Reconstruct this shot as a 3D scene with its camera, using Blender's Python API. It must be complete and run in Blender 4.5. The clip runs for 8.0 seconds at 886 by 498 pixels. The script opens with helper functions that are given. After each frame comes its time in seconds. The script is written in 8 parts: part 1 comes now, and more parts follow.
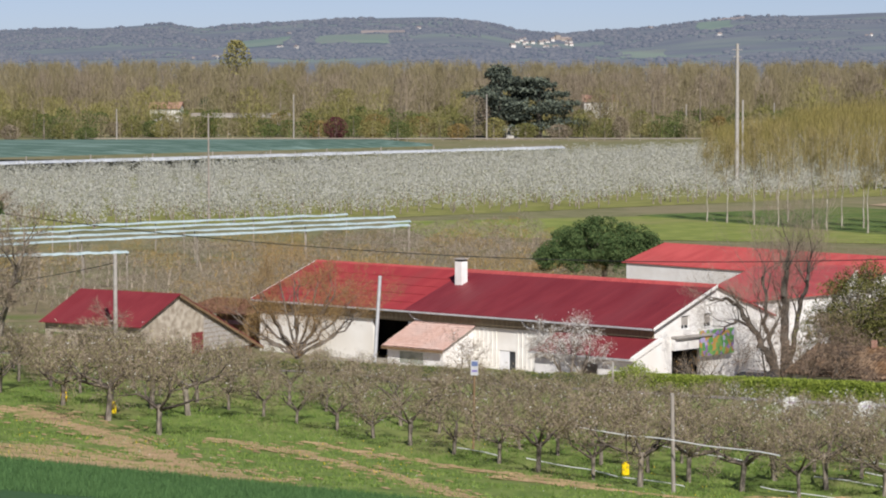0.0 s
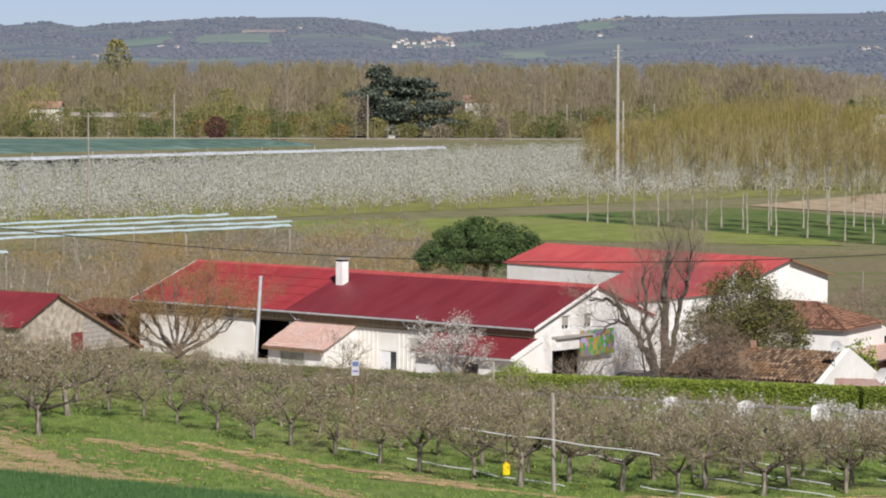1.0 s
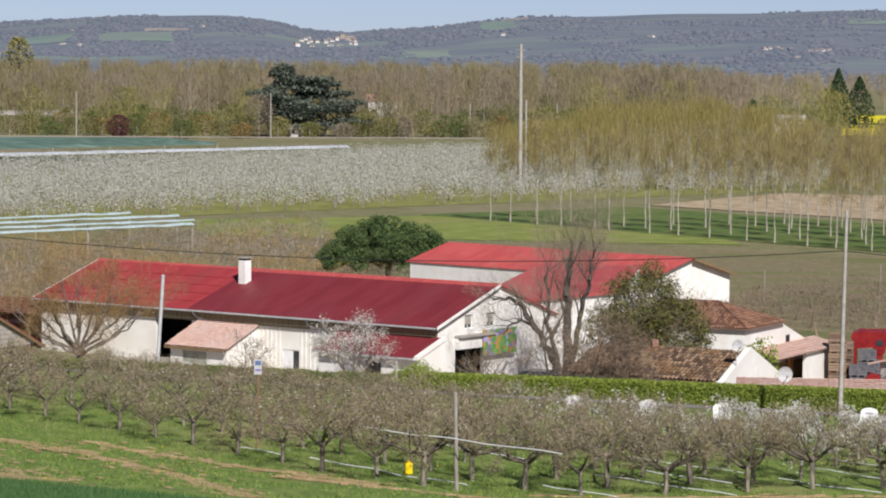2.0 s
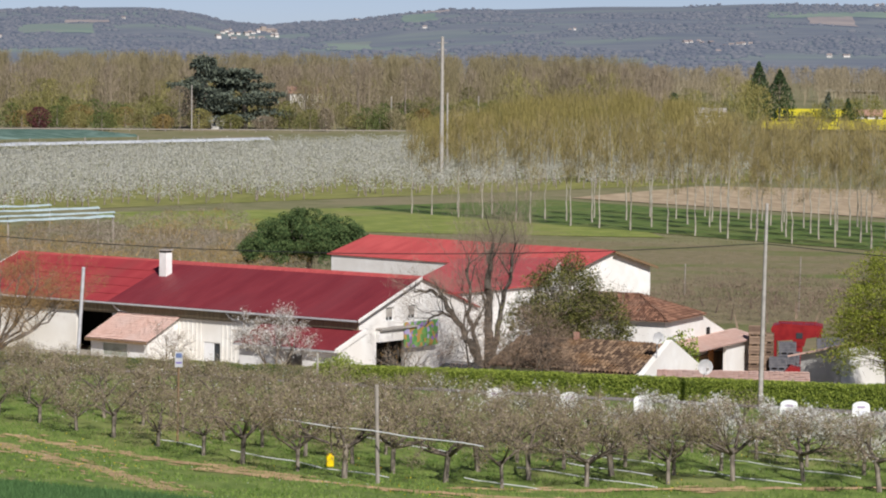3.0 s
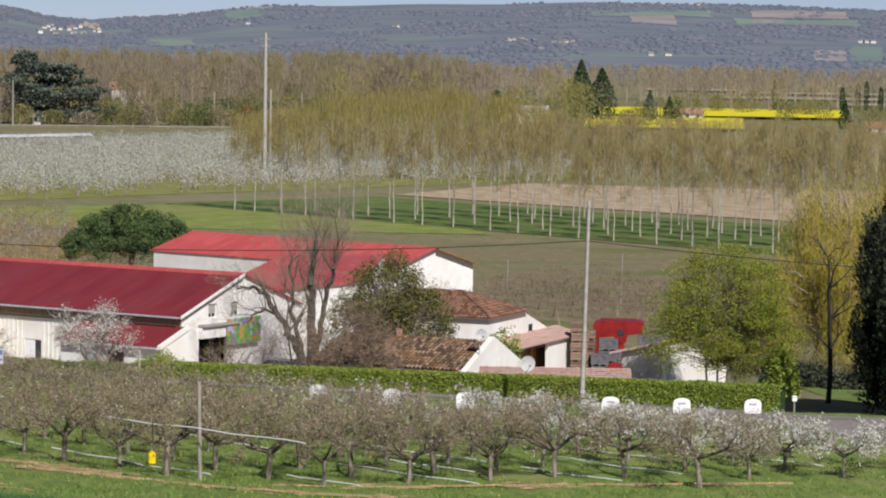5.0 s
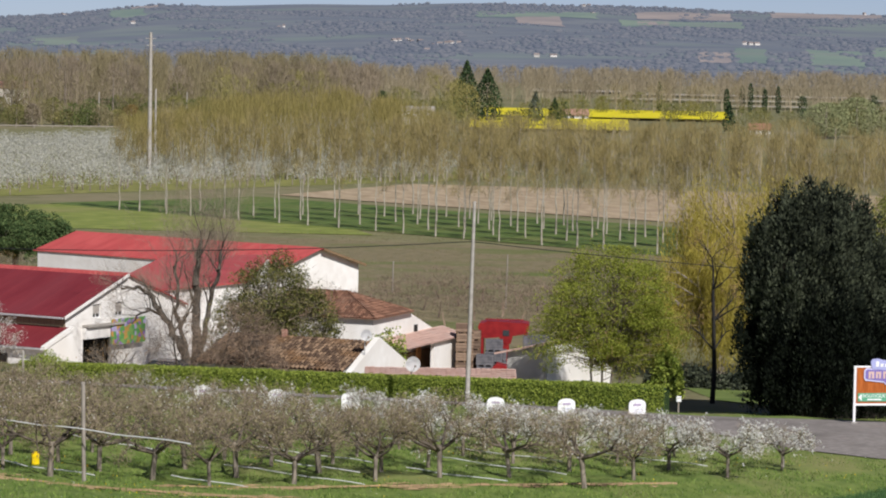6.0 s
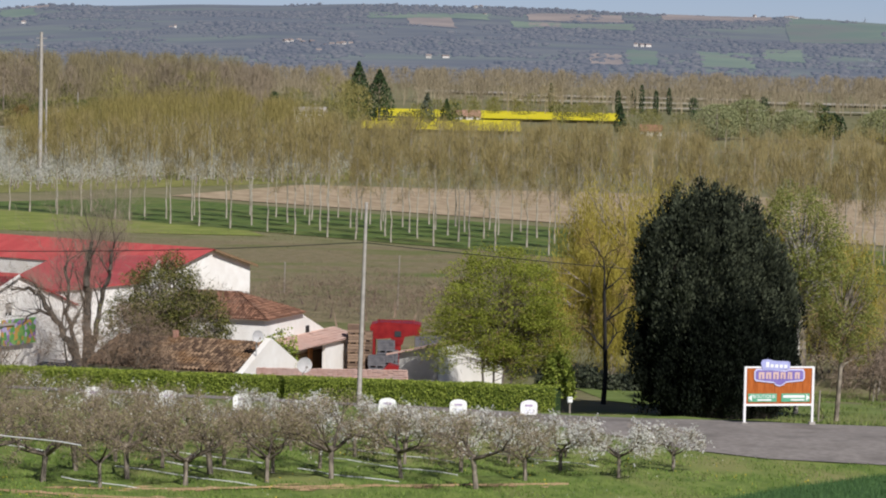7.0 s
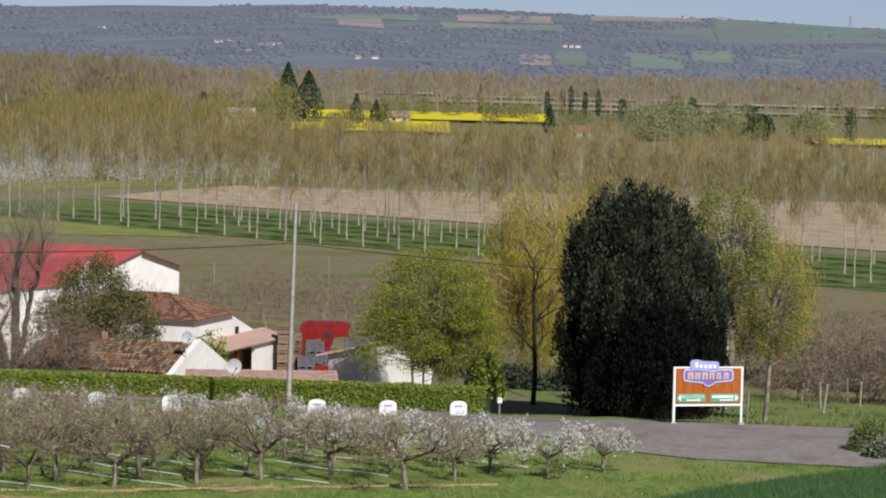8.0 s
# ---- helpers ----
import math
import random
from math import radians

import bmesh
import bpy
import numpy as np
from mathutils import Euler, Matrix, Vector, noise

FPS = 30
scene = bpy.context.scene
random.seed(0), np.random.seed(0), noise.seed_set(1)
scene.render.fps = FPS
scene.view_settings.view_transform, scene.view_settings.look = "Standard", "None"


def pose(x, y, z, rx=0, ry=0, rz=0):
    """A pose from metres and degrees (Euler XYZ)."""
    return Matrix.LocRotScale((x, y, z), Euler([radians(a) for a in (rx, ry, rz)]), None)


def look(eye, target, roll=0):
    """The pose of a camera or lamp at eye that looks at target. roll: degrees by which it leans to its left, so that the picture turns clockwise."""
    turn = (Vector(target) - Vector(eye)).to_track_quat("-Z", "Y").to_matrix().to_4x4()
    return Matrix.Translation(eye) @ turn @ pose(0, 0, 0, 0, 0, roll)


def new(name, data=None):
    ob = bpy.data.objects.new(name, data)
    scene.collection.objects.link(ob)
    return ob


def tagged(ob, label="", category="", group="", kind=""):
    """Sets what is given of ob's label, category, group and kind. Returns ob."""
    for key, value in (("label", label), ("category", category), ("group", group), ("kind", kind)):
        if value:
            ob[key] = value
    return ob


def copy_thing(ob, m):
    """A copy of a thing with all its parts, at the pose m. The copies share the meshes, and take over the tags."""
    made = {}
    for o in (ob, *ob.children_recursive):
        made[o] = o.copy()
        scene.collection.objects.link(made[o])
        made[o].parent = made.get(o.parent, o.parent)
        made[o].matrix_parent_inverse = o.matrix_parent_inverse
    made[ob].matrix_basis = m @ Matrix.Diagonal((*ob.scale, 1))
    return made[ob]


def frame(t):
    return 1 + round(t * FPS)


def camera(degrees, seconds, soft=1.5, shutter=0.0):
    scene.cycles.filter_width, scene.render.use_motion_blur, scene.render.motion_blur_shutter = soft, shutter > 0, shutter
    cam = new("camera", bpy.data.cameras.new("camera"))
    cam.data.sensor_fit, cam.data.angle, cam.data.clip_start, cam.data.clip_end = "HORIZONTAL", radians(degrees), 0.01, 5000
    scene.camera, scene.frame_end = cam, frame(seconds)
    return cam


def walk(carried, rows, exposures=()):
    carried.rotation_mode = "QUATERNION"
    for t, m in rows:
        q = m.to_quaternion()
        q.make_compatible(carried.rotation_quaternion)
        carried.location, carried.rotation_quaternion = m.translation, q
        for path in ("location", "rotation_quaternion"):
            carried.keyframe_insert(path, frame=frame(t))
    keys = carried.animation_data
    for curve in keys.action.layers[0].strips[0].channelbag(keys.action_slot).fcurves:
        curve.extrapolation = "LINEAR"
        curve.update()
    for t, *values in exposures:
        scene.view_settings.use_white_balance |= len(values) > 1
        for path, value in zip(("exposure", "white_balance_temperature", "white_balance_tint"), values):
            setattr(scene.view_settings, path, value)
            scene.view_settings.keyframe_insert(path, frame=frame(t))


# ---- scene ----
cam = camera(16.5, 8.0, soft=2.0)
EYE = 22.8
# seconds, then the camera's turn in degrees; it pans where it stands
ROWS = [
    (0.0, 86.444, 0.0, 0.0),
    (0.5, 86.445, -0.108, -1.08),
    (1.0, 86.45, -0.194, -2.224),
    (1.5, 86.462, -0.296, -3.178),
    (1.7, 86.459, -0.32, -3.532),
    (2.8, 86.338, -0.508, -5.231),
    (3.0, 86.311, -0.504, -5.506),
    (3.5, 86.301, -0.579, -6.191),
    (4.0, 86.333, -0.662, -6.945),
    (4.5, 86.303, -0.75, -7.791),
    (4.7, 86.291, -0.766, -8.193),
    (5.8, 86.326, -1.04, -10.503),
    (6.0, 86.333, -1.058, -10.947),
    (6.5, 86.353, -1.147, -12.03),
    (7.0, 86.39, -1.221, -12.969),
    (7.5, 86.407, -1.261, -13.644),
    (8.0, 86.434, -1.251, -14.291),
]
walk(cam, [(t, pose(0, 0, EYE, rx, ry, rz)) for t, rx, ry, rz in ROWS], exposures=[(0.0, 0.44), (2.0, 0.41), (4.0, 0.36), (6.0, 0.28), (8.0, 0.24)])

# ---- light ----
SUN_DIR = Vector((0.19, -0.77, 0.66)).normalized()
world = bpy.data.worlds.new("sky")
scene.world = world
world.use_nodes = True
wn = world.node_tree.nodes
sky = wn.new("ShaderNodeTexSky")
sky.sky_type = "NISHITA"
sky.sun_disc = False
sky.sun_elevation = math.asin(SUN_DIR.z)
sky.sun_rotation = math.atan2(SUN_DIR.x, SUN_DIR.y)
sky.air_density, sky.dust_density, sky.ozone_density = 0.42, 0.25, 2.6
haze = wn.new("ShaderNodeMix")
haze.data_type, haze.blend_type = "RGBA", "MULTIPLY"
haze.inputs["Factor"].default_value = 1.0
haze.inputs["B"].default_value = (1.11, 0.975, 1.0, 1)
world.node_tree.links.new(sky.outputs[0], haze.inputs["A"])
world.node_tree.links.new(haze.outputs["Result"], wn["Background"].inputs[0])
wn["Background"].inputs[1].default_value = 0.06
sun = new("sun", bpy.data.lights.new("sun", "SUN"))
sun.data.energy, sun.data.angle, sun.data.color = 4.1, radians(0.55), (1.0, 0.97, 0.955)
sun.matrix_world = look(SUN_DIR * 200, (0, 0, 0))


# ---- materials ----
def mat(name, a, b, scale=1.0, rough=0.85, bump=0.0, c=None, big=0.15, metal=0.0, stretch=(1, 1, 1), turn=0.0, island=0.0, spec=0.3, obj_var=0.0, through_light=0.0):
    """Two colours mixed by fine and coarse noise; c tints in broad stains. scale: noise cells a metre."""
    m = bpy.data.materials.new(name)
    m.use_nodes = True
    n, l = m.node_tree.nodes, m.node_tree.links
    p = n["Principled BSDF"]
    p.inputs["Roughness"].default_value, p.inputs["Metallic"].default_value = rough, metal
    p.inputs["Specular IOR Level"].default_value = spec
    co = n.new("ShaderNodeTexCoord")
    mp = n.new("ShaderNodeMapping")
    mp.inputs["Scale"].default_value = stretch
    mp.inputs["Rotation"].default_value = (0, 0, radians(turn))
    l.new(co.outputs["Object"], mp.inputs["Vector"])
    fine, coarse = n.new("ShaderNodeTexNoise"), n.new("ShaderNodeTexNoise")
    fine.inputs["Scale"].default_value, coarse.inputs["Scale"].default_value = scale, scale * big
    fine.inputs["Detail"].default_value, coarse.inputs["Detail"].default_value = 6, 4
    for tex in (fine, coarse):
        l.new(mp.outputs[0], tex.inputs["Vector"])
    ramp = n.new("ShaderNodeValToRGB")
    ramp.color_ramp.elements[0].position, ramp.color_ramp.elements[1].position = 0.36, 0.64
    ramp.color_ramp.elements[0].color, ramp.color_ramp.elements[1].color = (*a, 1), (*b, 1)
    fac = fine.outputs["Fac"]
    if island or obj_var:
        if island:
            rnd = n.new("ShaderNodeNewGeometry").outputs["Random Per Island"]
        else:
            rnd = n.new("ShaderNodeObjectInfo").outputs["Random"]
        mixf = n.new("ShaderNodeMix")
        mixf.inputs["Factor"].default_value = island or obj_var
        l.new(fac, mixf.inputs["A"])
        l.new(rnd, mixf.inputs["B"])
        fac = mixf.outputs["Result"]
    l.new(fac, ramp.inputs["Fac"])
    out = ramp.outputs["Color"]
    if c:
        r2 = n.new("ShaderNodeValToRGB")
        r2.color_ramp.elements[0].position, r2.color_ramp.elements[1].position = 0.50, 0.70
        l.new(coarse.outputs["Fac"], r2.inputs["Fac"])
        mx = n.new("ShaderNodeMix")
        mx.data_type = "RGBA"
        l.new(r2.outputs["Color"], mx.inputs["Factor"])
        l.new(out, mx.inputs["A"])
        mx.inputs["B"].default_value = (*c, 1)
        out = mx.outputs["Result"]
    l.new(out, p.inputs["Base Color"])
    if bump:
        bp = n.new("ShaderNodeBump")
        bp.inputs["Strength"].default_value, bp.inputs["Distance"].default_value = bump, 0.25 / scale
        l.new(fine.outputs["Fac"], bp.inputs["Height"])
        l.new(bp.outputs[0], p.inputs["Normal"])
    if through_light:
        tr = n.new("ShaderNodeBsdfTranslucent")
        l.new(out, tr.inputs["Color"])
        ms = n.new("ShaderNodeMixShader")
        ms.inputs["Fac"].default_value = through_light
        l.new(p.outputs[0], ms.inputs[1])
        l.new(tr.outputs[0], ms.inputs[2])
        l.new(ms.outputs[0], n["Material Output"].inputs["Surface"])
    return m


GRASS = mat("grass", (0.105, 0.16, 0.03), (0.185, 0.24, 0.055), 1.6, c=(0.235, 0.23, 0.085), big=0.12, bump=0.6, stretch=(1, 0.35, 1), turn=-36)
PLAIN = mat("plain_grass", (0.145, 0.145, 0.06), (0.215, 0.20, 0.10), 0.25, c=(0.24, 0.20, 0.12), big=0.1)
FALLOW = mat("fallow_field", (0.148, 0.132, 0.063), (0.248, 0.199, 0.119), 0.7, c=(0.12, 0.15, 0.04), big=0.07, bump=0.5, stretch=(1, 2.6, 1), turn=42)
MEADOW = mat("meadow", (0.11, 0.155, 0.035), (0.17, 0.22, 0.06), 0.35, c=(0.20, 0.20, 0.075), big=0.1)
CROP = mat("young_wheat", (0.04, 0.095, 0.027), (0.085, 0.165, 0.052), 5.0, bump=0.6, island=0.5)
PLOUGH = mat("ploughed_earth", (0.32, 0.24, 0.15), (0.45, 0.35, 0.23), 0.5, c=(0.36, 0.29, 0.18), big=0.1, stretch=(1, 0.25, 1), turn=30)
RAPE = mat("rapeseed_bloom", (0.62, 0.52, 0.01), (0.75, 0.65, 0.02), 0.5)
ROAD = mat("worn_asphalt", (0.205, 0.183, 0.166), (0.285, 0.257, 0.234), 3.0, c=(0.165, 0.148, 0.132), big=0.12, bump=0.2)
YARD = mat("gravel_yard", (0.30, 0.27, 0.22), (0.40, 0.36, 0.30), 2.0, bump=0.3)
WHITE = mat("white_render", (0.76, 0.73, 0.68), (0.84, 0.82, 0.78), 1.2, c=(0.72, 0.68, 0.61), big=0.25, bump=0.1)
CREAM = mat("cream_render", (0.78, 0.745, 0.67), (0.86, 0.835, 0.77), 1.0, c=(0.73, 0.68, 0.59), big=0.25, bump=0.1)
RED_NEW = mat("bright_red_sheet", (0.38, 0.062, 0.06), (0.46, 0.085, 0.08), 0.9, rough=0.65, c=(0.37, 0.075, 0.07), big=0.3, stretch=(1, 0.2, 1))
CRIMSON = mat("crimson_sheet", (0.26, 0.028, 0.034), (0.32, 0.042, 0.046), 0.9, rough=0.6, c=(0.25, 0.045, 0.045), big=0.3, stretch=(1, 0.2, 1))
RED_OLD = mat("dark_red_sheet", (0.17, 0.022, 0.028), (0.205, 0.03, 0.036), 0.8, rough=0.55, c=(0.19, 0.034, 0.04), big=0.3, stretch=(1, 0.2, 1))
PINK_TILE = mat("pale_pink_tile", (0.56, 0.36, 0.29), (0.62, 0.43, 0.36), 3.0, c=(0.58, 0.42, 0.36), island=0.25)
RUST_TILE = mat("rust_tile", (0.135, 0.066, 0.042), (0.29, 0.15, 0.095), 2.5, c=(0.20, 0.12, 0.085), big=0.2, island=0.5)
OLD_TILE = mat("weathered_tile", (0.082, 0.051, 0.034), (0.30, 0.20, 0.125), 9.0, c=(0.205, 0.115, 0.055), big=0.06, island=0.45)
# near-black colour that paints unlit interiors and openings; also the walnut bark
DARK = mat("dark_inside", (0.015, 0.014, 0.013), (0.03, 0.028, 0.025), 1.0)
BROWN_WOOD = mat("brown_boards", (0.16, 0.10, 0.05), (0.24, 0.16, 0.09), 2.0, stretch=(4, 4, 0.5))
GREY_WOOD = mat("grey_boards", (0.22, 0.19, 0.16), (0.36, 0.32, 0.28), 3.0, stretch=(4, 4, 0.5))
CONCRETE = mat("concrete", (0.31, 0.285, 0.255), (0.42, 0.39, 0.35), 3.0, c=(0.34, 0.31, 0.28))
GUTTER = mat("zinc_gutter", (0.50, 0.50, 0.50), (0.62, 0.62, 0.62), 2.0, rough=0.45, metal=0.3)
BARK = mat("grey_brown_bark", (0.12, 0.10, 0.08), (0.34, 0.29, 0.23), 6.0, bump=0.5, stretch=(1, 1, 0.4))
PALE_BARK = mat("pale_poplar_bark", (0.27, 0.24, 0.185), (0.44, 0.405, 0.34), 3.0, c=(0.24, 0.20, 0.13), stretch=(1, 1, 0.3))
LIMB = mat("dark_lichened_limbs", (0.04, 0.032, 0.025), (0.16, 0.13, 0.10), 6.0, bump=0.5)
TWIG = mat("bare_twigs", (0.14, 0.107, 0.075), (0.36, 0.285, 0.20), 3.0, island=0.8)
BUD_LEAF = mat("opening_leaves", (0.19, 0.185, 0.06), (0.36, 0.34, 0.13), 3.0, island=0.9, through_light=0.3)
POP_TWIG = mat("budding_poplar_twigs", (0.195, 0.163, 0.053), (0.345, 0.287, 0.10), 0.8, island=0.8, through_light=0.25)
BRONZE_TWIG = mat("bronze_poplar_twigs", (0.225, 0.18, 0.074), (0.395, 0.32, 0.137), 0.8, island=0.8, through_light=0.25)
FAR_TWIG = mat("bare_poplar_woods", (0.16, 0.134, 0.072), (0.268, 0.226, 0.128), 0.03, island=0.5)
FAR_GREEN = mat("spring_bushes", (0.10, 0.105, 0.03), (0.20, 0.185, 0.06), 0.05, island=0.5)
EVERGREEN = mat("evergreen_needles", (0.014, 0.032, 0.012), (0.05, 0.085, 0.03), 2.0, island=0.8)
PINE_GREEN = mat("pine_needles", (0.036, 0.07, 0.02), (0.10, 0.14, 0.045), 2.0, island=0.8)
HEDGE_LEAF = mat("hedge_leaves", (0.15, 0.205, 0.03), (0.38, 0.44, 0.08), 2.0, island=0.8, through_light=0.25)
MAPLE_LEAF = mat("young_maple_leaves", (0.185, 0.22, 0.03), (0.375, 0.41, 0.066), 2.0, island=0.9, through_light=0.4)
WILLOW_LEAF = mat("yellow_willow_shoots", (0.30, 0.25, 0.038), (0.48, 0.40, 0.08), 2.0, island=0.9, through_light=0.3)
BIRCH_LEAF = mat("birch_leaves", (0.175, 0.20, 0.045), (0.33, 0.345, 0.10), 2.0, island=0.9, through_light=0.35)
BLOSSOM = mat("white_blossom", (0.66, 0.65, 0.60), (0.84, 0.83, 0.79), 2.0, island=0.8, through_light=0.3)
FAR_BLOSSOM = mat("far_white_blossom", (0.50, 0.49, 0.43), (0.65, 0.64, 0.575), 2.0, island=0.5, through_light=0.5)
STEEL = mat("white_paint", (0.78, 0.78, 0.77), (0.84, 0.84, 0.83), 3.0, rough=0.5)
BLACK = mat("black_cable", (0.015, 0.015, 0.015), (0.03, 0.03, 0.03), 3.0)
YELLOW = mat("yellow_plastic", (0.80, 0.56, 0.0), (0.86, 0.63, 0.01), 4.0, rough=0.5)


# ---- builders ----
def ground_z(x, y):
    """Height of the land: the hillside falls to the road, the farm and the plain."""
    s = (0.46 * x + 0.89 * y) / 1.1
    base = 1.1 * np.interp(s, (-200, 0, 40, 60, 75, 90, 102, 129, 138, 145, 165, 180, 200, 250), (24, 19, 13.0, 10.0, 7.9, 6.4, 5.5, 5.1, 4.4, 3.2, 1.0, -0.2, -0.4, 0))
    s = s * 1.1
    fade = np.clip((155 - s) / 25, 0, 1) * np.clip((s - 60) / 30, 0, 1)
    # raised lawn beside the lane
    lawn = np.interp(s, (147, 152, 160, 168, 175, 181, 188, 195, 205, 212), (0, 0.12, 0.42, 0.62, 0.98, 1.3, 1.5, 1.2, 0.4, 0)) * np.clip((x - 43) / 4, 0, 1) * np.clip((78 - x) / 10, 0, 1)
    return base + lawn - 0.035 * (np.clip(x, -33, 13) - 2) * fade


def gz(x, y):
    return float(ground_z(x, y))


def fast_mesh(name, V, F, mats, index=None, smooth=False):
    """A mesh from arrays: vertices (n, 3) and faces (m, k)."""
    V, F = np.asarray(V, dtype=np.float32), np.asarray(F, dtype=np.int32)
    me = bpy.data.meshes.new(name)
    me.vertices.add(len(V))
    me.vertices.foreach_set("co", V.ravel())
    me.loops.add(F.size)
    me.loops.foreach_set("vertex_index", F.ravel())
    me.polygons.add(len(F))
    me.polygons.foreach_set("loop_start", np.arange(0, F.size, F.shape[1], dtype=np.int32))
    if smooth:
        me.polygons.foreach_set("use_smooth", np.ones(len(F), dtype=bool))
    for m in mats if isinstance(mats, (list, tuple)) else (mats,):
        me.materials.append(m)
    if index is not None:
        me.polygons.foreach_set("material_index", np.asarray(index, dtype=np.int32))
    me.update(calc_edges=True)
    me.validate()
    return me


def mesh_of(name, bm, material):
    me = bpy.data.meshes.new(name)
    bm.normal_update()
    bm.to_mesh(me)
    bm.free()
    me.materials.append(material)
    return me


def part(name, bm, material, parent=None, label=""):
    """Links a bmesh (or a ready mesh) as one object under a thing or part."""
    me = bm if isinstance(bm, bpy.types.Mesh) else mesh_of(name, bm, material)
    ob = new(name, me)
    if parent is not None:
        ob.parent = parent
    if label:
        ob["label"] = label
    return ob


def thing(name, m, label, category, group="", kind=""):
    ob = new(name)
    ob.matrix_basis = m
    return tagged(ob, label, category, group, kind)


def box(x0, x1, y0, y1, z0, z1, bm=None, bevel=0.0):
    bm = bm or bmesh.new()
    g = bmesh.ops.create_cube(bm, size=1.0, matrix=Matrix.Translation(((x0 + x1) / 2, (y0 + y1) / 2, (z0 + z1) / 2)) @ Matrix.Diagonal((x1 - x0, y1 - y0, z1 - z0, 1)))
    if bevel:
        bmesh.ops.bevel(bm, geom=list({e for v in g["verts"] for e in v.link_edges}), offset=bevel, segments=2, affect="EDGES")
    return bm


def prism(points, axis, a, b, bm=None):
    """A polygon of (u, v) pairs drawn out along an axis from a to b: axis 'x' takes (y, z), 'y' takes (x, z), 'z' takes (x, y)."""
    bm = bm or bmesh.new()
    put = {"x": lambda u, v, w: (w, u, v), "y": lambda u, v, w: (u, w, v), "z": lambda u, v, w: (u, v, w)}[axis]
    lo, hi = [bm.verts.new(put(u, v, a)) for u, v in points], [bm.verts.new(put(u, v, b)) for u, v in points]
    bm.faces.new(lo), bm.faces.new(hi)
    for i in range(len(points)):
        j = (i + 1) % len(points)
        bm.faces.new((lo[i], lo[j], hi[j], hi[i]))
    bmesh.ops.recalc_face_normals(bm, faces=bm.faces)
    return bm


def tube_arrays(segs, sides=5):
    """Tapered tubes for rows of (p0, p1, r0, r1)."""
    S = np.array([(*a, *b, r, q) for a, b, r, q in segs], dtype=np.float64)
    a, b, r, q = S[:, 0:3], S[:, 3:6], S[:, 6], S[:, 7]
    d = b - a
    d /= np.linalg.norm(d, axis=1, keepdims=True) + 1e-9
    ref = np.where(np.abs(d[:, 2:3]) > 0.9, np.array([[1.0, 0, 0]]), np.array([[0, 0, 1.0]]))
    u = np.cross(d, ref)
    u /= np.linalg.norm(u, axis=1, keepdims=True) + 1e-9
    v = np.cross(d, u)
    ang = np.arange(sides) * 2 * np.pi / sides
    ring = np.cos(ang)[None, :, None] * u[:, None, :] + np.sin(ang)[None, :, None] * v[:, None, :]
    V = np.concatenate([a[:, None] + ring * r[:, None, None], b[:, None] + ring * q[:, None, None]], axis=1).reshape(-1, 3)
    i = np.arange(sides)
    quad = np.stack([i, (i + 1) % sides, sides + (i + 1) % sides, sides + i], axis=1)
    F = (quad[None] + (np.arange(len(S)) * 2 * sides)[:, None, None]).reshape(-1, 4)
    return V, F


def hose(pts, r, sides=6):
    """One bent tube through a row of points."""
    P = np.array(pts, dtype=float)
    d = np.gradient(P, axis=0)
    d /= np.linalg.norm(d, axis=1, keepdims=True) + 1e-9
    ref = np.where(np.abs(d[:, 2:3]) > 0.9, np.array([[1.0, 0, 0]]), np.array([[0, 0, 1.0]]))
    u = np.cross(d, ref)
    u /= np.linalg.norm(u, axis=1, keepdims=True) + 1e-9
    v = np.cross(d, u)
    a = np.arange(sides) * 2 * np.pi / sides
    V = (P[:, None] + r * (np.cos(a)[None, :, None] * u[:, None] + np.sin(a)[None, :, None] * v[:, None])).reshape(-1, 3)
    i = np.arange(len(P) * sides).reshape(len(P), sides)
    j = np.roll(i, -1, axis=1)
    return V, np.stack([i[:-1], j[:-1], j[1:], i[1:]], axis=2).reshape(-1, 4)


def slivers(P, D, length, width, rng):
    """Thin pointed triangles from points P along D: twigs and shoots."""
    n = len(P)
    D = D / (np.linalg.norm(D, axis=1, keepdims=True) + 1e-9)
    side = np.cross(D, rng.normal(size=(n, 3)))
    side /= np.linalg.norm(side, axis=1, keepdims=True) + 1e-9
    w, ln = np.asarray(width).reshape(-1, 1), np.asarray(length).reshape(-1, 1)
    V = np.stack([P - side * w, P + side * w, P + D * ln], axis=1).reshape(-1, 3)
    return V, np.arange(3 * n).reshape(-1, 3)


def leaf_cards(P, size, rng, flat=0.0):
    """Small pointed leaves, turned at random; size: one length or one for each."""
    n = len(P)
    u = rng.normal(size=(n, 3))
    u[:, 2] *= 1 - flat
    u /= np.linalg.norm(u, axis=1, keepdims=True) + 1e-9
    v = np.cross(u, rng.normal(size=(n, 3)))
    v /= np.linalg.norm(v, axis=1, keepdims=True) + 1e-9
    s = np.asarray(size).reshape(-1, 1)
    V = np.stack([P - u * s - v * s * 0.35, P + u * s - v * s * 0.35, P + v * s * 0.9], axis=1).reshape(-1, 3)
    return V, np.arange(3 * n).reshape(-1, 3)


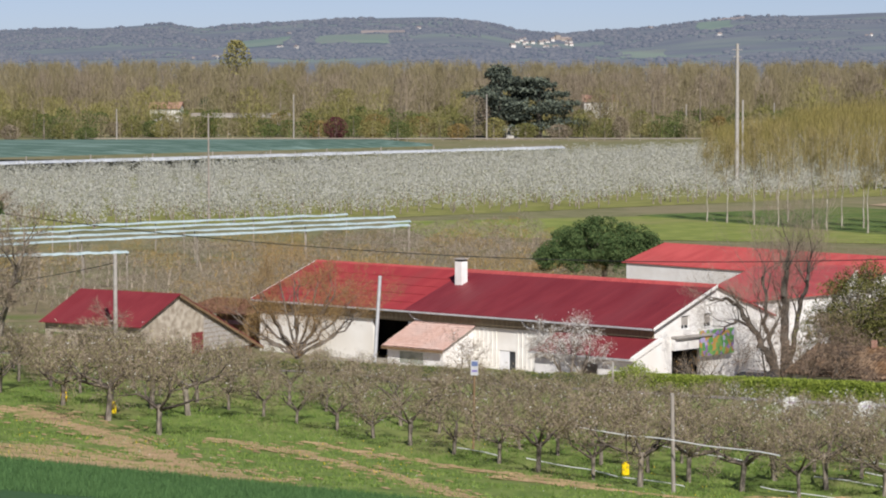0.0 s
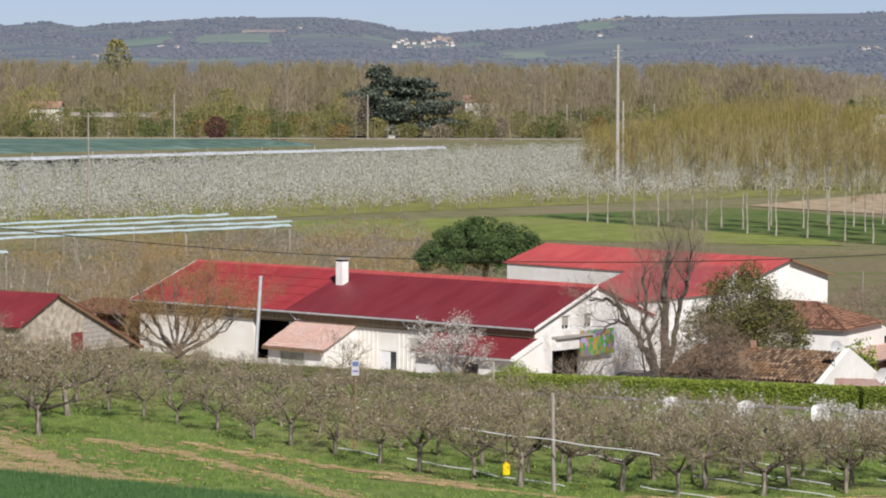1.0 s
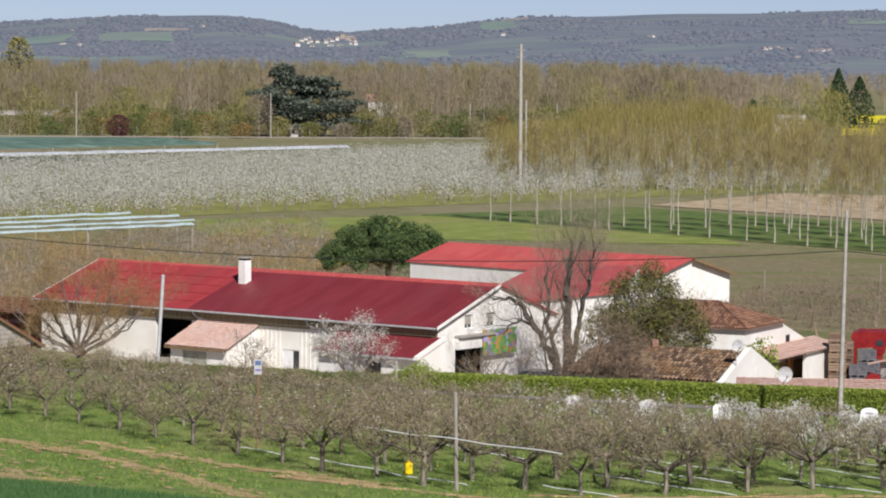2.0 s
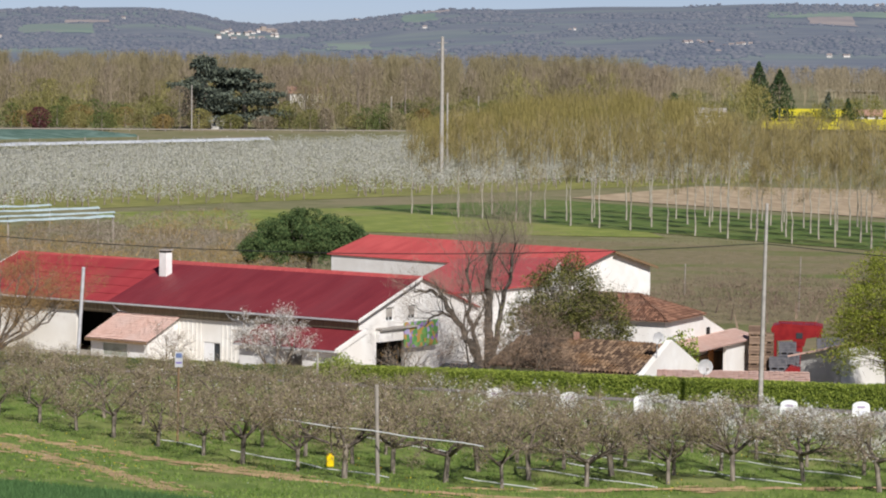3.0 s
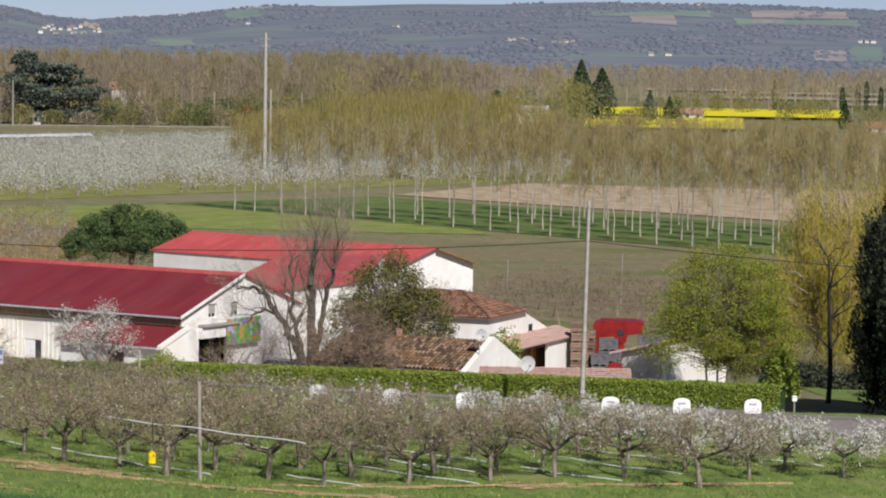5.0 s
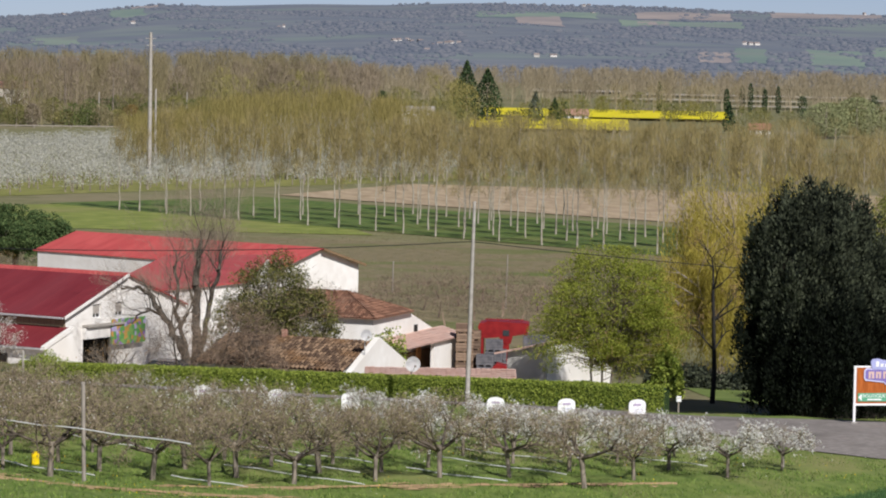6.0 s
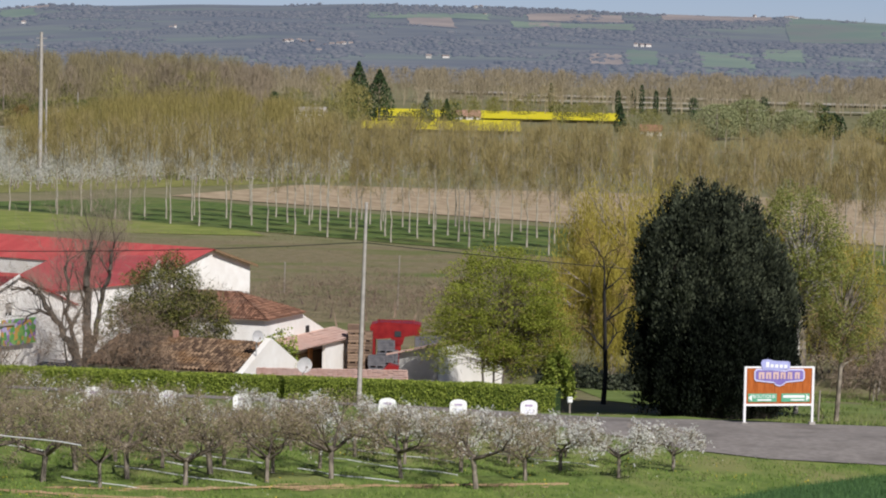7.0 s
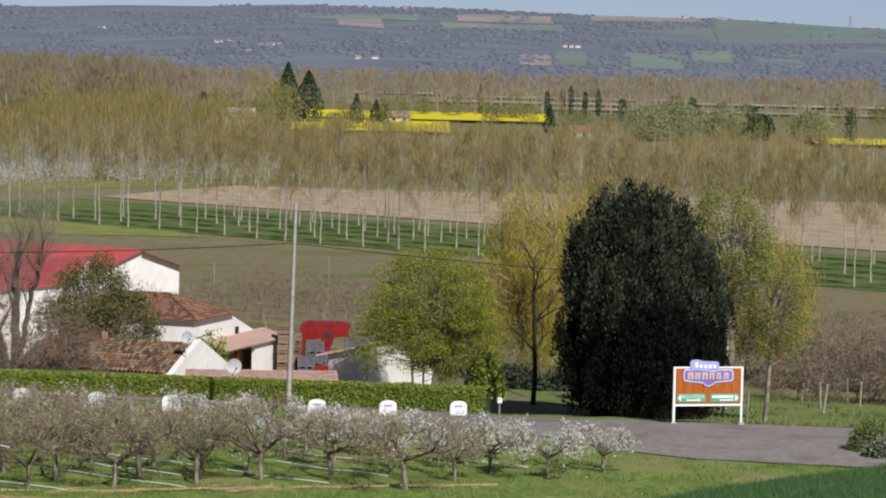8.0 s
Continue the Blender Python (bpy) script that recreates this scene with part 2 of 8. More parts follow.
def grow(rng, base, direction, length, radius, depth, spread, lift, segs, tips, kids=(3, 4), shrink=0.68):
    """A crooked limb with side limbs; fills segs with wood and tips with (place, direction)."""
    p, d, steps = np.array(base, dtype=float), np.array(direction, dtype=float), 3
    d /= np.linalg.norm(d)
    r = radius
    nodes = []
    for k in range(steps):
        d = d + rng.normal(size=3) * 0.14 + np.array((0, 0, lift))
        d /= np.linalg.norm(d)
        q = p + d * length / steps
        r2 = r * 0.82
        segs.append((p, q, r, r2))
        p, r = q, r2
        nodes.append((p.copy(), d.copy(), r))
    if depth == 0:
        tips += [(n[0], n[1]) for n in nodes]
        return
    for k in range(rng.integers(kids[0], kids[1] + 1)):
        q, e, rr = nodes[min(steps - 1, 1 + k % 2)] if k else nodes[-1]
        side = rng.normal(size=3)
        side -= side.dot(e) * e
        side /= np.linalg.norm(side) + 1e-9
        grow(rng, q, e + side * spread * rng.uniform(0.6, 1.2), length * shrink * rng.uniform(0.8, 1.15), rr * 0.75, depth - 1, spread, lift, segs, tips, kids, shrink)


def scatter(tips, n, rng, spread):
    """n points near the tips, with rough outward directions."""
    k = rng.integers(0, len(tips), n)
    P, D = np.array([t[0] for t in tips])[k], np.array([t[1] for t in tips])[k]
    return P + rng.normal(size=(n, 3)) * spread, D + rng.normal(size=(n, 3)) * 0.55


def join_arrays(items):
    V, F, o = [], [], 0
    for v, f in items:
        V.append(v), F.append(f + o)
        o += len(v)
    return np.concatenate(V), np.concatenate(F)


def land(name, corners, rise, material, nu=24, nv=24, label="", category="", kind="structure"):
    """A sheet over the land between four corners (x, y), rise metres above it."""
    c = np.array(corners, dtype=float)
    u, v = np.meshgrid(np.linspace(0, 1, nu + 1), np.linspace(0, 1, nv + 1), indexing="ij")
    xy = (1 - u)[..., None] * (1 - v)[..., None] * c[0] + u[..., None] * (1 - v)[..., None] * c[1] + u[..., None] * v[..., None] * c[2] + (1 - u)[..., None] * v[..., None] * c[3]
    z = ground_z(xy[..., 0], xy[..., 1]) + rise
    V = np.concatenate([xy, z[..., None]], axis=2).reshape(-1, 3)
    i = np.arange((nu + 1) * (nv + 1)).reshape(nu + 1, nv + 1)
    F = np.stack([i[:-1, :-1], i[1:, :-1], i[1:, 1:], i[:-1, 1:]], axis=2).reshape(-1, 4)
    return tagged(new(name, fast_mesh(name, V, F, material, smooth=True)), label, category, kind=kind)


# ---- land ----
def build_ground():
    """One sheet of polar rings, finest towards the orchard, out to the horizon."""
    rad = np.concatenate([np.linspace(0.001, 80, 30), np.linspace(82, 260, 120), np.geomspace(265, 4990, 60)])
    ang = np.concatenate([np.linspace(-180, -25, 24, endpoint=False), np.linspace(-25, 40, 140, endpoint=False), np.linspace(40, 180, 22, endpoint=False)])
    r, a = np.meshgrid(rad, np.radians(ang), indexing="ij")
    x, y = r * np.sin(a) + 0.7, r * np.cos(a) - 0.9
    z = ground_z(x, y)
    z = z + np.array([noise.noise((px * 0.35, py * 0.35, 0.0)) for px, py in zip(x.ravel(), y.ravel())]).reshape(z.shape) * 0.07 * (r < 200)
    V = np.stack([x, y, z], axis=2).reshape(-1, 3)
    n, m = r.shape
    i = np.arange(n * m).reshape(n, m)
    j = np.roll(i, -1, axis=1)
    F = np.stack([i[:-1], i[1:], j[1:], j[:-1]], axis=2).reshape(-1, 4)
    cen = V[F].mean(axis=1)
    s = 0.46 * cen[:, 0] + 0.89 * cen[:, 1]
    index = np.where(s < 166, 0, 1)
    me = fast_mesh("ground", V, F, [GRASS, PLAIN], index, smooth=True)
    return tagged(new("ground", me), "spring grass hillside falling to a wide green plain", "ground", kind="structure")


build_ground()
def crop_edge(x):
    return np.interp(x, (-60, -30, -15.3, -9.3, -3.4, 12, 26, 36.6, 41.6, 45.8, 51.8, 90), (124, 113, 105, 102.8, 100.2, 94, 98, 112.0, 116.3, 119.2, 123.0, 126))


def crop_field():
    """Young wheat on the near slope: a low sheet with a fringe of blades."""
    xs = np.linspace(-60, 90, 140)
    V, F, n = [], [], 24
    for x in xs:
        far = float(crop_edge(x)) + 0.35 * noise.noise((x * 0.7, 0, 3))
        for k in range(n + 1):
            y = 20 + (far - 20) * k / n
            V.append((x, y, gz(x, y) + 0.18))
    for i in range(len(xs) - 1):
        F += [(i * (n + 1) + k, (i + 1) * (n + 1) + k, (i + 1) * (n + 1) + k + 1, i * (n + 1) + k + 1) for k in range(n)]
    tagged(new("crop_field", fast_mesh("crop_field", V, F, CROP, smooth=True)), "dark green field of young wheat", "field", kind="structure")
    rng = np.random.default_rng(3)
    m = 170000
    x = np.where(rng.random(m) < 0.6, rng.uniform(-22, 4, m), rng.uniform(34, 58, m))
    y = crop_edge(x) + 0.15 - rng.uniform(0, 1, m) ** 1.2 * 20
    P = np.stack([x, y, ground_z(x, y) + 0.1], axis=1)
    D = rng.normal(size=(m, 3)) * 0.35 + (0, 0, 1)
    tagged(new("wheat", fast_mesh("wheat", *slivers(P, D, rng.uniform(0.15, 0.32, m), rng.uniform(0.01, 0.02, m), rng), CROP)), "young green wheat blades", "wheat", kind="stuff")


crop_field()


def patch_fields():
    land("fallow_field", ((-60, 235), (150, 235), (95, 345), (-10, 400)), 0.03, FALLOW, 30, 30, "brown-green fallow field behind the farm", "field")
    land("meadow", ((-2, 392), (64, 374), (62, 455), (-8, 428)), 0.06, mat("bright_meadow", (0.15, 0.19, 0.035), (0.24, 0.27, 0.065), 0.3, c=(0.25, 0.22, 0.09), big=0.15), 20, 20, "fresh green meadow strip beside the orchard", "meadow")
    # grass colour darkened to carry the shade of the poplar crowns
    land("poplar_floor", ((28, 445), (125, 283), (175, 290), (62, 470)), 0.08, mat("shaded_grass", (0.06, 0.105, 0.02), (0.125, 0.175, 0.04), 0.5, c=(0.15, 0.17, 0.05), big=0.15), 20, 20, "long dark grass under the poplar rows, shade in its colour", "meadow")
    land("ploughed_field", ((66, 476), (190, 290), (230, 470), (95, 520)), 0.10, PLOUGH, 20, 20, "bare pale-brown ploughed field", "field")
    land("rapeseed_field", ((180, 887), (226, 876), (264, 1026), (211, 1039)), 1.1, RAPE, 20, 20, "rapeseed field in yellow bloom", "field")
    land("rapeseed_field", ((222, 1067), (306, 1046), (351, 1199), (254, 1224)), 1.1, RAPE, 20, 20, "far rapeseed field in yellow bloom", "field")
    land("rapeseed_strip", ((318, 812), (420, 790), (450, 850), (335, 880)), 1.1, RAPE, 12, 8, "strip of rapeseed in yellow bloom", "field")
    pale = mat("pale_bare_field", (0.36, 0.32, 0.27), (0.46, 0.42, 0.36), 0.05, c=(0.25, 0.25, 0.14), big=0.3)
    for a0, a1, d0, d1 in ((0.245, 0.31, 1560, 1600), (0.285, 0.42, 1395, 1425), (0.25, 0.33, 1760, 1830), (0.33, 0.46, 1650, 1720), (0.22, 0.25, 1850, 1950)):
        land("stubble_field", [(d * math.sin(a), d * math.cos(a)) for d, a in ((d0, a0), (d0, a1), (d1, a1), (d1, a0))], 1.2, pale, 10, 4, "pale bare field strip between the far woods", "field")
    land("lawn", ((50, 172), (56.5, 153.5), (74, 205), (54, 205)), 0.05, MEADOW, 12, 12, "green lawn behind the lane in the shade", "lawn")
    land("grass_bank", ((56.8, 153.2), (108, 132), (124, 172), (74.3, 204.8)), 0.05, MEADOW, 16, 12, "rough green bank below the old vines", "grass")
    land("farm_yard", ((-20, 203), (44, 176), (50, 212), (0, 262)), 0.04, YARD, 30, 20, "pale gravel farm yard", "yard")


patch_fields()


def build_road():
    """The lane below the hedge, widening into a junction beside the sign."""
    n = 60
    t = np.linspace(0, 1, n)
    x = -60 + 150 * t
    near = np.where(x < 34, 148.3, np.clip(148.3 - (x - 34) * 1.75, 133.2, 148.3))
    far = np.interp(x, (-60, 36, 40, 46, 52, 57, 90), (151.5, 151.0, 149.2, 150.1, 151.0, 152.0, 155.0))
    V, F = [], []
    for i in range(n):
        for k in range(7):
            s = near[i] + (far[i] - near[i]) * k / 6
            y = (s - 0.46 * x[i]) / 0.89
            V.append((x[i], y, gz(x[i], y) + 0.05 + 0.04 * math.sin(math.pi * k / 6)))
    for i in range(n - 1):
        for k in range(6):
            a = i * 7 + k
            F.append((a, a + 7, a + 8, a + 1))
    tagged(new("road", fast_mesh("road", V, F, ROAD, smooth=True)), "worn grey asphalt lane along the orchard", "road", kind="structure")


build_road()


# ---- distance ----
def skyline(az):
    """Height of the ridge over the eye, in metres at 4 km, by bearing in radians."""
    return np.interp(az, (-0.40, -0.145, -0.11, -0.09, -0.08, -0.05, -0.034, 0.0, 0.012, 0.025, 0.04, 0.055, 0.07, 0.085, 0.10, 0.14, 0.2, 0.26, 0.33, 0.40, 0.55),
                     (40, 33, 40, 47, 39, 46, 52, 54, 50, 38, 34, 38, 42, 52, 59, 60, 66, 66, 57, 50, 44))


def hill_height(r, az):
    t = np.clip((r - 2500) / 1700, 0, 1)
    prof = t ** 0.9 * (1 - 0.25 * np.sin(t * 6.0 + az * 14) * (1 - t) * t * 2)
    return np.where(r < 4200, (skyline(az) * 1.05 + 22.8) * prof, (skyline(az) * 1.05 + 22.8) * (1 - (r - 4200) / 1500))


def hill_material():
    m = mat("wooded_hills_haze_glow", (0.045, 0.042, 0.042), (0.09, 0.085, 0.07), 0.02, c=(0.10, 0.125, 0.065), big=0.22, stretch=(0.6, 1.6, 1))
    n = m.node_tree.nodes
    # bluish emission paints the haze of distant air into the hills
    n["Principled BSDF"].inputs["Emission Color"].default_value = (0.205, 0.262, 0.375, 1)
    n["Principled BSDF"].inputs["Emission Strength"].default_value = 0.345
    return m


HILL = hill_material()
HILL_WOOD = mat("hill_woods", (0.046, 0.041, 0.043), (0.08, 0.071, 0.064), 0.02, island=0.35)
HILL_FIELD = mat("hill_meadows", (0.072, 0.104, 0.046), (0.132, 0.168, 0.075), 0.012, c=(0.09, 0.08, 0.05), big=0.5, island=0.2)
HILL_EARTH = mat("hill_earth", (0.165, 0.117, 0.08), (0.255, 0.185, 0.128), 0.012)
# the same haze glow is put into the hill woods, meadows and earth
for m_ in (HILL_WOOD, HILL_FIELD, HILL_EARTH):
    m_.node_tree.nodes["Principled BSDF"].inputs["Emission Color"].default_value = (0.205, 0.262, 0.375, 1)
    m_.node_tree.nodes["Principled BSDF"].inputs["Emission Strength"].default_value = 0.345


def hill_point(r, az, rise=0.0):
    bump = 5.0 * noise.noise((r * 0.004, az * 22, 1.0)) * min(1, (r - 2500) / 600)
    return np.array((r * math.sin(az), r * math.cos(az), float(hill_height(r, az)) + bump + rise))


# kind, bearings and distances of the hillside fields: e earth, g grass
FIELDS = (("e", 0.254, 0.285, 3870, 4020), ("e", 0.298, 0.334, 3950, 4200), ("g", 0.249, 0.289, 3660, 3830), ("g", 0.339, 0.44, 3570, 4180), ("g", 0.2865, 0.2966, 2780, 3010), ("g", 0.3105, 0.3279, 2770, 3130),
          ("g", 0.331, 0.344, 2940, 3240), ("e", 0.2745, 0.285, 2770, 2940), ("e", 0.216, 0.2306, 3550, 3840), ("g", 0.202, 0.2415, 3820, 3990), ("e", 0.254, 0.2647, 3700, 3840), ("e", 0.0894, 0.0985, 4060, 4180),
          ("g", 0.084, 0.0949, 3490, 3900), ("g", 0.058, 0.073, 3050, 3210), ("g", -0.041, -0.017, 3370, 3540), ("e", -0.0266, -0.0118, 3560, 3620), ("g", -0.065, -0.0487, 3460, 3620))


def build_hills():
    rs, az = np.linspace(2500, 4800, 60), np.linspace(-0.40, 0.55, 220)
    V = np.array([hill_point(r, a) for r in rs for a in az])
    i = np.arange(len(rs) * len(az)).reshape(len(rs), len(az))
    F = np.stack([i[:-1, :-1], i[1:, :-1], i[1:, 1:], i[:-1, 1:]], axis=2).reshape(-1, 4)
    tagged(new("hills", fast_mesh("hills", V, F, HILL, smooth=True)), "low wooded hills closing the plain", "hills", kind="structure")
    rng = np.random.default_rng(5)
    ico = bmesh.new()
    bmesh.ops.create_uvsphere(ico, u_segments=5, v_segments=3, radius=1.0)
    bmesh.ops.triangulate(ico, faces=ico.faces)
    iv, jf = np.array([v.co[:] for v in ico.verts]), np.array([[v.index for v in f.verts] for f in ico.faces])
    ico.free()
    # woods in drifts, thinned over the fields
    def field_at(r, a):
        ja, jr = noise.noise((r * 0.02, a * 90, 2.0)) * 0.003, noise.noise((r * 0.01, a * 120, 6.0)) * 60
        return any(f[1] < a + ja < f[2] and f[3] - 10 < r + jr < f[4] for f in FIELDS) and noise.noise((r * 0.006, a * 70, 8.0)) < 0.28
    items = []
    while len(items) < 21000:
        r, a = rng.uniform(2550, 4230), rng.uniform(-0.22, 0.46)
        dense = noise.noise((r * 0.004, a * 16, 4.0)) + 0.6 * noise.noise((r * 0.013, a * 60, 9.0))
        if dense < (-0.04 if r < 4170 else 0.12) + rng.normal() * 0.06 or field_at(r, a):
            continue
        s = rng.uniform(1.2, 2.6) * rng.choice((1, 1, 1, 1.4)) * (0.7 if r > 4170 and rng.random() < 0.85 else 1)
        items.append((iv * rng.uniform(0.7, 1.3, size=iv.shape) * (s * 1.5, s * 1.5, s * 0.75) + hill_point(r, a, s * 0.3), jf))
    V, F = join_arrays(items)
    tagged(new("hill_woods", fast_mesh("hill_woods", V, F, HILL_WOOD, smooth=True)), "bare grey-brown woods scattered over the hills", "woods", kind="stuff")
    E = {"e": [], "g": []}
    for kind, a0, a1, r0, r1 in FIELDS:
        nu, nv = 6, 10
        wob = [rng.uniform(-0.0007, 0.0007) for _ in range(nu + 1)]
        grid = [hill_point(r0 + (r1 - r0) * u / nu + rng.uniform(-8, 8), a0 + (a1 - a0) * v / nv + wob[u] + (r0 - r1) * 0.000004 * u / nu, 1.0) for u in range(nu + 1) for v in range(nv + 1)]
        idx = np.arange((nu + 1) * (nv + 1)).reshape(nu + 1, nv + 1)
        E[kind].append((np.array(grid), np.stack([idx[:-1, :-1], idx[1:, :-1], idx[1:, 1:], idx[:-1, 1:]], axis=2).reshape(-1, 4)))
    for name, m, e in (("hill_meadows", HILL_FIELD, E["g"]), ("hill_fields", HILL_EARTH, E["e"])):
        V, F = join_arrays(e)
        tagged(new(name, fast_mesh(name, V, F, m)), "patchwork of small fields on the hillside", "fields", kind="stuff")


build_hills()


def far_trees(name, places, height, width, n_twigs, material, seed, label, trunk=0.18, crown_from=0.25, twig=(2.2, 0.16), stems=None, stem_to=0.95, vary=0.06, clump=0.12, fan=0.2, out=0.22, tall=None):
    """Many far trees as one: thin trunks and crowns of fine twigs, upright or fanned; tall gives a height by place."""
    rng = np.random.default_rng(seed)
    items, wood = [], []
    for x, y in places:
        h = (tall(x, y) if tall else height) * rng.uniform(1 - vary, 1 + vary) * (1 + clump * noise.noise((x / 42, y / 42, seed)))
        w = width * rng.uniform(0.75, 1.2)
        z = gz(x, y)
        tv = np.array([(x - trunk, y, z), (x + trunk, y, z), (x + rng.normal() * 0.3, y, z + h * stem_to)])
        u = rng.uniform(0, 1, n_twigs) ** (0.65 if stems else 0.85)
        low = crown_from + rng.uniform(-0.1, 0.1) * (1 if stems else 0.3)
        zz = low + (1 - low) * u
        rr = w * np.sqrt(np.clip(np.sin(np.pi * (0.12 + 0.85 * u)), 0, 1)) * np.sqrt(rng.uniform(0, 1, n_twigs))
        th = rng.uniform(0, 6.283, n_twigs)
        P = np.stack([x + rr * np.cos(th), y + rr * np.sin(th), z + h * zz * 0.92], axis=1)
        D = np.stack([np.cos(th) * out, np.sin(th) * out, np.ones(n_twigs)], axis=1) + rng.normal(size=(n_twigs, 3)) * fan
        items += [(tv, np.arange(3).reshape(1, 3)), slivers(P, D, twig[0] * rng.uniform(0.6, 1.3, n_twigs), twig[1] * rng.uniform(0.6, 1.4, n_twigs), rng)]
        if stems:
            c = np.array((x, y, z))
            lean = rng.normal(size=2) * 0.02
            for k in range(4):
                f0, f1 = k * 0.17, (k + 1) * 0.17
                p, q = c + (lean[0] * h * f0, lean[1] * h * f0, h * f0), c + (lean[0] * h * f1, lean[1] * h * f1, h * f1)
                wood.append((p, q, 0.17 * (1 - f0), 0.17 * (1 - f1)))
                if 0 < k < 3:
                    for _ in range(2):
                        a = rng.uniform(0, 6.283)
                        wood.append((q, q + (math.cos(a) * w * 0.6, math.sin(a) * w * 0.6, h * 0.17), 0.05, 0.02))
    V, F = join_arrays(items)
    ob = tagged(new(name, fast_mesh(name, V, F, material)), label, "woods", kind="stuff")
    if stems:
        tagged(new(name + "_trunks", fast_mesh(name + "_trunks", *tube_arrays(wood, 4), stems)), "pale trunks of the " + label, "woods", kind="stuff")
    return ob


def polar_places(n, d0, d1, a0, a1, seed, keep=None):
    rng = np.random.default_rng(seed)
    out = []
    while len(out) < n:
        d, a = rng.uniform(d0, d1), rng.uniform(a0, a1)
        p = (d * math.sin(a), d * math.cos(a))
        if keep is None or keep(*p):
            out.append(p)
    return out


def clumped(n, d0, d1, a0, a1, seed, cell, level):
    """Places gathered in drifts, by a noise over the land."""
    return polar_places(n, d0, d1, a0, a1, seed, lambda x, y: noise.noise((x / cell, y / cell, seed)) > level)


FAR_OLIVE = mat("olive_willow_woods", (0.15, 0.14, 0.045), (0.29, 0.255, 0.09), 0.03, island=0.5)
FAR_GREY = mat("grey_bare_woods", (0.147, 0.116, 0.08), (0.295, 0.24, 0.17), 0.03, island=0.5)
# paler twig tone: the haze over the farthest woods is in the colour
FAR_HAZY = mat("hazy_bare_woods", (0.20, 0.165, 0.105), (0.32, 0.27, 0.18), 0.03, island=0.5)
FAR_DEEP = mat("deep_green_bushes", (0.05, 0.075, 0.02), (0.12, 0.14, 0.04), 0.03, island=0.5)
far_trees("far_poplar_woods", clumped(640, 950, 1500, -0.24, 0.16, 11, 90, -0.25), 21.3, 3.2, 330, FAR_TWIG, 21, "brown leafless poplar woods across the plain", twig=(2.6, 0.06))
far_trees("grey_woods", clumped(460, 930, 1350, -0.24, 0.17, 31, 70, -0.1), 18.5, 3.6, 300, FAR_GREY, 27, "grey bare woods across the plain", twig=(2.2, 0.06))
far_trees("olive_woods", clumped(330, 900, 1300, -0.24, 0.2, 32, 60, 0.05), 14, 4.2, 330, FAR_OLIVE, 28, "olive budding willows among the far woods", crown_from=0.1, twig=(1.5, 0.08), clump=0.5, fan=0.4)
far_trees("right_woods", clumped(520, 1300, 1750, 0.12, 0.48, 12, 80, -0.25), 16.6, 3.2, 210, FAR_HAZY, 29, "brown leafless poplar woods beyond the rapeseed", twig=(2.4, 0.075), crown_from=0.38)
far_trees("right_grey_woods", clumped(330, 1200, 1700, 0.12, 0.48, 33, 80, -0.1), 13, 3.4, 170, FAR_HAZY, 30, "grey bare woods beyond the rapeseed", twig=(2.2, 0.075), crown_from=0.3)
far_trees("far_bushes", clumped(150, 860, 1000, -0.24, 0.14, 13, 40, 0.05) + clumped(90, 880, 1250, 0.14, 0.46, 14, 40, 0.1), 7.5, 4.0, 420, FAR_GREEN, 22, "yellow-green bushes along the far fields", crown_from=0.03, twig=(0.9, 0.1), vary=0.25, clump=0.6, fan=0.5, out=0.5)
far_trees("undergrowth", clumped(420, 875, 1050, -0.24, 0.14, 43, 50, -0.3), 6.0, 3.6, 220, FAR_TWIG, 44, "brown undergrowth before the far woods", crown_from=0.03, twig=(1.1, 0.08), vary=0.2, clump=0.5, fan=0.4, out=0.4)
far_trees("deep_bushes", clumped(45, 870, 960, -0.24, 0.14, 35, 30, 0.15), 7, 3.8, 380, FAR_DEEP, 36, "deep green bushes along the far fields", crown_from=0.03, twig=(0.8, 0.13), vary=0.25, clump=0.5, fan=0.6, out=0.5)
far_trees("far_evergreens", polar_places(16, 900, 1250, -0.24, 0.46, 15), 9, 2.4, 300, EVERGREEN, 23, "dark evergreens among the far woods", crown_from=0.05, twig=(1.1, 0.16), vary=0.2, clump=0.4, fan=0.5)


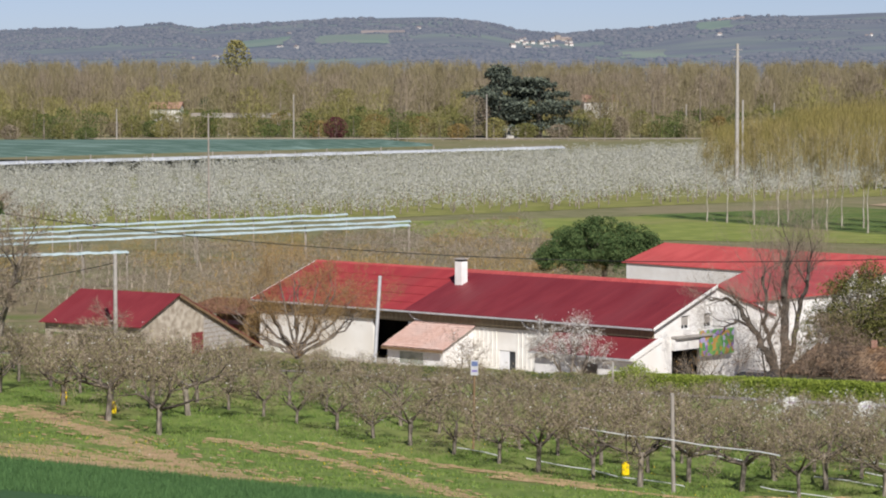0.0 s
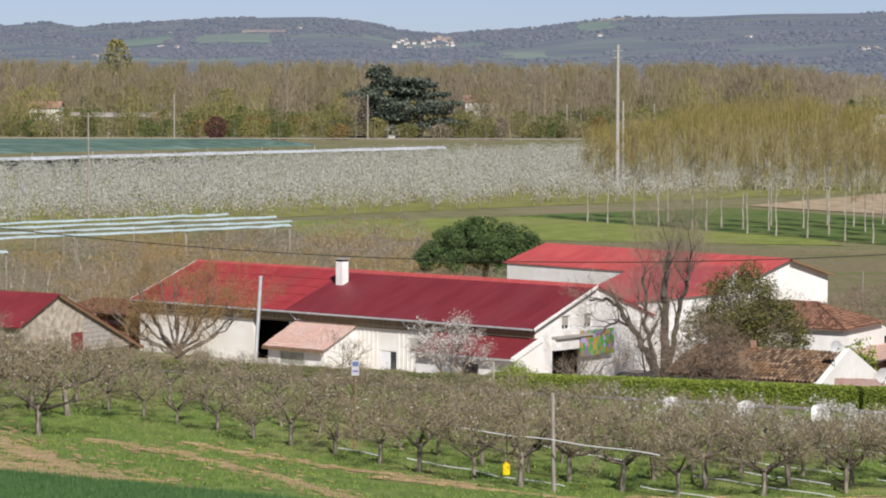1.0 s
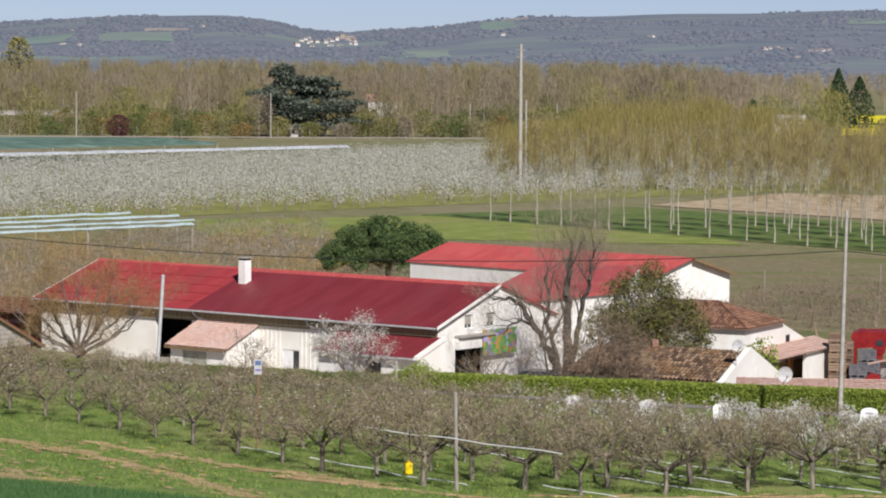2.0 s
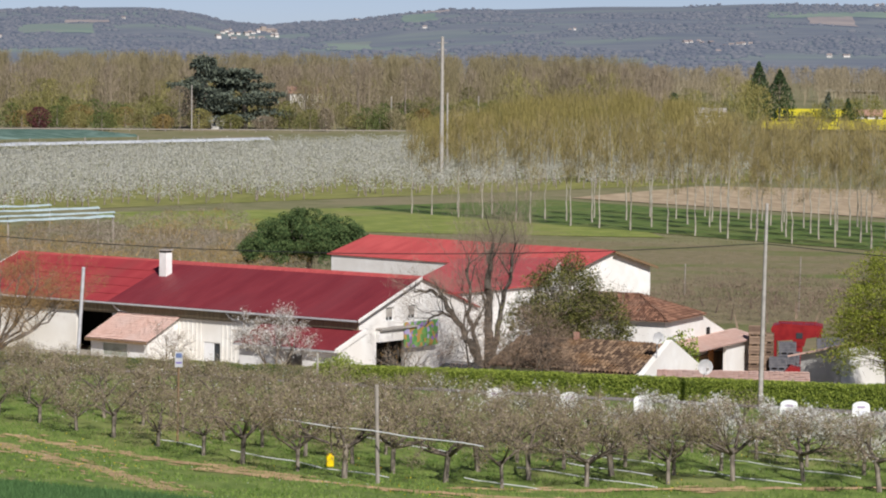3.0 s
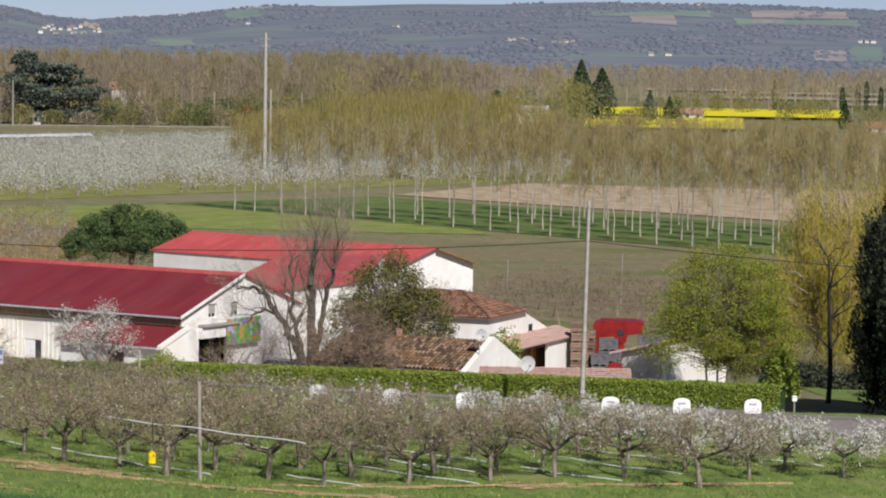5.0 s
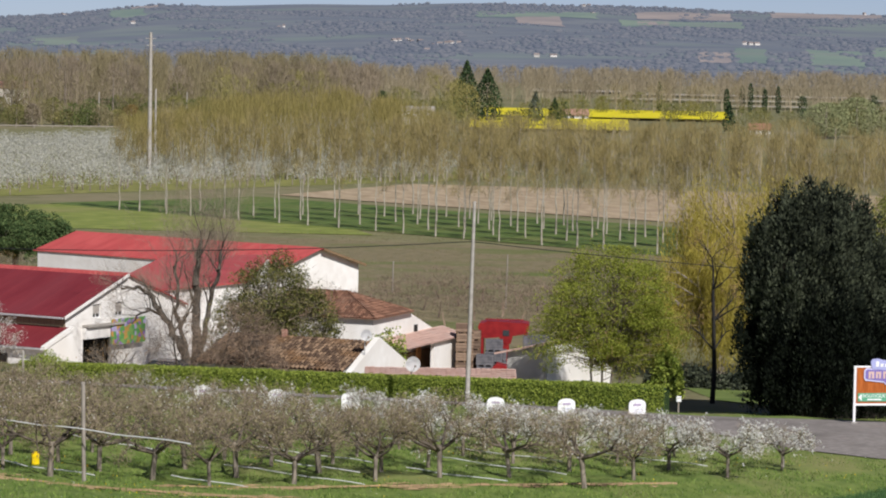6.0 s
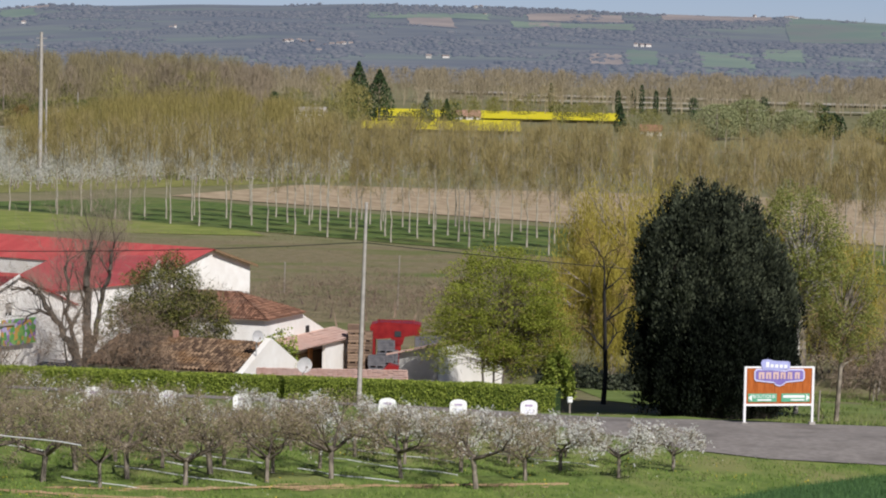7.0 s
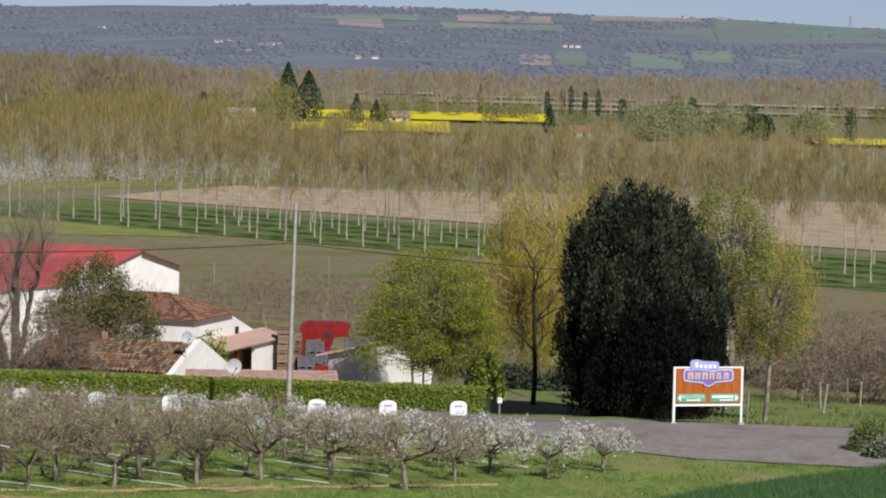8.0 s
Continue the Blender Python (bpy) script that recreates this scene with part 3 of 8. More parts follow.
def blossom_orchard():
    rng = np.random.default_rng(31)
    c = np.array(((-86, 374), (122, 554), (105, 765), (-105, 555)), dtype=float)
    wood, P, S = [], [], []
    land("orchard_floor", ((-86, 372), (122, 551), (105, 768), (-105, 558)), 0.05, mat("yellowish_grass", (0.17, 0.18, 0.045), (0.26, 0.25, 0.08), 0.3, c=(0.20, 0.21, 0.05), big=0.1), 24, 24, "yellowish grass under the blossom", "grass")
    for i in range(60):
        for k in range(58):
            u, v = (i + rng.uniform(-0.35, 0.35)) / 59, (k + rng.uniform(-0.3, 0.3)) / 57
            q = (1 - u) * (1 - v) * c[0] + u * (1 - v) * c[1] + u * v * c[2] + (1 - u) * v * c[3]
            if q[0] / q[1] < -0.19 or rng.random() < 0.05 + (0.3 if v < 0.16 else 0):
                continue
            h = rng.uniform(2.9, 4.0)
            wood.append(((q[0], q[1], 0), (q[0], q[1], 1.6), 0.13, 0.08))
            n = 120
            th, rr, zz = rng.uniform(0, 6.283, n), 1.9 * np.sqrt(rng.uniform(0.02, 1, n)), rng.uniform(0, 1, n)
            rr = rr * (0.55 + 0.45 * np.sin(np.pi * (0.15 + 0.75 * zz)))
            P.append(np.stack([q[0] + rr * np.cos(th), q[1] + rr * np.sin(th), 0.9 + (h - 0.9) * zz], axis=1))
            S.append(rng.uniform(0.07, 0.19, n))
    V, F = leaf_cards(np.concatenate(P), np.concatenate(S), rng)
    W, G = tube_arrays(wood, 3)
    G = np.concatenate([G[:, :3], G[:, [0, 2, 3]]])
    crown = np.zeros(len(F) + len(G), dtype=int)
    crown[len(F):] = 1
    V, F = join_arrays(((V, F), (W, G)))
    tagged(new("blossom_orchard", fast_mesh("blossom_orchard", V, F, [FAR_BLOSSOM, BARK], crown)), "wide orchard in white blossom on the plain", "orchard", kind="stuff")


blossom_orchard()


# ---- poplars ----
def poplar_meshes(seed, h):
    rng = np.random.default_rng(seed)
    segs, tips = [], []
    p, r = np.zeros(3), 0.145
    for k in range(8):
        q = np.array((rng.normal() * 0.06, rng.normal() * 0.06, h * 0.94 * (k + 1) / 8))
        segs.append((p, q, r, r * 0.8))
        if k >= 3:
            for _ in range((2, 3, 5, 5, 5)[k - 3]):
                a = rng.uniform(0, 6.283)
                grow(rng, p + (q - p) * rng.uniform(0, 1), (math.cos(a) * 0.75, math.sin(a) * 0.75, 0.9), h * 0.16 * (1.25 - k / 9), r * 0.42, 1, 0.6, 0.1, segs, tips, (2, 3), 0.6)
        p, r = q, r * 0.8
    tips.append((p, np.array((0, 0, 1.0))))
    V, F = tube_arrays(segs, 4)
    trunk = fast_mesh("trunk", V, F, PALE_BARK, smooth=True)
    n = 1300
    P, D = scatter(tips, n, rng, 0.36)
    D[:, 2] += 1.7
    crown = fast_mesh("crown", *slivers(P, D, rng.uniform(0.4, 1.1, n), rng.uniform(0.012, 0.027, n), rng), BRONZE_TWIG)
    return trunk, crown


POPLARS = [poplar_meshes(40 + k, h) for k, h in enumerate((11.6, 12.8, 12.2, 13.2))]


def poplar_rows():
    rng = np.random.default_rng(6)
    first = []
    for trunk, crown in POPLARS:
        ob = thing("poplar", pose(0, 0, 0), "slender young poplar with pale trunk and budding twigs", "tree", "poplars in planted rows")
        part("trunk", trunk, None, ob), part("crown", crown, None, ob, "yellow-brown budding twigs")
        first.append(ob)
    n = 0
    for row in range(5):
        for k in range(33):
            q = 6.1 * (k + 0.38 * row) + rng.normal() * 0.6
            x, y = 36 + 0.53 * q + 0.85 * 8.0 * row + rng.normal() * 0.4, 430 - 0.85 * q + 0.53 * 8.0 * row + rng.normal() * 0.4
            if (row > 1 and k < 3) or (n > 4 and rng.random() < 0.06):
                continue
            m = Matrix.Translation((x, y, gz(x, y) - 0.05)) @ Matrix.Rotation(rng.uniform(0, 6.28), 4, "Z") @ Matrix.Diagonal((1, 1, rng.uniform(0.88, 1.1), 1))
            if n < 4:
                first[n].matrix_basis = m
            else:
                copy_thing(first[int(rng.integers(0, 4))], m)
            n += 1


poplar_rows()


def poplar_height(x, y):
    return float(np.interp(math.atan2(x, y), (0.09, 0.108, 0.135, 0.16, 0.175, 0.187, 0.2), (9.5, 12.2, 15.0, 15.8, 14.5, 12.0, 9.2)))


far_trees("poplar_wood", polar_places(150, 535, 640, 0.09, 0.19, 16), 15, 2.9, 270, POP_TWIG, 24, "belt of budding yellow-brown poplars behind the blossom", crown_from=0.24, twig=(1.7, 0.026), stems=PALE_BARK, tall=poplar_height)
far_trees("low_poplar_wood", polar_places(480, 540, 760, 0.185, 0.5, 18), 8.4, 2.2, 105, BRONZE_TWIG, 26, "young budding poplars behind the ploughed field", crown_from=0.36, twig=(1.3, 0.026), stems=PALE_BARK)


def dirt_tracks():
    """Bare earth showing along the field edge and between the rows."""
    earth = mat("bare_reddish_earth", (0.36, 0.24, 0.125), (0.48, 0.335, 0.185), 2.0, c=(0.20, 0.20, 0.06), big=0.55, bump=0.4)
    rng = np.random.default_rng(44)
    runs = [(((-21, 140), (-17.0, 135.7), (-12.7, 123.1), (-9.5, 112.3), (-6.8, 102.8)), 1.25), (((-10, 130.5), (-6.2, 125.8), (-3.2, 118.5), (-0.5, 111.5), (1.1, 105)), 0.6),
            (((-20, 113.6), (-16.3, 111.0), (-12, 107.8), (-8, 104.4)), 2.4), (((-24, 122), (-18, 118.0), (-14, 113.5)), 0.7), (((2, 119), (9, 114.3), (16, 113.0)), 0.4), (((12, 117.5), (22, 118.5), (33, 119.0)), 0.25), (((-6, 131), (0, 123.5), (6, 117.5)), 0.5), (((-15.5, 118.5), (-12, 112), (-9, 106.5)), 0.8)]
    bare = []
    for k, (pts, w) in enumerate(runs):
        P = np.array(pts, dtype=float)
        t = np.linspace(0, len(P) - 1, 110)
        x, y = np.interp(t, np.arange(len(P)), P[:, 0]), np.interp(t, np.arange(len(P)), P[:, 1])
        d = np.stack([np.gradient(x), np.gradient(y)], axis=1)
        d /= np.linalg.norm(d, axis=1, keepdims=True)
        for _ in range(int(70 * w * len(pts))):
            i = int(rng.integers(0, 110))
            off = rng.normal() * w * 1.3
            cx, cy = x[i] - d[i, 1] * off + rng.normal() * 0.3, y[i] + d[i, 0] * off + rng.normal() * 0.3
            ra, rb = rng.uniform(0.15, 0.6), rng.uniform(0.08, 0.25)
            ring = [(cx, cy, gz(cx, cy) + 0.06)]
            for q in range(8):
                ang, f = 0.785 * q, rng.uniform(0.6, 1.25)
                ux, uy = ra * f * math.cos(ang), rb * f * math.sin(ang)
                px, py = cx + d[i, 0] * ux - d[i, 1] * uy, cy + d[i, 1] * ux + d[i, 0] * uy
                ring.append((px, py, gz(px, py) + 0.02))
            bare.append((np.array(ring), np.array([(0, q + 1, (q + 1) % 8 + 1) for q in range(8)])))
        V, F = [], []
        for i in range(110):
            for side in (-1, 0, 1):
                ww = 1.5 * w * side * max(0.1, 0.45 + 1.0 * noise.noise((i * 0.12, k * 7.0 + side, 3.0)) + 0.5 * noise.noise((i * 0.33, k * 7.0 + side, 5.0)))
                px, py = x[i] - d[i, 1] * ww, y[i] + d[i, 0] * ww
                V.append((px, py, gz(px, py) + (0.075 if side == 0 else 0.02)))
        for i in range(109):
            F += [(i * 3 + j, i * 3 + j + 3, i * 3 + j + 4, i * 3 + j + 1) for j in range(2)]
        tagged(new("dirt_track", fast_mesh("dirt_track", V, F, earth, smooth=True)), "bare reddish earth worn through the grass", "track", kind="structure")
    V, F = join_arrays(bare)
    tagged(new("earth_patches", fast_mesh("earth_patches", V, F, earth)), "small bare earth patches in the grass", "earth", kind="stuff")


dirt_tracks()


def field_tufts():
    """Dry grass and weeds standing in the fallow field."""
    rng = np.random.default_rng(46)
    n = 28000
    x, y = rng.uniform(-30, 130, n), rng.uniform(238, 385, n)
    keep = (x / y < 0.40) & (x / y > 0.02) & (np.array([noise.noise((u * 0.09, v * 0.12, 9)) for u, v in zip(x, y)]) > -0.12)
    P = np.stack([x, y, ground_z(x, y)], axis=1)[keep]
    m = len(P)
    D = rng.normal(size=(m, 3)) * 0.6 + (0, 0, 1)
    tagged(new("dry_grass", fast_mesh("dry_grass", *slivers(P, D, rng.uniform(0.1, 0.32, m), rng.uniform(0.02, 0.05, m), rng), mat("dry_grass", (0.14, 0.128, 0.06), (0.24, 0.197, 0.118), 1.0, island=0.9))), "dry grass and weeds on the fallow field", "grass", kind="stuff")


field_tufts()


# ---- farm buildings ----
def sheet_roof(x0, x1, y0, z0, y1, z1, pitch=0.33, thick=0.06, ribs=True, rib=0.03):
    """A sheet roof from eave (y0, z0) to ridge (y1, z1): one fluted sheet with raised ribs along the fall."""
    n = max(1, int((x1 - x0) / pitch)) if ribs else 1
    prof = [(x0, 0.0)]
    for k in range(n):
        a, w = x0 + (x1 - x0) * k / n, (x1 - x0) / n
        if ribs:
            prof += [(a + w * 0.38, 0.0), (a + w * 0.5, rib), (a + w * 0.62, 0.0)]
    prof.append((x1, 0.0))
    bm = bmesh.new()
    rows = [[bm.verts.new((x, y, z + thick + h)) for x, h in prof] for y, z in ((y0, z0), (y1, z1))]
    for i in range(len(prof) - 1):
        bm.faces.new((rows[0][i], rows[0][i + 1], rows[1][i + 1], rows[1][i]))
    lo = [bm.verts.new(p) for p in ((x0, y0, z0), (x1, y0, z0), (x1, y1, z1), (x0, y1, z1))]
    bm.faces.new(lo)
    bm.faces.new((lo[0], rows[0][0], rows[1][0], lo[3]))
    bm.faces.new((lo[1], lo[2], rows[1][-1], rows[0][-1]))
    bm.faces.new([lo[0], lo[1]] + rows[0][::-1])
    bm.faces.new([lo[2], lo[3]] + rows[1])
    bmesh.ops.recalc_face_normals(bm, faces=bm.faces)
    return bm


def tile_roof(x0, x1, y0, z0, y1, z1, pitch=0.21, row=0.32, seed=1, arch=0.055):
    """Half-round roof tiles laid in stepped courses from eave to ridge."""
    rng = np.random.default_rng(seed)
    fall = math.hypot(y1 - y0, z1 - z0)
    rows, cols = max(2, int(fall / row)), max(2, int(abs(x1 - x0) / pitch))
    V, F, o = [], [], 0
    for i in range(rows):
        a, b = i / rows, (i + 1.12) / rows
        for k in range(cols):
            x = x0 + (x1 - x0) * (k + 0.5) / cols + rng.normal() * 0.012
            lift = rng.uniform(0, 0.03)
            for t, up, w in ((a, 0.05, 0.55 - arch), (b, 0.0, 0.48 - arch)):
                y, z = y0 + (y1 - y0) * t, z0 + (z1 - z0) * t
                for ang in (0, 50, 90, 130, 180):
                    V.append((x - math.cos(radians(ang)) * pitch * w, y, z + up + lift + math.sin(radians(ang)) * arch))
            F += [(o + j, o + j + 1, o + j + 6, o + j + 5) for j in range(4)]
            o += 10
    V += [(x0, y0, z0), (x1, y0, z0), (x1, y1, z1), (x0, y1, z1)]
    F.append((o, o + 1, o + 2, o + 3))
    return V, F


def wall_with_holes(x0, x1, z0, z1, holes, y0, y1):
    """A wall along x between y0 and y1 thick, with rectangular openings (xa, xb, za, zb) right through it."""
    bm = bmesh.new()
    xs = sorted({x0, x1, *[h[0] for h in holes], *[h[1] for h in holes]})
    for a, b in zip(xs, xs[1:]):
        cut = sorted((h[2], h[3]) for h in holes if h[0] <= a + 1e-6 and h[1] >= b - 1e-6)
        z = z0
        for lo, hi in cut:
            if lo > z:
                box(a, b, y0, y1, z, lo, bm)
            z = hi
        if z < z1:
            box(a, b, y0, y1, z, z1, bm)
    bmesh.ops.remove_doubles(bm, verts=bm.verts, dist=0.001)
    return bm


def window(parent, m, w, h, name="window", panes=2):
    """A framed casement in an opening; m sets its lower middle, x along the wall, y inwards."""
    fr = part(name, wall_with_holes(-w / 2, w / 2, 0, h, [(-w / 2 + 0.07 + i * (w - 0.07) / panes, -w / 2 + (i + 1) * (w - 0.07) / panes, 0.07, h - 0.07) for i in range(panes)], 0.0, 0.07), STEEL, parent)
    fr.matrix_basis = m
    part("pane", box(-w / 2 + 0.03, w / 2 - 0.03, 0.03, 0.04, 0.03, h - 0.03), GLASS, fr)
    return fr


GLASS = mat("dark_glass", (0.03, 0.035, 0.04), (0.05, 0.055, 0.06), 1.0, rough=0.12, spec=0.6)
ANG = -41.96


# khaki timber, its colour darkened to include the shadow under the eave
KHAKI = mat("khaki_boards", (0.20, 0.155, 0.095), (0.29, 0.235, 0.15), 2.0, stretch=(4, 4, 0.5))


def main_barn():
    b = thing("farm_barn", pose(-14.52, 241.56, -1.0, 0, 0, ANG), "long cream farm barn with a red sheet roof", "barn")
    L, W, e, r = 39.6, 13.8, 4.93, 7.48
    part("front_wall", wall_with_holes(0, L, 0, e - 0.55, [(12.3, 16.0, 0, 4.2), (25.1, 26.7, 0, 2.35)], 0, 0.3), CREAM, b)
    part("eave_board", box(0.01, L - 0.01, -0.12, 0.25, e - 0.95, e - 0.26), KHAKI, b, "khaki timber band darkened for the eave shadow")
    for k in range(20):
        if not 2.2 < k * 0.42 < 4.2:
            part("cladding_rib", box(22.7 + k * 0.42, 22.76 + k * 0.42, -0.045, -0.002, 0.3, e - 0.97), CREAM, b)
    for f in (0.17, 0.36, 0.55, 0.74):
        yy, zz = -0.55 + 7.45 * f, e - 0.12 + (r - e + 0.12) * f
        part("sheet_seam", prism(((yy - 0.03, zz + 0.06), (yy + 0.05, zz + 0.087), (yy + 0.05, zz + 0.115), (yy - 0.03, zz + 0.105)), "x", -0.4, 15.9), CRIMSON, b)
    part("back_wall", box(0, L, W - 0.3, W, 0, e), CREAM, b)
    part("end_wall", prism(((0.31, 0), (W - 0.31, 0), (W - 0.31, e), (W / 2, r - 0.05), (0.31, e)), "x", 0.0, 0.3), CREAM, b)
    # gable, with openings cut through
    g = part("gable_wall", wall_with_holes(0.0, W, 0, e, [(2.0, 5.4, 0, 3.1), (3.1, 4.1, 4.5, e), (5.75, 6.75, 4.5, e)], 0, 0.32), WHITE, b, "white rendered gable")
    g.matrix_basis = pose(L + 0.02, 0, 0, 0, 0, 90)
    t = part("gable_top", prism(((0, e), (3.1, e), (3.1, 5.5), (4.1, 5.5), (4.1, e), (5.75, e), (5.75, 5.5), (6.75, 5.5), (6.75, e), (W, e), (W / 2, r)), "y", 0.0, 0.32), WHITE, b)
    t.matrix_basis = pose(L + 0.02, 0, 0, 0, 0, 90)
    for y in (3.6, 6.25):
        w = window(b, pose(L - 0.12, y, 4.5, 0, 0, 90), 1.0, 1.0)
        # grey panel added so the dark pane shows a grey interior
        part("grey_infill", box(-0.4, 0.4, -0.03, -0.003, 0.3, 0.93), CONCRETE, w, "grey panel for the grey window interior")
    part("lintel", box(L + 0.0, L + 0.35, 1.9, 5.6, 3.1, 3.9), WHITE, b)
    part("ledge", box(L + 0.0, L + 0.6, 1.9, 6.2, 3.95, 4.1), CONCRETE, b)
    part("roof", sheet_roof(-0.45, 16.0, -0.55, e - 0.12, W / 2, r), CRIMSON, b, "crimson fluted sheets")
    part("roof", sheet_roof(16.0, L + 0.35, -0.55, e - 0.12, 6.4, e - 0.12 + 6.95 * (r - e + 0.12) / 7.45, pitch=1.0, rib=0.015), RED_OLD, b, "dark red sheets")
    part("roof", sheet_roof(16.0, L + 0.35, 6.4, e - 0.12 + 6.95 * (r - e + 0.12) / 7.45, W / 2, r, pitch=0.5), RED_NEW, b, "bright red sheets")
    back = part("back_roof", sheet_roof(-0.45, L + 0.35, -0.5, e - 0.12, W / 2, r, ribs=False), RED_NEW, b)
    back.matrix_basis = pose(L - 0.1, W, 0, 0, 0, 180)
    part("ridge_cap", prism(((W / 2 - 0.28, r - 0.03), (W / 2, r + 0.12), (W / 2 + 0.28, r - 0.03)), "x", -0.45, L + 0.35), RED_NEW, b)
    part("barge_board", prism(((-0.55, e - 0.25), (W / 2, r - 0.12), (W / 2, r + 0.08), (-0.55, e - 0.04)), "x", L + 0.36, L + 0.42), WHITE, b)
    part("barge_board", prism(((-0.55, e - 0.25), (W / 2, r - 0.12), (W / 2, r + 0.08), (-0.55, e - 0.04)), "x", -0.52, -0.46), WHITE, b)
    part("gutter", box(-0.45, L + 0.3, -0.70, -0.56, e - 0.24, e - 0.10, bevel=0.03), GUTTER, b)
    for x in (16.6, 27.8):
        p = part("downpipe", bmesh.new(), GUTTER, b)
        V, F = hose(((x, -0.62, e - 0.2), (x + 0.05, -0.4, e - 0.5), (x + 0.15, -0.1, e - 0.75), (x + 1.1, -0.1, e - 0.9), (x + 1.2, -0.1, e - 1.1), (x + 1.2, -0.1, 0)), 0.07)
        p.data = fast_mesh("downpipe", V, F, GUTTER)
    # chimney
    cx, cy = 17.35, 4.5
    ch = part("chimney", box(cx - 0.36, cx + 0.36, cy - 0.34, cy + 0.34, 5.6, 8.35, bevel=0.02), WHITE, b, "white rendered chimney")
    part("cap", box(cx - 0.42, cx + 0.42, cy - 0.4, cy + 0.4, 8.5, 8.6, bevel=0.02), CONCRETE, ch)
    part("pot", box(cx - 0.32, cx + 0.32, cy - 0.3, cy + 0.3, 8.33, 8.5), DARK, ch)
    # near-black slab and backing stand in for the unlit inside
    part("floor_slab", box(0.3, L - 0.3, 0.3, W - 0.3, 0.0, 0.4), DARK, b)
    part("dark_backing", box(0.4, L - 0.4, 5.0, 5.2, 0.4, 4.4), DARK, b)
    w = window(b, pose(25.9, 0.1, 0.3), 1.6, 2.05, "french_window")
    part("shutter", box(-0.78, 0.15, -0.06, -0.003, 0.03, 2.0), STEEL, w, "white half-open shutter")
    # tiled lean-to
    q = part("lean_to", wall_with_holes(17.0, 22.6, 0, 2.35, [(18.2, 20.6, 1.2, 2.1)], -3.4, -3.15), WHITE, b)
    part("shutter", box(18.22, 20.58, -3.36, -3.3, 1.22, 2.08), mat("grey_green_paint", (0.30, 0.32, 0.26), (0.42, 0.43, 0.36), 2.0), q, "grey-green closed shutter")
    part("lean_to_side", prism(((-3.15, 0), (-0.02, 0), (-0.02, 3.9), (-3.15, 2.4)), "x", 22.3, 22.6), WHITE, q)
    part("lean_to_side", prism(((-3.15, 0), (-0.02, 0), (-0.02, 3.9), (-3.15, 2.4)), "x", 17.0, 17.3), WHITE, q)
    V, F = tile_roof(16.7, 22.9, -3.8, 2.4, -0.02, 4.05, seed=3)
    me = bpy.data.meshes.new("lean_to_roof")
    me.from_pydata(V, [], F)
    me.materials.append(PINK_TILE)
    part("lean_to_roof", me, None, q, "pale pink clay tiles")
    part("fascia", box(16.75, 22.85, -3.84, -3.76, 2.22, 2.42), BROWN_WOOD, q)
    # red lean-to
    q = part("side_wing", wall_with_holes(31.0, 40.0, 0, 2.85, [(35.2, 36.8, 1.1, 2.4)], -2.9, -2.65), WHITE, b)
    part("wing_end", prism(((-2.9, 0), (-0.02, 0), (-0.02, 4.15), (-2.9, 2.95)), "x", 40.01, 40.3), WHITE, q)
    part("wing_roof", sheet_roof(30.8, 40.05, -3.3, 2.86, -0.02, 4.05, rib=0.02), RED_OLD, q, "dark red sheets")
    part("wing_barge", prism(((-3.3, 2.75), (-0.02, 3.95), (-0.02, 4.2), (-3.3, 3.0)), "x", 40.06, 40.4), WHITE, q)
    part("wing_gutter", box(30.8, 40.1, -3.42, -3.31, 2.76, 2.88), GUTTER, q)
    # colourful banner on the gable
    ban = part("banner", box(L + 0.44, L + 0.47, 4.7, 8.8, 2.5, 4.35), mat_banner(), b, "colourful printed banner")


def mat_banner():
    m = mat("printed_banner", (0.10, 0.32, 0.06), (0.25, 0.45, 0.10), 2.0)
    n, l = m.node_tree.nodes, m.node_tree.links
    v = n.new("ShaderNodeTexVoronoi")
    v.inputs["Scale"].default_value = 3.4
    co = n.new("ShaderNodeTexCoord")
    l.new(co.outputs["Object"], v.inputs["Vector"])
    r = n.new("ShaderNodeValToRGB")
    e = r.color_ramp.elements
    e[0].position, e[0].color = 0.0, (0.26, 0.16, 0.38, 1)
    e[1].position, e[1].color = 1.0, (0.42, 0.12, 0.06, 1)
    for p, c in ((0.12, (0.38, 0.34, 0.52, 1)), (0.3, (0.10, 0.28, 0.08, 1)), (0.55, (0.18, 0.34, 0.09, 1)), (0.82, (0.45, 0.26, 0.07, 1))):
        e.new(p).color = c
    r.color_ramp.interpolation = "CONSTANT"
    sx = n.new("ShaderNodeSeparateColor")
    l.new(v.outputs["Color"], sx.inputs[0])
    l.new(sx.outputs[0], r.inputs[0])
    l.new(r.outputs[0], n["Principled BSDF"].inputs["Base Color"])
    return m


main_barn()


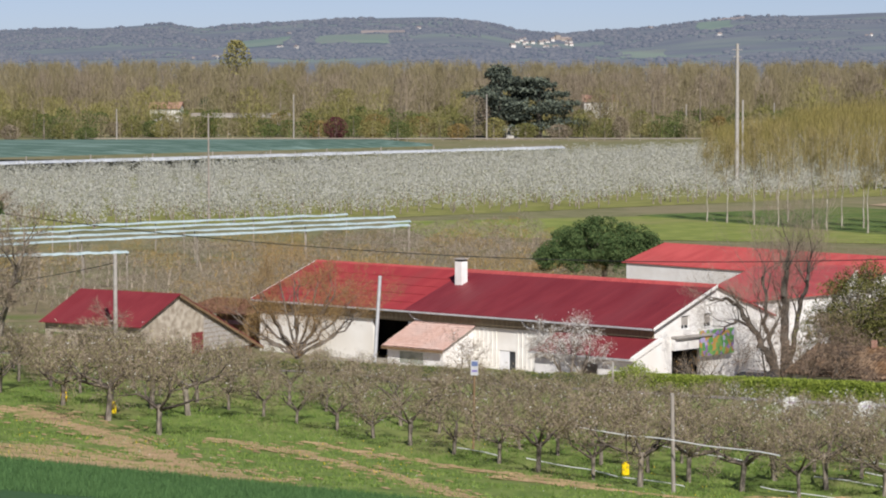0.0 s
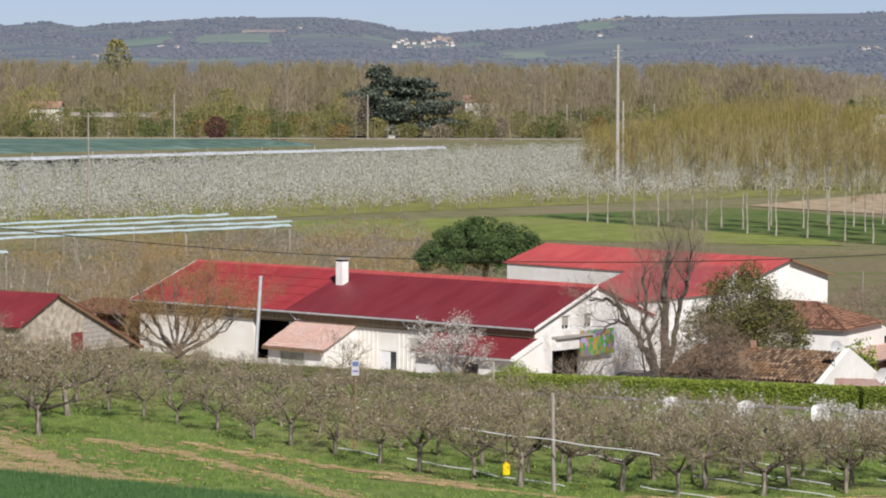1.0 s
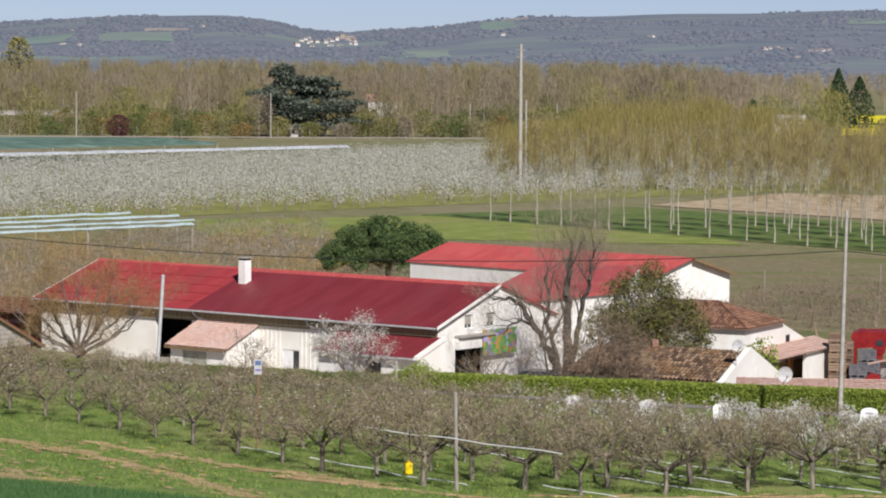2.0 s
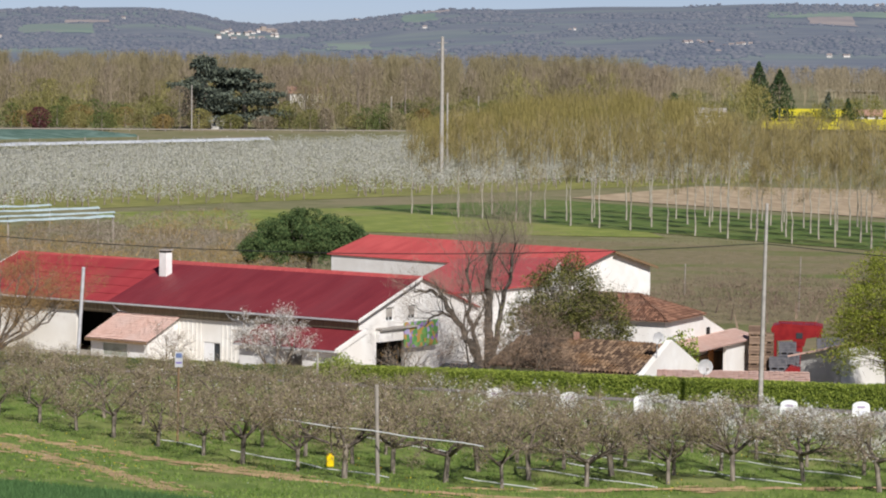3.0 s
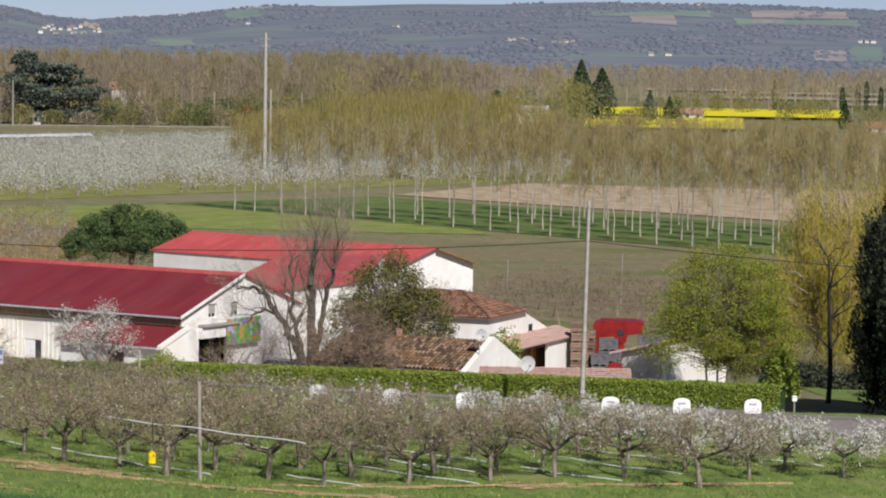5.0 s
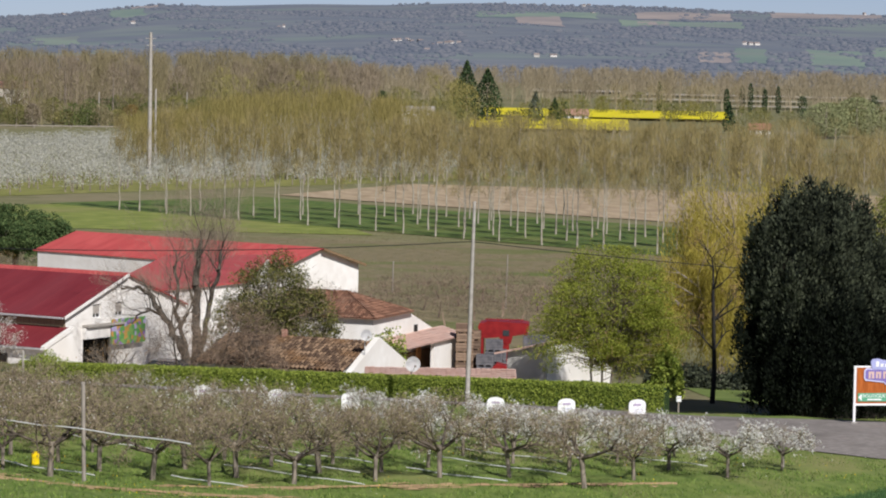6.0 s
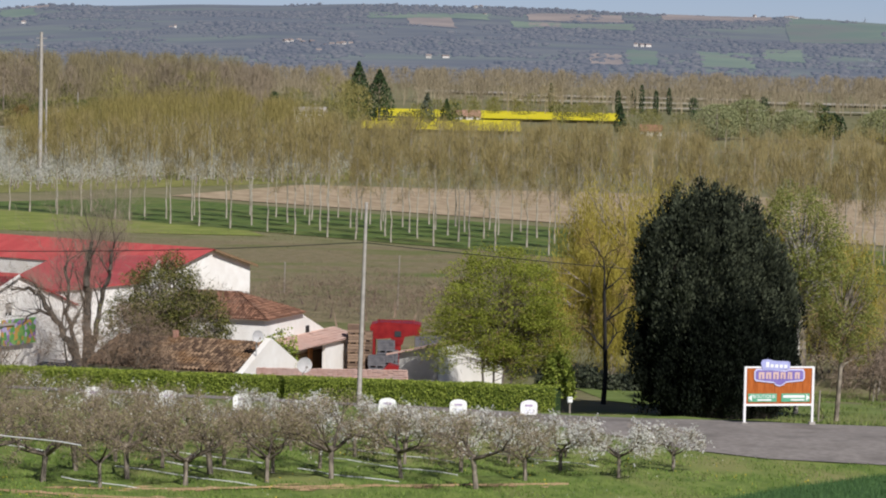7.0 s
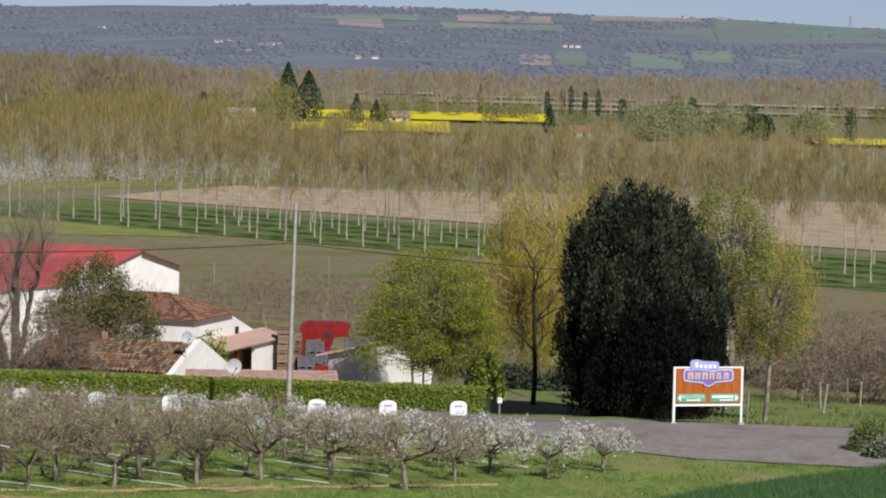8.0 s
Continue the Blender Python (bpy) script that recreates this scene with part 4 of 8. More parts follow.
def back_buildings():
    # wing joined to the gable, its wall in line with it
    b = thing("packing_shed", pose(14.95, 215.1, -1.0, 0, 0, ANG + 90), "white shed with a shallow bright red roof", "shed")
    part("wall", box(10.6, 21.7, -0.02, 0.3, 0, 6.0), WHITE, b)
    part("side_wall", prism(((21.35, 0.31), (21.7, 0.31), (44.9, 13.3), (44.6, 13.5)), "z", 0, 6.0), WHITE, b)
    ro = part("roof", bmesh.new(), RED_NEW, b, "bright red fluted sheets")
    bm = bmesh.new()
    lo = [bm.verts.new((x, y, z)) for x, y, z in ((10.5, -0.3, 6.02), (22.2, -0.3, 6.02), (46.0, 14.0, 6.25), (38.5, 19.5, 6.25), (7.3, 0.4, 7.2))]
    hi = [bm.verts.new(v.co + Vector((0, 0, 0.12))) for v in lo]
    bm.faces.new(lo), bm.faces.new(hi)
    for i in range(5):
        bm.faces.new((lo[i], lo[(i + 1) % 5], hi[(i + 1) % 5], hi[i]))
    bmesh.ops.recalc_face_normals(bm, faces=bm.faces)
    bmesh.ops.triangulate(bm, faces=bm.faces)
    ro.data = mesh_of("roof", bm, RED_NEW)
    # long barn at the back
    b = thing("long_barn", pose(20.86 - 0.746 * 5.5, 282.23 - 0.666 * 5.5, -0.2, 0, 0, -48.1), "long white barn with a bright red roof", "barn")
    L, W, e, r = 28.5, 11.0, 4.45, 5.95
    part("front_wall", box(0, L, 0, 0.3, 0, e), WHITE, b)
    part("back_wall", box(0, L, W - 0.3, W, 0, e), WHITE, b)
    for x in (0, L - 0.3):
        part("gable_wall", prism(((0.3, 0), (W - 0.3, 0), (W - 0.3, e), (W / 2, r), (0.3, e)), "x", x, x + 0.3), WHITE, b)
    part("roof", sheet_roof(-0.5, L + 0.5, -0.12, e - 0.03, W / 2, r + 0.02), RED_NEW, b, "bright red fluted sheets")
    bk = part("back_roof", sheet_roof(-0.5, L + 0.5, -0.4, e - 0.1, W / 2, r + 0.02), RED_NEW, b)
    bk.matrix_basis = pose(L, W, 0, 0, 0, 180)
    part("barge_board", prism(((W / 2, r - 0.15), (W + 0.4, e - 0.28), (W + 0.4, e - 0.05), (W / 2, r + 0.06)), "x", L + 0.51, L + 0.58), BROWN_WOOD, b)
    for x in (3.0, 8.5, 14.0, 19.5):
        part("skylight", prism(((1.6, e + 0.44), (2.6, e + 0.70), (2.6, e + 0.75), (1.6, e + 0.49)), "x", x, x + 1.1), CONCRETE, b, "grey translucent roof sheet")


back_buildings()


def left_sheds():
    b = thing("red_roof_shed", pose(-30.18, 231.04, -0.8, 0, 0, -33), "small stone shed with a red sheet roof", "shed")
    L, W, e, r = 9.2, 9.0, 3.85, 5.9
    part("front_wall", wall_with_holes(0, L, 0, e, [(0.5, 2.2, 1.4, 3.0), (3.0, 8.6, 1.8, 3.0)], 0, 0.3), STONE, b)
    # near-black backing paints the inside dark behind the openings
    part("dark_backing", box(0.3, L - 0.3, 2.0, 2.2, 0, e), DARK, b)
    fall = (r - e) / (W / 2)
    part("gable_wall", prism(((0.3, 0), (7.7, 0), (7.7, r - 0.05 - 3.2 * fall), (W / 2, r - 0.05), (0.3, e)), "x", L - 0.3, L), STONE, b)
    part("roof", sheet_roof(-0.3, L + 0.3, -0.4, e - 0.15, W / 2, r), RED_OLD, b)
    # behind the ridge the roof runs on over the boarded lean-to
    bk = part("back_roof", sheet_roof(-0.3, L + 0.3, -6.1, r - 10.6 * fall, W / 2, r), RED_OLD, b)
    bk.matrix_basis = pose(L, W, 0, 0, 0, 180)
    part("door", box(L + 0.0, L + 0.06, 6.2, 7.55, 0.2, 2.85), mat("maroon_door", (0.16, 0.03, 0.03), (0.22, 0.05, 0.045), 3.0), b, "maroon plank door")
    q = part("lean_to", prism(((7.7, 1.35), (14.0, 1.35), (14.0, r - 0.1 - 9.5 * fall), (7.7, r - 0.1 - 3.2 * fall)), "x", L - 0.12, L), PALE_BOARD, b, "weathered whitish boards")
    for k in range(7):
        z0 = 1.62 + 0.36 * k
        part("board_joint", box(L + 0.002, L + 0.014, 7.72, min(13.95, W / 2 + (r - 0.14 - z0) / fall), z0, z0 + 0.025), BROWN_WOOD, q)
    for y in (7.75, 10.8, 13.85):
        part("post", box(L - 0.3, L - 0.13, y, y + 0.16, 0, 1.6), BROWN_WOOD, q)
    part("verge_board", prism(((W / 2, r - 0.22), (15.0, r - 0.22 - 10.5 * fall), (15.0, r - 0.02 - 10.5 * fall), (W / 2, r - 0.02)), "x", L + 0.24, L + 0.29), BROWN_WOOD, b)
    # near-black panel darkens the gap under the boards
    part("gap_backing", box(L - 5.0, L - 4.9, 7.7, 14.0, 0, 1.5), DARK, q)
    b = thing("open_shed", pose(-21.0, 244.8, -0.95, 0, 0, -40), "old open timber shed with rusty tiles", "shed")
    part("back_wall", box(0, 7.2, 4.0, 4.2, 0, 4.0), BROWN_WOOD, b)
    for x in (0.0, 2.4, 4.8, 7.0):
        part("post", box(x, x + 0.18, 0, 0.18, 0, 3.6), BROWN_WOOD, b)
    for z in (1.0, 1.9, 2.8):
        part("rail", box(0, 7.2, 0.18, 0.24, z, z + 0.3), GREY_WOOD, b)
    V, F = tile_roof(-0.3, 7.5, -0.4, 3.6, 4.4, 4.35, seed=8)
    me = bpy.data.meshes.new("roof")
    me.from_pydata(V, [], F)
    me.materials.append(RUST_TILE)
    part("roof", me, None, b)


PALE_BOARD = mat("pale_weathered_boards", (0.28, 0.255, 0.23), (0.47, 0.44, 0.40), 3.0, stretch=(0.6, 4, 4), c=(0.30, 0.26, 0.22), big=0.3)
STONE = mat("rubble_stone", (0.30, 0.25, 0.19), (0.52, 0.46, 0.37), 2.2, c=(0.40, 0.34, 0.26), bump=0.5)
left_sheds()


def right_houses():
    # old tiled house below the road
    b = thing("old_farmhouse", pose(18.95, 186.85, 0.6, 0, 0, -34.9), "low white farmhouse under weathered clay tiles", "house")
    L, W, e, r = 12.5, 8.2, 3.1, 4.5
    part("front_wall", box(2.4, L, 0, 0.35, 0, e), WHITE, b)
    part("back_wall", box(2.4, L, W - 0.35, W, 0, e), WHITE, b)
    for x, up in ((2.45, -0.1), (L - 0.1, 0.35)):
        part("gable_wall", prism(((0, 0), (W, 0), (W, e - 0.1), (W / 2, r + up), (0, e - 0.1)), "x", x, x + 0.4), WHITE, b)
    for k, mtx in enumerate((None, pose(L, W, 0, 0, 0, 180))):
        V, F = tile_roof(2.3 if k == 0 else 0.1, L - 0.1 if k == 0 else L - 2.3, -0.35, e - 0.05, W / 2, r, 0.27, 0.4, seed=12 + k, arch=0.11)
        me = bpy.data.meshes.new("roof")
        me.from_pydata(V, [], F)
        me.materials.append(OLD_TILE)
        o = part("roof", me, None, b, "mossy brown canal tiles")
        if mtx:
            o.matrix_basis = mtx
    ch = part("chimney", box(6.2, 6.5, 3.8, 4.1, r - 0.5, r + 0.5, bevel=0.02), PINK_BRICK, b, "small brick chimney")
    part("roof_vent", box(5.0, 5.5, 2.2, 2.6, r - 0.75, r - 0.1, bevel=0.02), DARK, b, "near-black box standing for an opening in the tiles")
    # hipped house behind
    b = thing("white_house", pose(27.6, 199.7, -0.6, 0, 0, -30.7), "white house with a rusty hipped tile roof", "house")
    part("wall", box(0, 7, 0, 6.5, 0, 6.0), WHITE, b)
    for k, (mtx, ln, hl, hr) in enumerate(((pose(0, 0, 0), 7.0, 0.0, 1.0), (pose(7, 0, 0, 0, 0, 90), 6.5, 1.0, 1.0), (pose(7, 6.5, 0, 0, 0, 180), 7.0, 1.0, 0.0))):
        V, F = tile_roof(-0.35, ln + 0.35, -0.35, 5.98, 3.25, 7.45, seed=21 + k)
        # trim each plane to its hips
        V = np.array(V)
        t = np.clip((V[:, 1] + 0.35) / 3.6, 0, 1)
        lo, hi = -0.35 + hl * 3.6 * t, ln + 0.35 - hr * 3.6 * t
        V[:, 0] = np.clip(V[:, 0], lo, hi)
        me = bpy.data.meshes.new("roof")
        me.from_pydata(V.tolist(), [], F)
        me.materials.append(RUST_TILE)
        part("roof", me, None, b, "rusty clay tiles").matrix_basis = mtx
    part("yard_wall", prism(((6.5, 0), (11.5, 0), (11.5, 4.5), (6.5, 6.0)), "x", 6.65, 7.0), WHITE, b)
    part("vent", box(7.0, 7.06, 7.7, 8.3, 4.3, 5.0), DARK, b)
    q = part("porch", box(8.35, 8.6, 7.4, 13.0, 0, 3.9), WHITE, b)
    part("porch_post", box(8.4, 8.6, 13.1, 13.3, 0, 4.0), mat("dark_green_paint", (0.02, 0.05, 0.04), (0.04, 0.075, 0.06), 3.0), q)
    part("porch_back", box(7.0, 7.1, 11.5, 13.5, 0, 4.3), BROWN_WOOD, q)
    # brown panel stands in for the shade under the porch roof
    part("porch_shadow", box(7.02, 7.2, 4.0, 10.5, 0.4, 3.2), BROWN_WOOD, q)
    part("shutter", box(7.22, 7.3, 7.6, 8.4, 2.2, 3.7), mat("orange_wood", (0.50, 0.22, 0.08), (0.58, 0.28, 0.11), 3.0), q)
    V, F = tile_roof(1.6, 13.4, -8.9, 3.95, -7.02, 4.5, 0.3, seed=31, arch=0.018)
    me = bpy.data.meshes.new("porch_roof")
    me.from_pydata(V, [], F)
    me.materials.append(PINK_TILE)
    part("porch_roof", me, None, q, "pale pink clay tiles").matrix_basis = pose(0, 0, 0, 0, 0, 90)
    # low tiled outbuilding
    b = thing("low_outhouse", pose(29.8, 175.6, 0.6, 0, 0, -10.5), "low outbuilding with pale pink tiles behind the hedge", "shed")
    part("wall", box(0, 8.6, 0.2, 3.0, 0, 2.6), WHITE, b)
    V, F = tile_roof(-0.2, 8.8, -0.2, 2.65, 3.2, 3.45, 0.3, seed=33, arch=0.015)
    me = bpy.data.meshes.new("roof")
    me.from_pydata(V, [], F)
    me.materials.append(PINK_TILE)
    part("roof", me, None, b, "pale pink clay tiles")
    # grey block shed; shade on its unlit end is put into the grey
    b = thing("block_shed", pose(40.4, 185.9, 0.78, 0, 0, -36), "grey and white block shed, shade in its grey ends, thin tile edge", "shed")
    part("end_wall", prism(((0, -1.6), (2.6, -1.6), (2.6, 4.04), (0, 3.45)), "y", 0, 0.25), STUCCO, b)
    part("long_wall", box(2.35, 2.6, 0.251, 10.999, -1.6, 4.0), WHITE, b)
    part("far_wall", prism(((0, -1.6), (2.6, -1.6), (2.6, 4.04), (0, 3.45)), "y", 11.0, 11.25), STUCCO, b)
    part("back_wall", box(0, 0.25, 0.251, 10.999, -1.6, 3.4), STUCCO, b)
    part("roof", prism(((-0.7, 3.3), (2.85, 4.12), (2.85, 4.24), (-0.7, 3.42)), "y", -0.4, 11.6), PINK_TILE, b, "pink tile edge")


STUCCO = mat("grey_stucco", (0.40, 0.38, 0.35), (0.52, 0.50, 0.46), 0.8)
PINK_BRICK = mat("pink_brick", (0.30, 0.15, 0.11), (0.40, 0.23, 0.17), 5.0)
right_houses()


# ---- hedges ----
def hedge(name, x0, x1, s0, s1, height, end_height, width, n, seed, label, leaf):
    """A clipped hedge along the lane: a core with thousands of leaves on it."""
    rng = np.random.default_rng(seed)
    h = thing(name, pose(0, 0, 0), label, "hedge")
    m = 60
    xs = np.linspace(x0, x1, m)
    ss = np.linspace(s0, s1, m)
    ys = (ss - 0.46 * xs) / 0.89
    V, F = [], []
    for i in range(m):
        z = gz(xs[i], ys[i])
        hh = height + (end_height - height) * i / (m - 1) + 0.12 * noise.noise((xs[i] * 0.6, 0, seed))
        for px, pz in ((-1, -0.1), (-1, 0.8), (-0.7, 0.97), (0.7, 0.97), (1, 0.8), (1, -0.1)):
            V.append((xs[i] + 0.46 * px * width * 0.46, ys[i] + 0.89 * px * width * 0.46, z + pz * hh))
    for i in range(m - 1):
        F += [(i * 6 + k, i * 6 + k + 1, i * 6 + k + 7, i * 6 + k + 6) for k in range(5)]
    part("core", fast_mesh("core", V, F, EVERGREEN), None, h)
    t = rng.uniform(0, 1, n)
    x, sv = x0 + (x1 - x0) * t, s0 + (s1 - s0) * t
    a = rng.uniform(-0.15 * np.pi, 1.0 * np.pi, n)
    u = np.clip(-1.25 * np.cos(a), -1, 1) * width / 2
    hz = np.clip(np.sin(a) * 1.3, -0.05, 1.0)
    hz = np.where(rng.random(n) < 0.45, rng.uniform(0, 1, n), hz)
    u = np.where(hz < 0.95, np.where(rng.random(n) < 0.85, -width / 2, width / 2), u) + rng.normal(size=n) * 0.06
    hh = height + (end_height - height) * t + np.array([0.12 * noise.noise((v * 0.6, 0, seed)) + 0.06 * noise.noise((v * 3.1, 2, seed)) for v in x])
    xx, yy = x + 0.46 * u, (sv - 0.46 * x) / 0.89 + 0.89 * u
    P = np.stack([xx, yy, ground_z(xx, yy) + hz * hh + rng.normal(size=n) * 0.04], axis=1)
    part("foliage", fast_mesh("foliage", *leaf_cards(P, rng.uniform(0.026, 0.066, n), rng), leaf), None, h, "fresh clipped leaves")


hedge("hedge", 9.8, 43.2, 161.0, 160.6, 1.35, 1.75, 1.3, 115000, 51, "long clipped green laurel hedge along the lane", HEDGE_LEAF)
hedge("low_hedge", -36, 10.2, 161.5, 161.0, 1.05, 1.15, 1.0, 40000, 52, "low ragged olive-green hedge along the lane", mat("olive_hedge_leaves", (0.13, 0.15, 0.035), (0.27, 0.28, 0.085), 2.0, island=0.8, through_light=0.2))


# ---- orchard ----
def fruit_tree_meshes(seed, blossom=0.0, slim=False):
    """Trunk, fine brushwood, opening leaves and blossom of one pruned tree, slim or goblet-shaped."""
    rng = np.random.default_rng(seed)
    segs, tips = [], []
    hgt = rng.uniform(0.8, 1.0) if slim else rng.uniform(0.95, 1.2)
    r0 = 0.085 if slim else 0.105
    p = np.array((rng.normal() * 0.05, rng.normal() * 0.05, hgt))
    segs += [((0, 0, -0.15), tuple(p * 0.5), r0, r0 * 0.85), (tuple(p * 0.5), tuple(p), r0 * 0.85, r0 * 1.05)]
    n = rng.integers(4, 6)
    for k in range(n):
        a = 6.283 * k / n + rng.uniform(-0.4, 0.4)
        out, up = (0.7, rng.uniform(0.35, 0.95)) if slim else (1.0, rng.uniform(0.25, 0.75))
        grow(rng, p - (0, 0, rng.uniform(0, 0.2)), (math.cos(a) * out, math.sin(a) * out, up), rng.uniform(0.8, 1.0) if slim else rng.uniform(0.9, 1.15), r0 * 0.64, 3, 0.95, 0.05 if slim else 0.08, segs, tips, (2, 3), 0.62)
    tips += [((np.array(a) + b) / 2, np.array(b) - a) for a, b, r, _ in segs[2:] if r < r0 * 0.46]
    V, F = tube_arrays(segs, 4)
    wood = fast_mesh("trunk", V, F, [BARK, LIMB], (np.arange(len(F)) >= 8).astype(int), smooth=True)
    m = 1900 if slim else 2500
    P, D = scatter(tips, m, rng, 0.15)
    D[:, 2] += 0.15
    twigs = fast_mesh("brushwood", *slivers(P, D, rng.uniform(0.08, 0.26, m), rng.uniform(0.005, 0.011, m), rng), TWIG)
    m = 950 if slim else 1250
    P, D = scatter(tips, m, rng, 0.16)
    leaves = fast_mesh("foliage", *leaf_cards(P, rng.uniform(0.014, 0.034, m), rng), BUD_LEAF)
    m = int(3600 * blossom)
    flowers = None
    if m:
        # blossom sits in tufts along the twigs
        tuft = 6 if blossom > 0.1 else 2
        P, D = scatter(tips, max(4, m // tuft), rng, 0.2)
        P = np.repeat(P, tuft, axis=0) + rng.normal(size=(len(P) * tuft, 3)) * 0.05
        flowers = fast_mesh("blossom", *leaf_cards(P, rng.uniform(0.025, 0.062, len(P)) * (1 if blossom > 0.1 else 0.6), rng), BLOSSOM)
    return wood, twigs, leaves, flowers


def fruit_tree(meshes, label):
    t = thing("fruit_tree", pose(0, 0, 0), label, "fruit tree", "orchard trees in rows")
    part("trunk", meshes[0], None, t, "lichen-grey bark"), part("brushwood", meshes[1], None, t), part("foliage", meshes[2], None, t, "tiny opening leaves")
    if meshes[3]:
        part("blossom", meshes[3], None, t, "white blossom")
    return t


# each row of the orchard: its distance p across the rows, where its first tree stands, and the spacing
ROW_STARTS = ((58.0, 141.0, 5.4), (61.4, 136.5, 5.6), (64.8, 130.5, 5.8), (66.9, 112.3, 99.0), (68.1, 118.9, 99.0), (69.1, 125.1, 6.2), (72.6, 119.6, 3.3), (76.0, 91.5, 2.95), (80.2, 87.0, 2.95), (83.8, 85.8, 2.95), (87.2, 84.7, 2.95), (90.0, 83.7, 3.0), (92.4, 78.0, 4.2), (96.2, 78.6, 3.1), (100.0, 76.6, 3.0), (103.8, 76.6, 3.0))


def near_orchard():
    rng = np.random.default_rng(9)
    half = [fruit_tree(fruit_tree_meshes(90 + k, 0.14), "pruned fruit tree breaking into white blossom on grass") for k in range(3)]
    plain = [fruit_tree(fruit_tree_meshes(60 + k, (0.0, 0.01, 0.006, 0.02)[k]), "pruned goblet fruit tree with opening buds on grass") for k in range(4)]
    slim = [fruit_tree(fruit_tree_meshes(50 + k, (0.0, 0.02, 0.03, 0.01)[k], True), "slim pruned fruit tree with opening buds on grass") for k in range(4)]
    white = [fruit_tree(fruit_tree_meshes(80 + k, 0.8), "fruit tree in full white blossom, sized to fit the view") for k in range(3)]
    used = set()
    for p, q, step in ROW_STARTS:
        first = True
        while True:
            # along the row q: (x, y) = p * (0.81, 0.59) + q * (-0.59, 0.81)
            x, y = 0.81 * p - 0.59 * q + rng.normal() * 0.1, 0.59 * p + 0.81 * q + rng.normal() * 0.1
            s = 0.46 * x + 0.89 * y
            if s > (135 if x > 13 else 136.5) or x < -32:
                break
            q += step + rng.normal() * 0.15
            if not first and rng.random() < 0.04:
                continue
            pool = white if p > 99 or (x > 26 and s > 122.5) else half if x > 14 and s > 120.5 else slim if -10.5 < x < 7 or (s > 119 and x < 14) else plain
            k = int(rng.integers(0, len(pool)))
            # heights drop with depth to fit the camera's sight lines over the rows
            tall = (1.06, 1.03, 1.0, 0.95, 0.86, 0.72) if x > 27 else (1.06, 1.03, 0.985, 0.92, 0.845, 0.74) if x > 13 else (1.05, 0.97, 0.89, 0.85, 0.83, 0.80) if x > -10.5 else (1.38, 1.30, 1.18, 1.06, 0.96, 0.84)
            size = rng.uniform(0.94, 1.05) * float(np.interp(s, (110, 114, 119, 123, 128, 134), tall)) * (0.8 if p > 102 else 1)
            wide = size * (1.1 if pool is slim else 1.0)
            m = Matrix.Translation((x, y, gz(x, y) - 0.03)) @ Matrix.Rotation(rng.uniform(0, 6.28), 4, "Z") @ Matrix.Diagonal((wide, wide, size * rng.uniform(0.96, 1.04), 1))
            first = False
            src = pool[k]
            if src.name not in used:
                used.add(src.name)
                src.matrix_basis = m
            else:
                copy_thing(src, m)


near_orchard()


def rear_orchard():
    """Bare fruit trees in rows behind the barns, too many to count."""
    rng = np.random.default_rng(17)
    places = []
    for i in range(26):
        for k in range(34):
            x, y = -70 + 0.745 * 3.6 * k + 0.667 * 5.0 * i, 300 - 0.667 * 3.6 * k + 0.745 * 5.0 * i
            d = math.hypot(x, y)
            if 250 < d < 392 and x / y > -0.18 and x / y < 0.07 - (d - 250) * 0.0003 and 0.46 * x + 0.89 * y > 226:
                places.append((x, y))
    side = []
    for i in range(5):
        for k in range(22):
            side.append((40 + 0.745 * 4.4 * k + 0.667 * 5.2 * i + rng.normal() * 0.4, 262 - 0.667 * 4.4 * k + 0.745 * 5.2 * i + rng.normal() * 0.4))
    kinds = (("rear_orchard", mat("dark_bare_twigs", (0.12, 0.095, 0.07), (0.37, 0.31, 0.24), 0.05, island=0.9), 25, "rows of bare brown fruit trees behind the farm", lambda v: v < 0.12),
             ("budding_orchard", mat("ochre_budding_twigs", (0.20, 0.13, 0.04), (0.40, 0.28, 0.10), 0.05, island=0.8), 65, "fruit trees with ochre buds behind the farm", lambda v: v >= 0.12))
    for name, m, seed, label, test in kinds:
        here = [p for p in places if test(noise.noise((p[0] / 13, p[1] / 13, 4.0)) + rng.normal() * 0.12)]
        far_trees(name, here, 3.2, 1.85, 430, m, seed, label, trunk=0.1, crown_from=0.22, twig=(0.38, 0.014), stem_to=0.45, vary=0.18, clump=0.3, fan=0.9, out=0.7)
    far_trees("side_orchard", side, 3.0, 2.1, 420, mat("reddish_bare_twigs", (0.085, 0.062, 0.048), (0.25, 0.18, 0.13), 0.05, island=0.8), 45, "rows of dark spreading bare fruit trees beside the farm", trunk=0.1, crown_from=0.2, twig=(0.42, 0.016), stem_to=0.45, vary=0.2, clump=0.3, fan=0.9, out=0.7)


rear_orchard()


# ---- large trees ----
def leafy_crown(rng, tips, n, spread, size, material, name="crown"):
    P, _ = scatter(tips, n, rng, spread)
    return fast_mesh(name, *leaf_cards(P, rng.uniform(size * 0.6, size * 1.3, n), rng), material)


# near-black core colour standing in for the shade inside the crown
SHADE_CORE = mat("crown_core_shade", (0.008, 0.007, 0.005), (0.02, 0.016, 0.011), 3.0)
# darker copy of the needles: shade on the lower crown is in the colour
SHADED_CYPRESS = mat("shaded_lower_foliage", (0.0015, 0.003, 0.002), (0.016, 0.021, 0.013), 0.9, island=0.5, big=0.5, spec=0.1)
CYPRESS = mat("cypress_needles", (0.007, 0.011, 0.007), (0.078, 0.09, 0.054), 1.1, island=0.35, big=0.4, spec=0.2)


